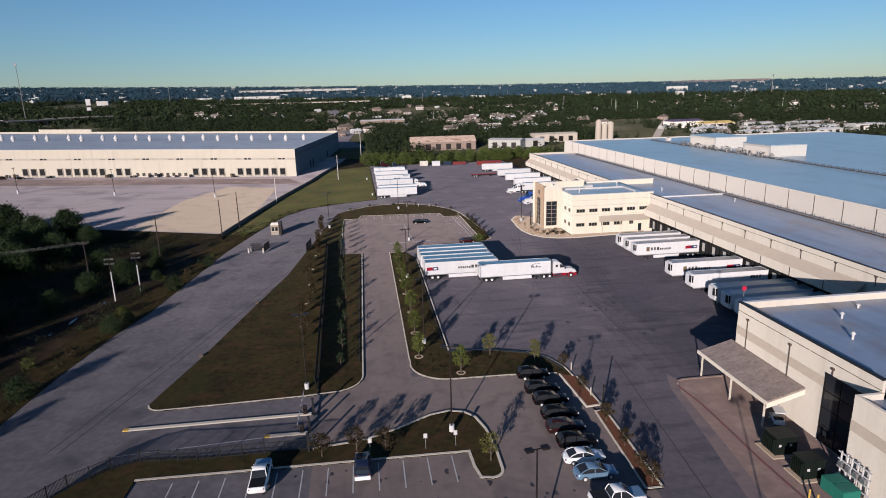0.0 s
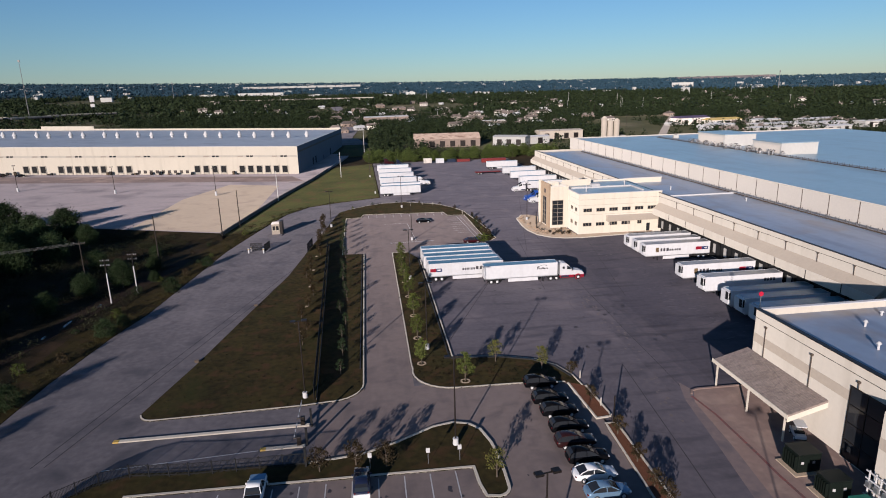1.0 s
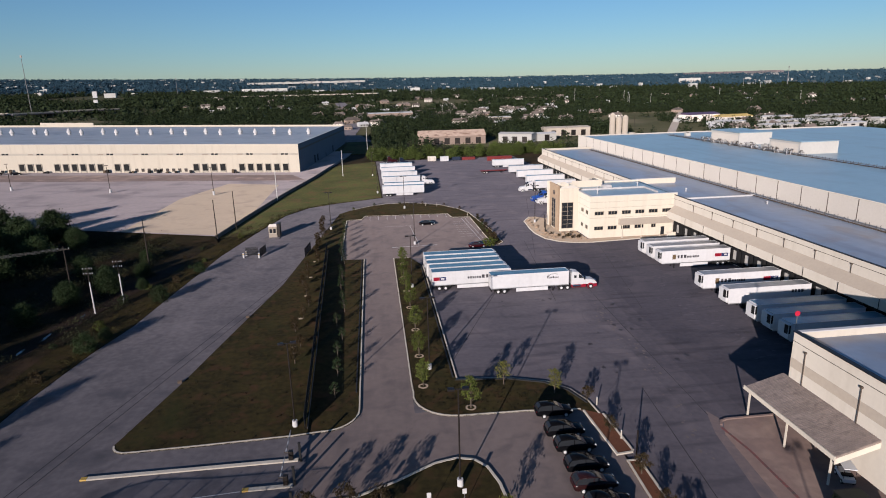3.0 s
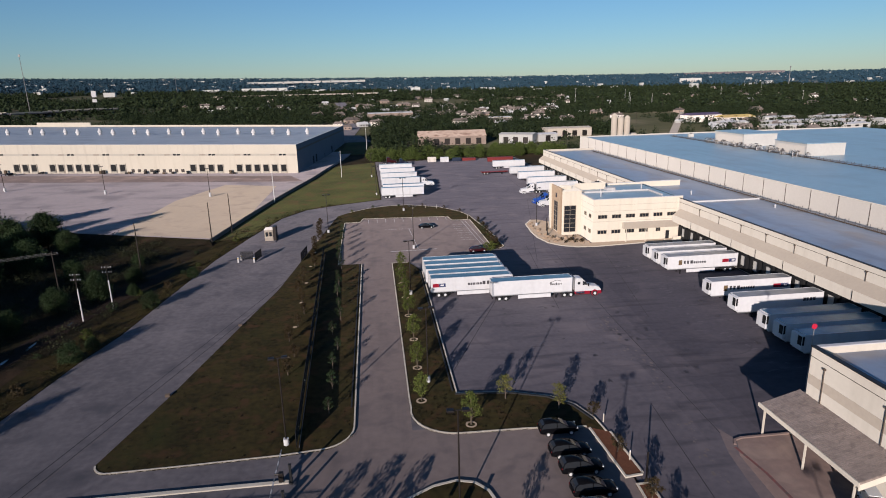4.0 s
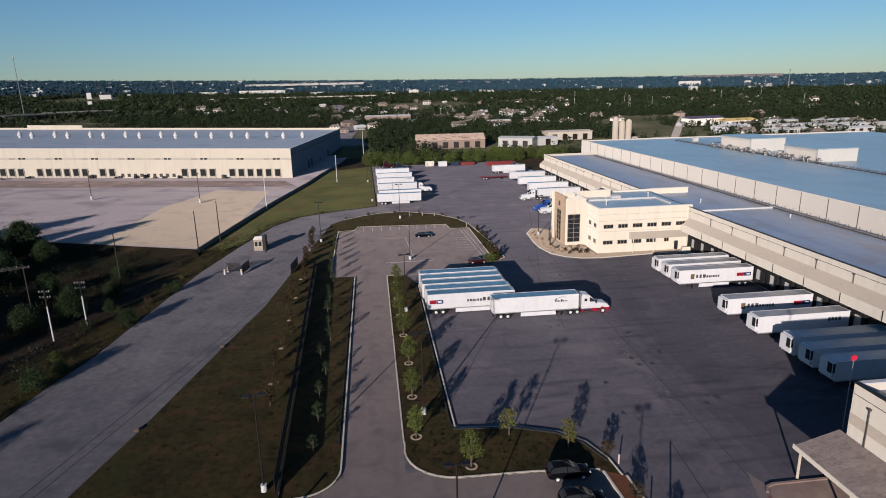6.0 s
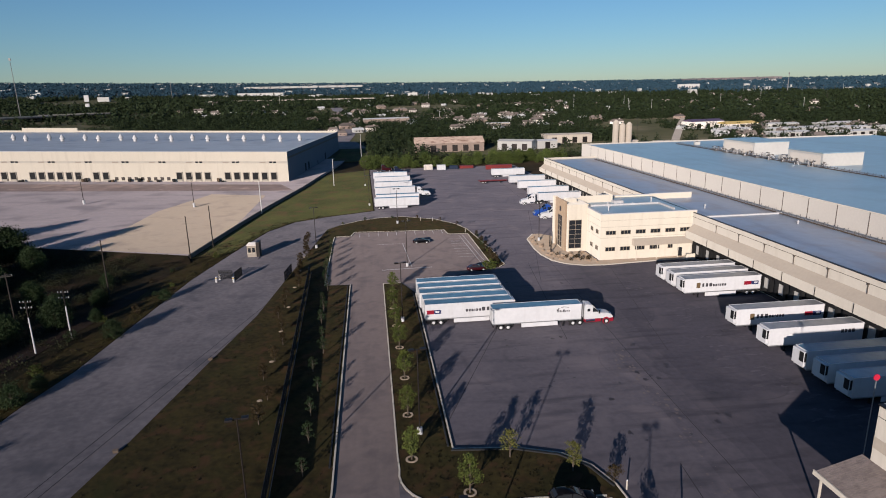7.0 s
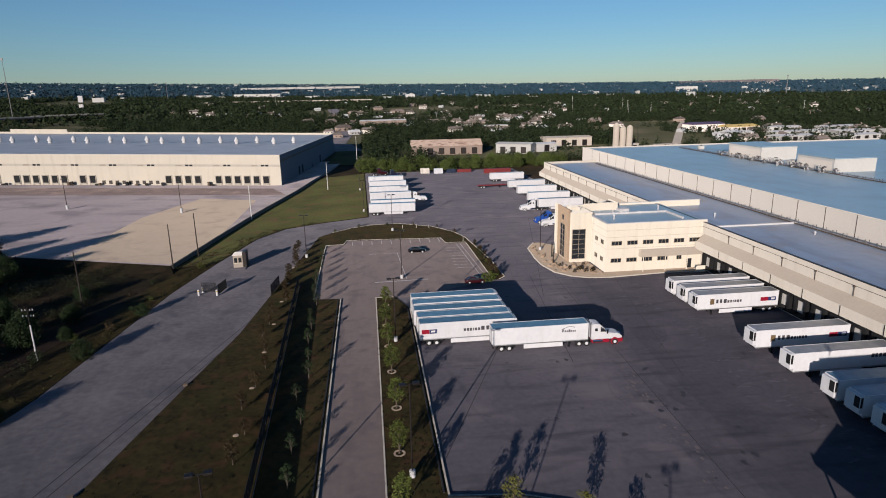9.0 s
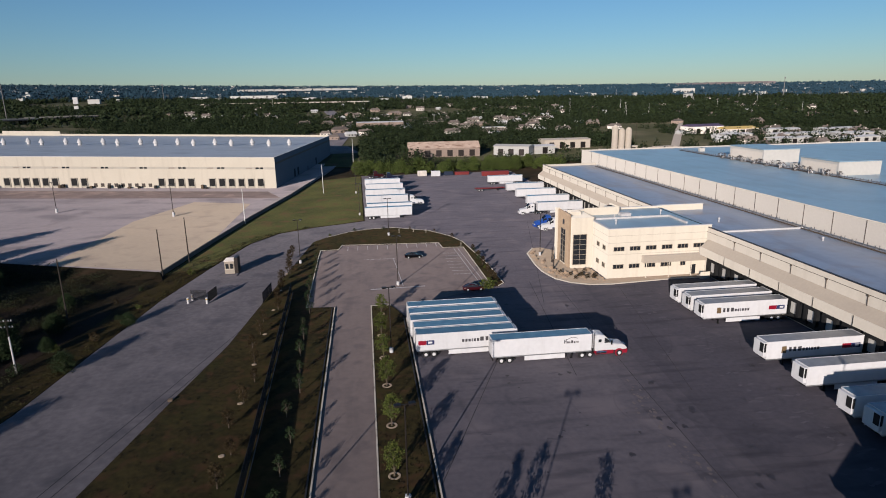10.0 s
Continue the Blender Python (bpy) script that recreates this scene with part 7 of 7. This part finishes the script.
woods("far_woods", far_w, rs.uniform(8, 17, len(far_w)), 9, 0.24, FARLEAF, "far woodland out to the skyline, tinted blue for haze", 3)
# hedge of trees right behind the yard and along the west lot
belt = [(x, 372 + 10 * noise.noise(Vector((x * 0.06, 0, 0))) + rs.uniform(-6, 14), -0.2) for x in np.arange(3, 120, 2.2)]
belt = [p for p in belt if not (28 < p[0] < 60 and p[1] > 384)]
belt += [(x, 364 + rs.uniform(0, 34), -0.2) for x in np.arange(0, 9, 0.5)]
woods("hedge_trees", belt, rs.uniform(3.0, 9.0, len(belt)), 300, 0.048, BELT, "belt of green trees behind the yard", 5)
for k in range(40):
    x = 1 + k * 2.9 + rs.uniform(-1, 1)
    if 30 < x < 60 and k % 2:
        continue
    tree("belt_tree", pose(x, 366 + rs.uniform(0, 16), -0.1, 0, 0, rs.uniform(0, 360)), *BELTT[k % 3], "full green tree in the belt behind the yard", "tree", "belt trees", rs.uniform(0.5, 0.95))


def house(m, L, W, h, wall, label, hip=0.0, cover=None):
    o = thing("house", m, label, "house", "houses")
    part("wall", box(B(), -L / 2, L / 2, -W / 2, W / 2, -1.5, h), wall, o)
    bm = B()
    e = 0.6
    a = [bm.verts.new(p) for p in ((-L / 2 - e, -W / 2 - e, h - 0.1), (L / 2 + e, -W / 2 - e, h - 0.1), (L / 2 + e, W / 2 + e, h - 0.1), (-L / 2 - e, W / 2 + e, h - 0.1))]
    b = [bm.verts.new(p) for p in ((-L / 2 - e + hip, 0, h + W * 0.3), (L / 2 + e - hip, 0, h + W * 0.3))]
    for f in ((a[0], a[1], b[1], b[0]), (a[2], a[3], b[0], b[1]), (a[1], a[2], b[1]), (a[3], a[0], b[0]), (a[3], a[2], a[1], a[0])):
        bm.faces.new(f)
    roof = part("roof", bm, cover or SHINGLE, o)
    part("chimney", box(B(), L * 0.2, L * 0.2 + 0.9, 0.6, 1.4, h, h + W * 0.3 + 0.9), wall, roof)
    for k in range(3):
        part("window", box(B(), -L * 0.35 + k * L * 0.3, -L * 0.35 + k * L * 0.3 + 1.4, -W / 2 - 0.04, -W / 2, 1.0, 2.3), GLASS, o)
    part("door", box(B(), L * 0.4, L * 0.4 + 1.0, -W / 2 - 0.04, -W / 2, -0.1, 2.1), BRONZE, o)
    return o


KINDS = [house(pose(-60, 740, rise(-60, 740)), 15, 9, 3.6, BRICKH, "red-brown brick house with a shingle roof", 3),
         house(pose(106, 805, rise(106, 805)), 13, 9, 3.0, HOUSEW, "pale single-storey house with a grey shingle roof", 2.5),
         house(pose(131, 740, rise(131, 740)), 13, 9, 4.2, HOUSEW, "pale two-storey house with a shingle roof", 0),
         house(pose(156, 700, rise(156, 700)), 11, 8, 2.8, WHITEB, "small white house with a pale metal roof", 0, ROOFW)]
SPOTS = [(x, y) for x, y in ((118, 602), (133, 596), (214, 821), (230, 772), (187, 771), (95, 760), (170, 745), (145, 790), (200, 725), (110, 690), (180, 660), (240, 690), (-35, 747), (-150, 949), (-123, 901), (-108, 899), (-270, 974), (-210, 930), (-240, 960), (-180, 905), (60, 760), (20, 735), (75, 720), (50, 700))]
for k in range(75):
    a, rr = math.radians(rs.uniform(-14, 44)), rs.uniform(560, 1500)
    SPOTS.append((rr * math.sin(a), rr * math.cos(a)))
for k in range(48):
    a, rr = math.radians(rs.uniform(-3, 19)), rs.uniform(590, 980)
    SPOTS.append((rr * math.sin(a), rr * math.cos(a)))
for k in range(28):
    SPOTS.append((rs.uniform(265, 425), rs.uniform(410, 560)))
for k, (x, y) in enumerate(SPOTS):
    copy_thing(KINDS[k % 4], pose(x, y, rise(x, y), 0, 0, rs.uniform(-35, 35)) @ Matrix.Scale(rs.uniform(0.7, 1.0), 4))


def shed(m, L, W, h, wall, roof_mat, label, pitch=0.06, category="building", group="works buildings", doors=3):
    o = thing("industrial_building", m, label, category, group)
    part("wall", box(B(), -L / 2, L / 2, -W / 2, W / 2, -2.5, h), wall, o)
    bm = B()
    a = [bm.verts.new((x, y, h + (W / 2 - abs(y)) * pitch + 0.05)) for x in (-L / 2 - 0.4, L / 2 + 0.4) for y in (-W / 2 - 0.4, 0, W / 2 + 0.4)]
    b = [bm.verts.new((v.co.x, v.co.y, h - 0.15)) for v in a]
    for f in ((0, 3, 4, 1), (1, 4, 5, 2)):
        bm.faces.new([a[i] for i in f])
    bm.faces.new([b[i] for i in (0, 2, 5, 3)])
    bm.faces.new([a[0], b[0], b[3], a[3]])
    bm.faces.new([a[5], b[5], b[2], a[2]])
    bm.faces.new([a[0], a[1], a[2], b[2], b[0]])
    bm.faces.new([a[3], b[3], b[5], a[5], a[4]])
    bmesh.ops.recalc_face_normals(bm, faces=bm.faces[:])
    part("roof", bm, roof_mat, o)
    for k in range(doors):
        x = -L / 2 + (k + 0.7) * L / (doors + 0.4)
        part("door", box(B(), x - 1.8, x + 1.8, -W / 2 - 0.06, -W / 2, 0, min(4.2, h - 0.8)), BRONZE, o)
    return o


def at(x, y, rz=0, dz=0):
    return pose(x, y, rise(x, y) + dz, 0, 0, rz)


for pts, lab in (([(60, 560), (100, 590), (110, 640), (70, 620)], "olive meadow among houses"), ([(-20, 400), (0, 400), (-2, 470), (-16, 470)], "olive grass behind the yard")):
    bm = prism(B(), pts, -0.5, 0.35)
    for v in bm.verts:
        v.co.z += rise(v.co.x, v.co.y)
    structure("meadow", bm, GRASSG, lab, "grass")
RUST = material("rusty_tan_sheet_roof", (0.42, 0.32, 0.25), (0.30, 0.22, 0.17), 0.8, grain=0.4, blotch=0.1, c3=(0.17, 0.10, 0.07))
shed(at(58, 447, -3), 47, 22, 5.5, BRICKH, RUST, "long low tan brick works with a rusty roof", 0.32, doors=6)
shed(at(104, 436, -30), 24, 12, 6.0, WHITEB, WHITEB, "white metal shed behind the trees", 0.15)
shed(at(125, 440, 5), 14, 10, 5.0, WHITEB, ROOFW, "small white metal shed", 0.15, doors=1)
shed(at(150, 470, 0), 34, 16, 6.0, TANW, TANW, "long tan metal shed", 0.08, doors=4)
shed(at(22, 690, 3), 48, 22, 7.0, BRICKH, ROOFW, "pink brick building with a pale flat roof", doors=5)
shed(at(128, 615, 0), 22, 12, 5.0, TANW, ROOFW, "pale shed on a bare lot", doors=2)
shed(at(318, 522, 8), 30, 16, 5.0, HOUSEW, YELLOWB, "works building with a yellow metal roof", 0.2)
shed(at(300, 545, 8), 32, 16, 6.0, HOUSEW, material("dull_purple_roof", (0.10, 0.07, 0.12), rough=0.6), "works building with a dark purple roof", 0.2)
for x, y, L, rz in ((330, 470, 38, 6), (372, 462, 30, -4), (352, 430, 26, 10), (306, 440, 30, 3), (392, 500, 34, 8), (350, 510, 26, -8), (410, 455, 30, 4), (290, 480, 22, 0)):
    shed(at(x, y, rz), L, 12, 4.5, WHITEB, ROOFW, "white metal workshop among parked vehicles", 0.12, group="workshops")
shed(at(-236, 2480, 4, 12), 440, 60, 4.5, WHITEB, ROOFW, "very long white warehouse on the plain", 0.01, doors=12)
shed(at(-262, 1640, 3, 7), 110, 30, 4.5, WHITEB, ROOFW, "white retail shed on the plain", 0.02)
shed(at(-385, 1610, 0), 40, 18, 9, WHITEB, ROOFW, "white block among trees", 0.02)
shed(at(960, 1800, -25, 4), 60, 30, 11, WHITEB, ROOFW, "large pale block on the plain", 0.01, doors=8)

# cement works: silos and hoppers
plant = thing("cement_silos", at(162.5, 408), "three pale cement silos on a steel frame", "silo")
for k, (x, h) in enumerate(((0, 18.2), (4.5, 16.2), (9.0, 16.6))):
    s = part("silo", tube(B(), (x, 0, 3.5), (x, 0, h), 1.9, seg=16), TANW, plant)
    part("cone", tube(B(), (x, 0, 1.2), (x, 0, 3.5), 0.5, 1.9, 16), TANW, s)
    part("cap", tube(B(), (x, 0, h), (x, 0, h + 1.4), 1.9, 0.5, 16), TANW, s)
    for q in range(4):
        part("leg", tube(B(), (x + 1.2 * math.cos(q * 1.57 + 0.8), 1.2 * math.sin(q * 1.57 + 0.8), -1), (x + 1.2 * math.cos(q * 1.57 + 0.8), 1.2 * math.sin(q * 1.57 + 0.8), 4), 0.15, seg=6), TANW, s)
bm = prism(B(), [(150, 396), (206, 394), (232, 430), (226, 452), (156, 440)], -0.6, 0.25)
for v in bm.verts:
    v.co.z += rise(v.co.x, v.co.y)
structure("works_yard", bm, PALEDUST, "pale dusty ground of the cement works", "ground")
for k, (x, y, h) in enumerate(((186, 408, 3.2), (196, 418, 2.4), (206, 410, 2.8), (176, 425, 2.2), (214, 428, 3.0))):
    hp = thing("gravel_heap", at(x, y), "pale heap of gravel at the cement works", "heap", "gravel heaps")
    bm = B()
    rings = []
    for i, (q, z) in enumerate(((1.0, -0.3), (0.72, 0.3), (0.4, 0.72), (0.12, 0.98))):
        rings.append([bm.verts.new((h * 1.7 * q * math.cos(a * 0.524) * (1 + 0.12 * math.sin(3 * a + k)), h * 1.7 * q * math.sin(a * 0.524), h * z)) for a in range(12)])
    for lo, hi in zip(rings, rings[1:]):
        for i in range(12):
            bm.faces.new((lo[i], lo[(i + 1) % 12], hi[(i + 1) % 12], hi[i]))
    bm.faces.new(rings[-1])
    part("mound", bm, PALEDUST, hp, smooth=True)
for k in range(7):
    x, y = 158 + k * 8 + rs.uniform(-2, 2), 400 + rs.uniform(0, 30)
    shed(at(x, y, rs.uniform(-20, 20)), rs.uniform(5, 11), 5, rs.uniform(2.5, 5), TANW, TANW, "dusty pale works hut beside the silos", 0.1, group="works huts", doors=1)
bm = B()
for a, b, c, d in (((195, 400), (201, 400), (300, 577), (294, 580)), ((294, 580), (300, 577), (349, 666), (345, 668))):
    prism(bm, [a, b, c, d], -0.3, 0.5)
for v in bm.verts:
    v.co.z += rise(v.co.x, v.co.y)
structure("dirt_road", bm, DUSTROAD, "pale dusty dirt road running away through the woods", "road")
bm = B()
path = [(-24, 470, 9), (-20, 545, 9), (-12, 690, 9), (-9, 790, 9), (-42, 995, 9), (-70, 1300, 10)]
for (x0, y0, w), (x1, y1, _) in zip(path, path[1:]):
    bm.faces.new([bm.verts.new((x, y, rise(x, y) + 0.25)) for x, y in ((x0 - w, y0), (x0 + w, y0), (x1 + w, y1), (x1 - w, y1))])
bm.faces.new([bm.verts.new((x, y, rise(x, y) + 0.3)) for x, y in ((-32, 470), (2, 470), (-8, 520), (-30, 520))])
structure("street", bm, ROAD, "grey town street running north", "road")

# raised highway to the north-west
hw = thing("highway_viaduct", pose(0, 0, 0), "grey raised highway with a pale parapet", "bridge")
HP = [(-900, 640), (-560, 720), (-417, 775), (-386, 830), (-345, 890)]
for k, ((x0, y0), (x1, y1)) in enumerate(zip(HP, HP[1:])):
    L = math.hypot(x1 - x0, y1 - y0)
    d = part("deck", box(B(), 0, L + 2, -15, 15, 4.4, 5.6), ROAD, hw)
    d.matrix_basis = pose(x0, y0, rise((x0 + x1) / 2, (y0 + y1) / 2), 0, 0, math.degrees(math.atan2(y1 - y0, x1 - x0)))
    for s in (-15, 14.7):
        part("parapet", box(B(), 0, L + 2, s, s + 0.3, 5.6, 6.5), KERB, d)
    for q in range(max(2, int(L / 45))):
        part("pier", box(B(), q * 45 + 8, q * 45 + 10, -5, 5, -3, 4.4), KERB, d)
bm = B()
prism(bm, [(-330, 1330), (60, 1262), (60, 1272), (-330, 1340)], 26, 32)
h2 = thing("far_overpass", pose(0, 0, 0), "pale far highway overpass above the trees", "bridge")
part("deck", box(B(), -270, 130, -8, 8, 5.5, 7.5), TANW, h2).matrix_basis = pose(-110, 1320, 24, 0, 0, -9)
for q in range(9):
    part("pier", box(B(), -260 + q * 45, -257 + q * 45, -6, 6, -6, 5.5), TANW, h2).matrix_basis = pose(-110, 1320, 24, 0, 0, -9)
bm.free()

# masts, the tall sign and street poles
for x, y, h, r0 in ((-448, 895, 74, 0.6), (-440, 1515, 40, 0.6), (901, 1271, 44, 1.1)):
    u = thing("mast", at(x, y), "tall grey steel mast on the plain", "mast", "masts")
    part("shaft", tube(B(), (0, 0, -1), (0, 0, h), r0, r0 * 0.45, 8), GALV, u)
    part("head", box(B(), -1.2, 1.2, -0.4, 0.4, h - 3, h, 0.1), GALV, u)
u = thing("pylon_sign", at(-440, 1077), "tall pole sign with two white panels", "sign")
part("pole", tube(B(), (0, 0, -1), (0, 0, 14), 0.8, seg=8), BRONZE, u)
part("panel", box(B(), -3.6, 3.6, -0.8, 0.8, 13, 23, 0.2), PAINTW, u)
part("panel", box(B(), -3.6, 3, -0.8, 0.8, 5, 10, 0.2), PAINTW, u)
for k in range(46):
    a, rr = math.radians(rs.uniform(-8, 40)), rs.uniform(480, 2000)
    x, y = rr * math.sin(a), rr * math.cos(a)
    utility_pole(at(x, y), rs.uniform(10, 14) + rr * 0.004, "far pale street pole above the trees", PALE if k % 2 else WOODP, cross=k % 3 == 0)
utility_pole(at(-2, 420), 15, "tall pale pole behind the yard", PALE, cross=False)
# far town: pale blocks towards the skyline
TOWN = []
for k in range(3):
    L, h = ((16, 6), (28, 5), (10, 13))[k]
    o = thing("town_block", at(-200 + 200 * k, 3300 + 100 * k), "far pale town block on the plain", "building", "far town blocks")
    part("wall", box(B(), -L / 2, L / 2, -6, 6, -6, h), WHITEB, o)
    part("roof", box(B(), -L / 2 - 0.3, L / 2 + 0.3, -6.3, 6.3, h, h + 0.6), ROOFW, o)
    TOWN.append(o)
for k in range(330):
    a = math.radians(rs.uniform(-32, 44))
    rr = rs.uniform(1500, 4400) if k % 3 else rs.uniform(3300, 4450)
    x, y = rr * math.sin(a), rr * math.cos(a)
    copy_thing(TOWN[rs.choice([0, 0, 1, 1, 2], p=[0.3, 0.25, 0.2, 0.2, 0.05])], at(x, y, rs.uniform(-15, 15), rs.uniform(1, 6)) @ Matrix.Diagonal((rs.uniform(0.4, 1.1), 0.8, rs.uniform(0.35, 0.8), 1)))
quarry = prism(B(), [(1750, 3350), (2150, 3120), (2250, 3200), (1850, 3460)], 60, 77)
structure("far_quarry_hill", quarry, material("pink_quarry_earth", (0.20, 0.165, 0.16), (0.14, 0.13, 0.135), 0.9, grain=0.02, blotch=0.005), "pale pink quarry face on the skyline", "hill")
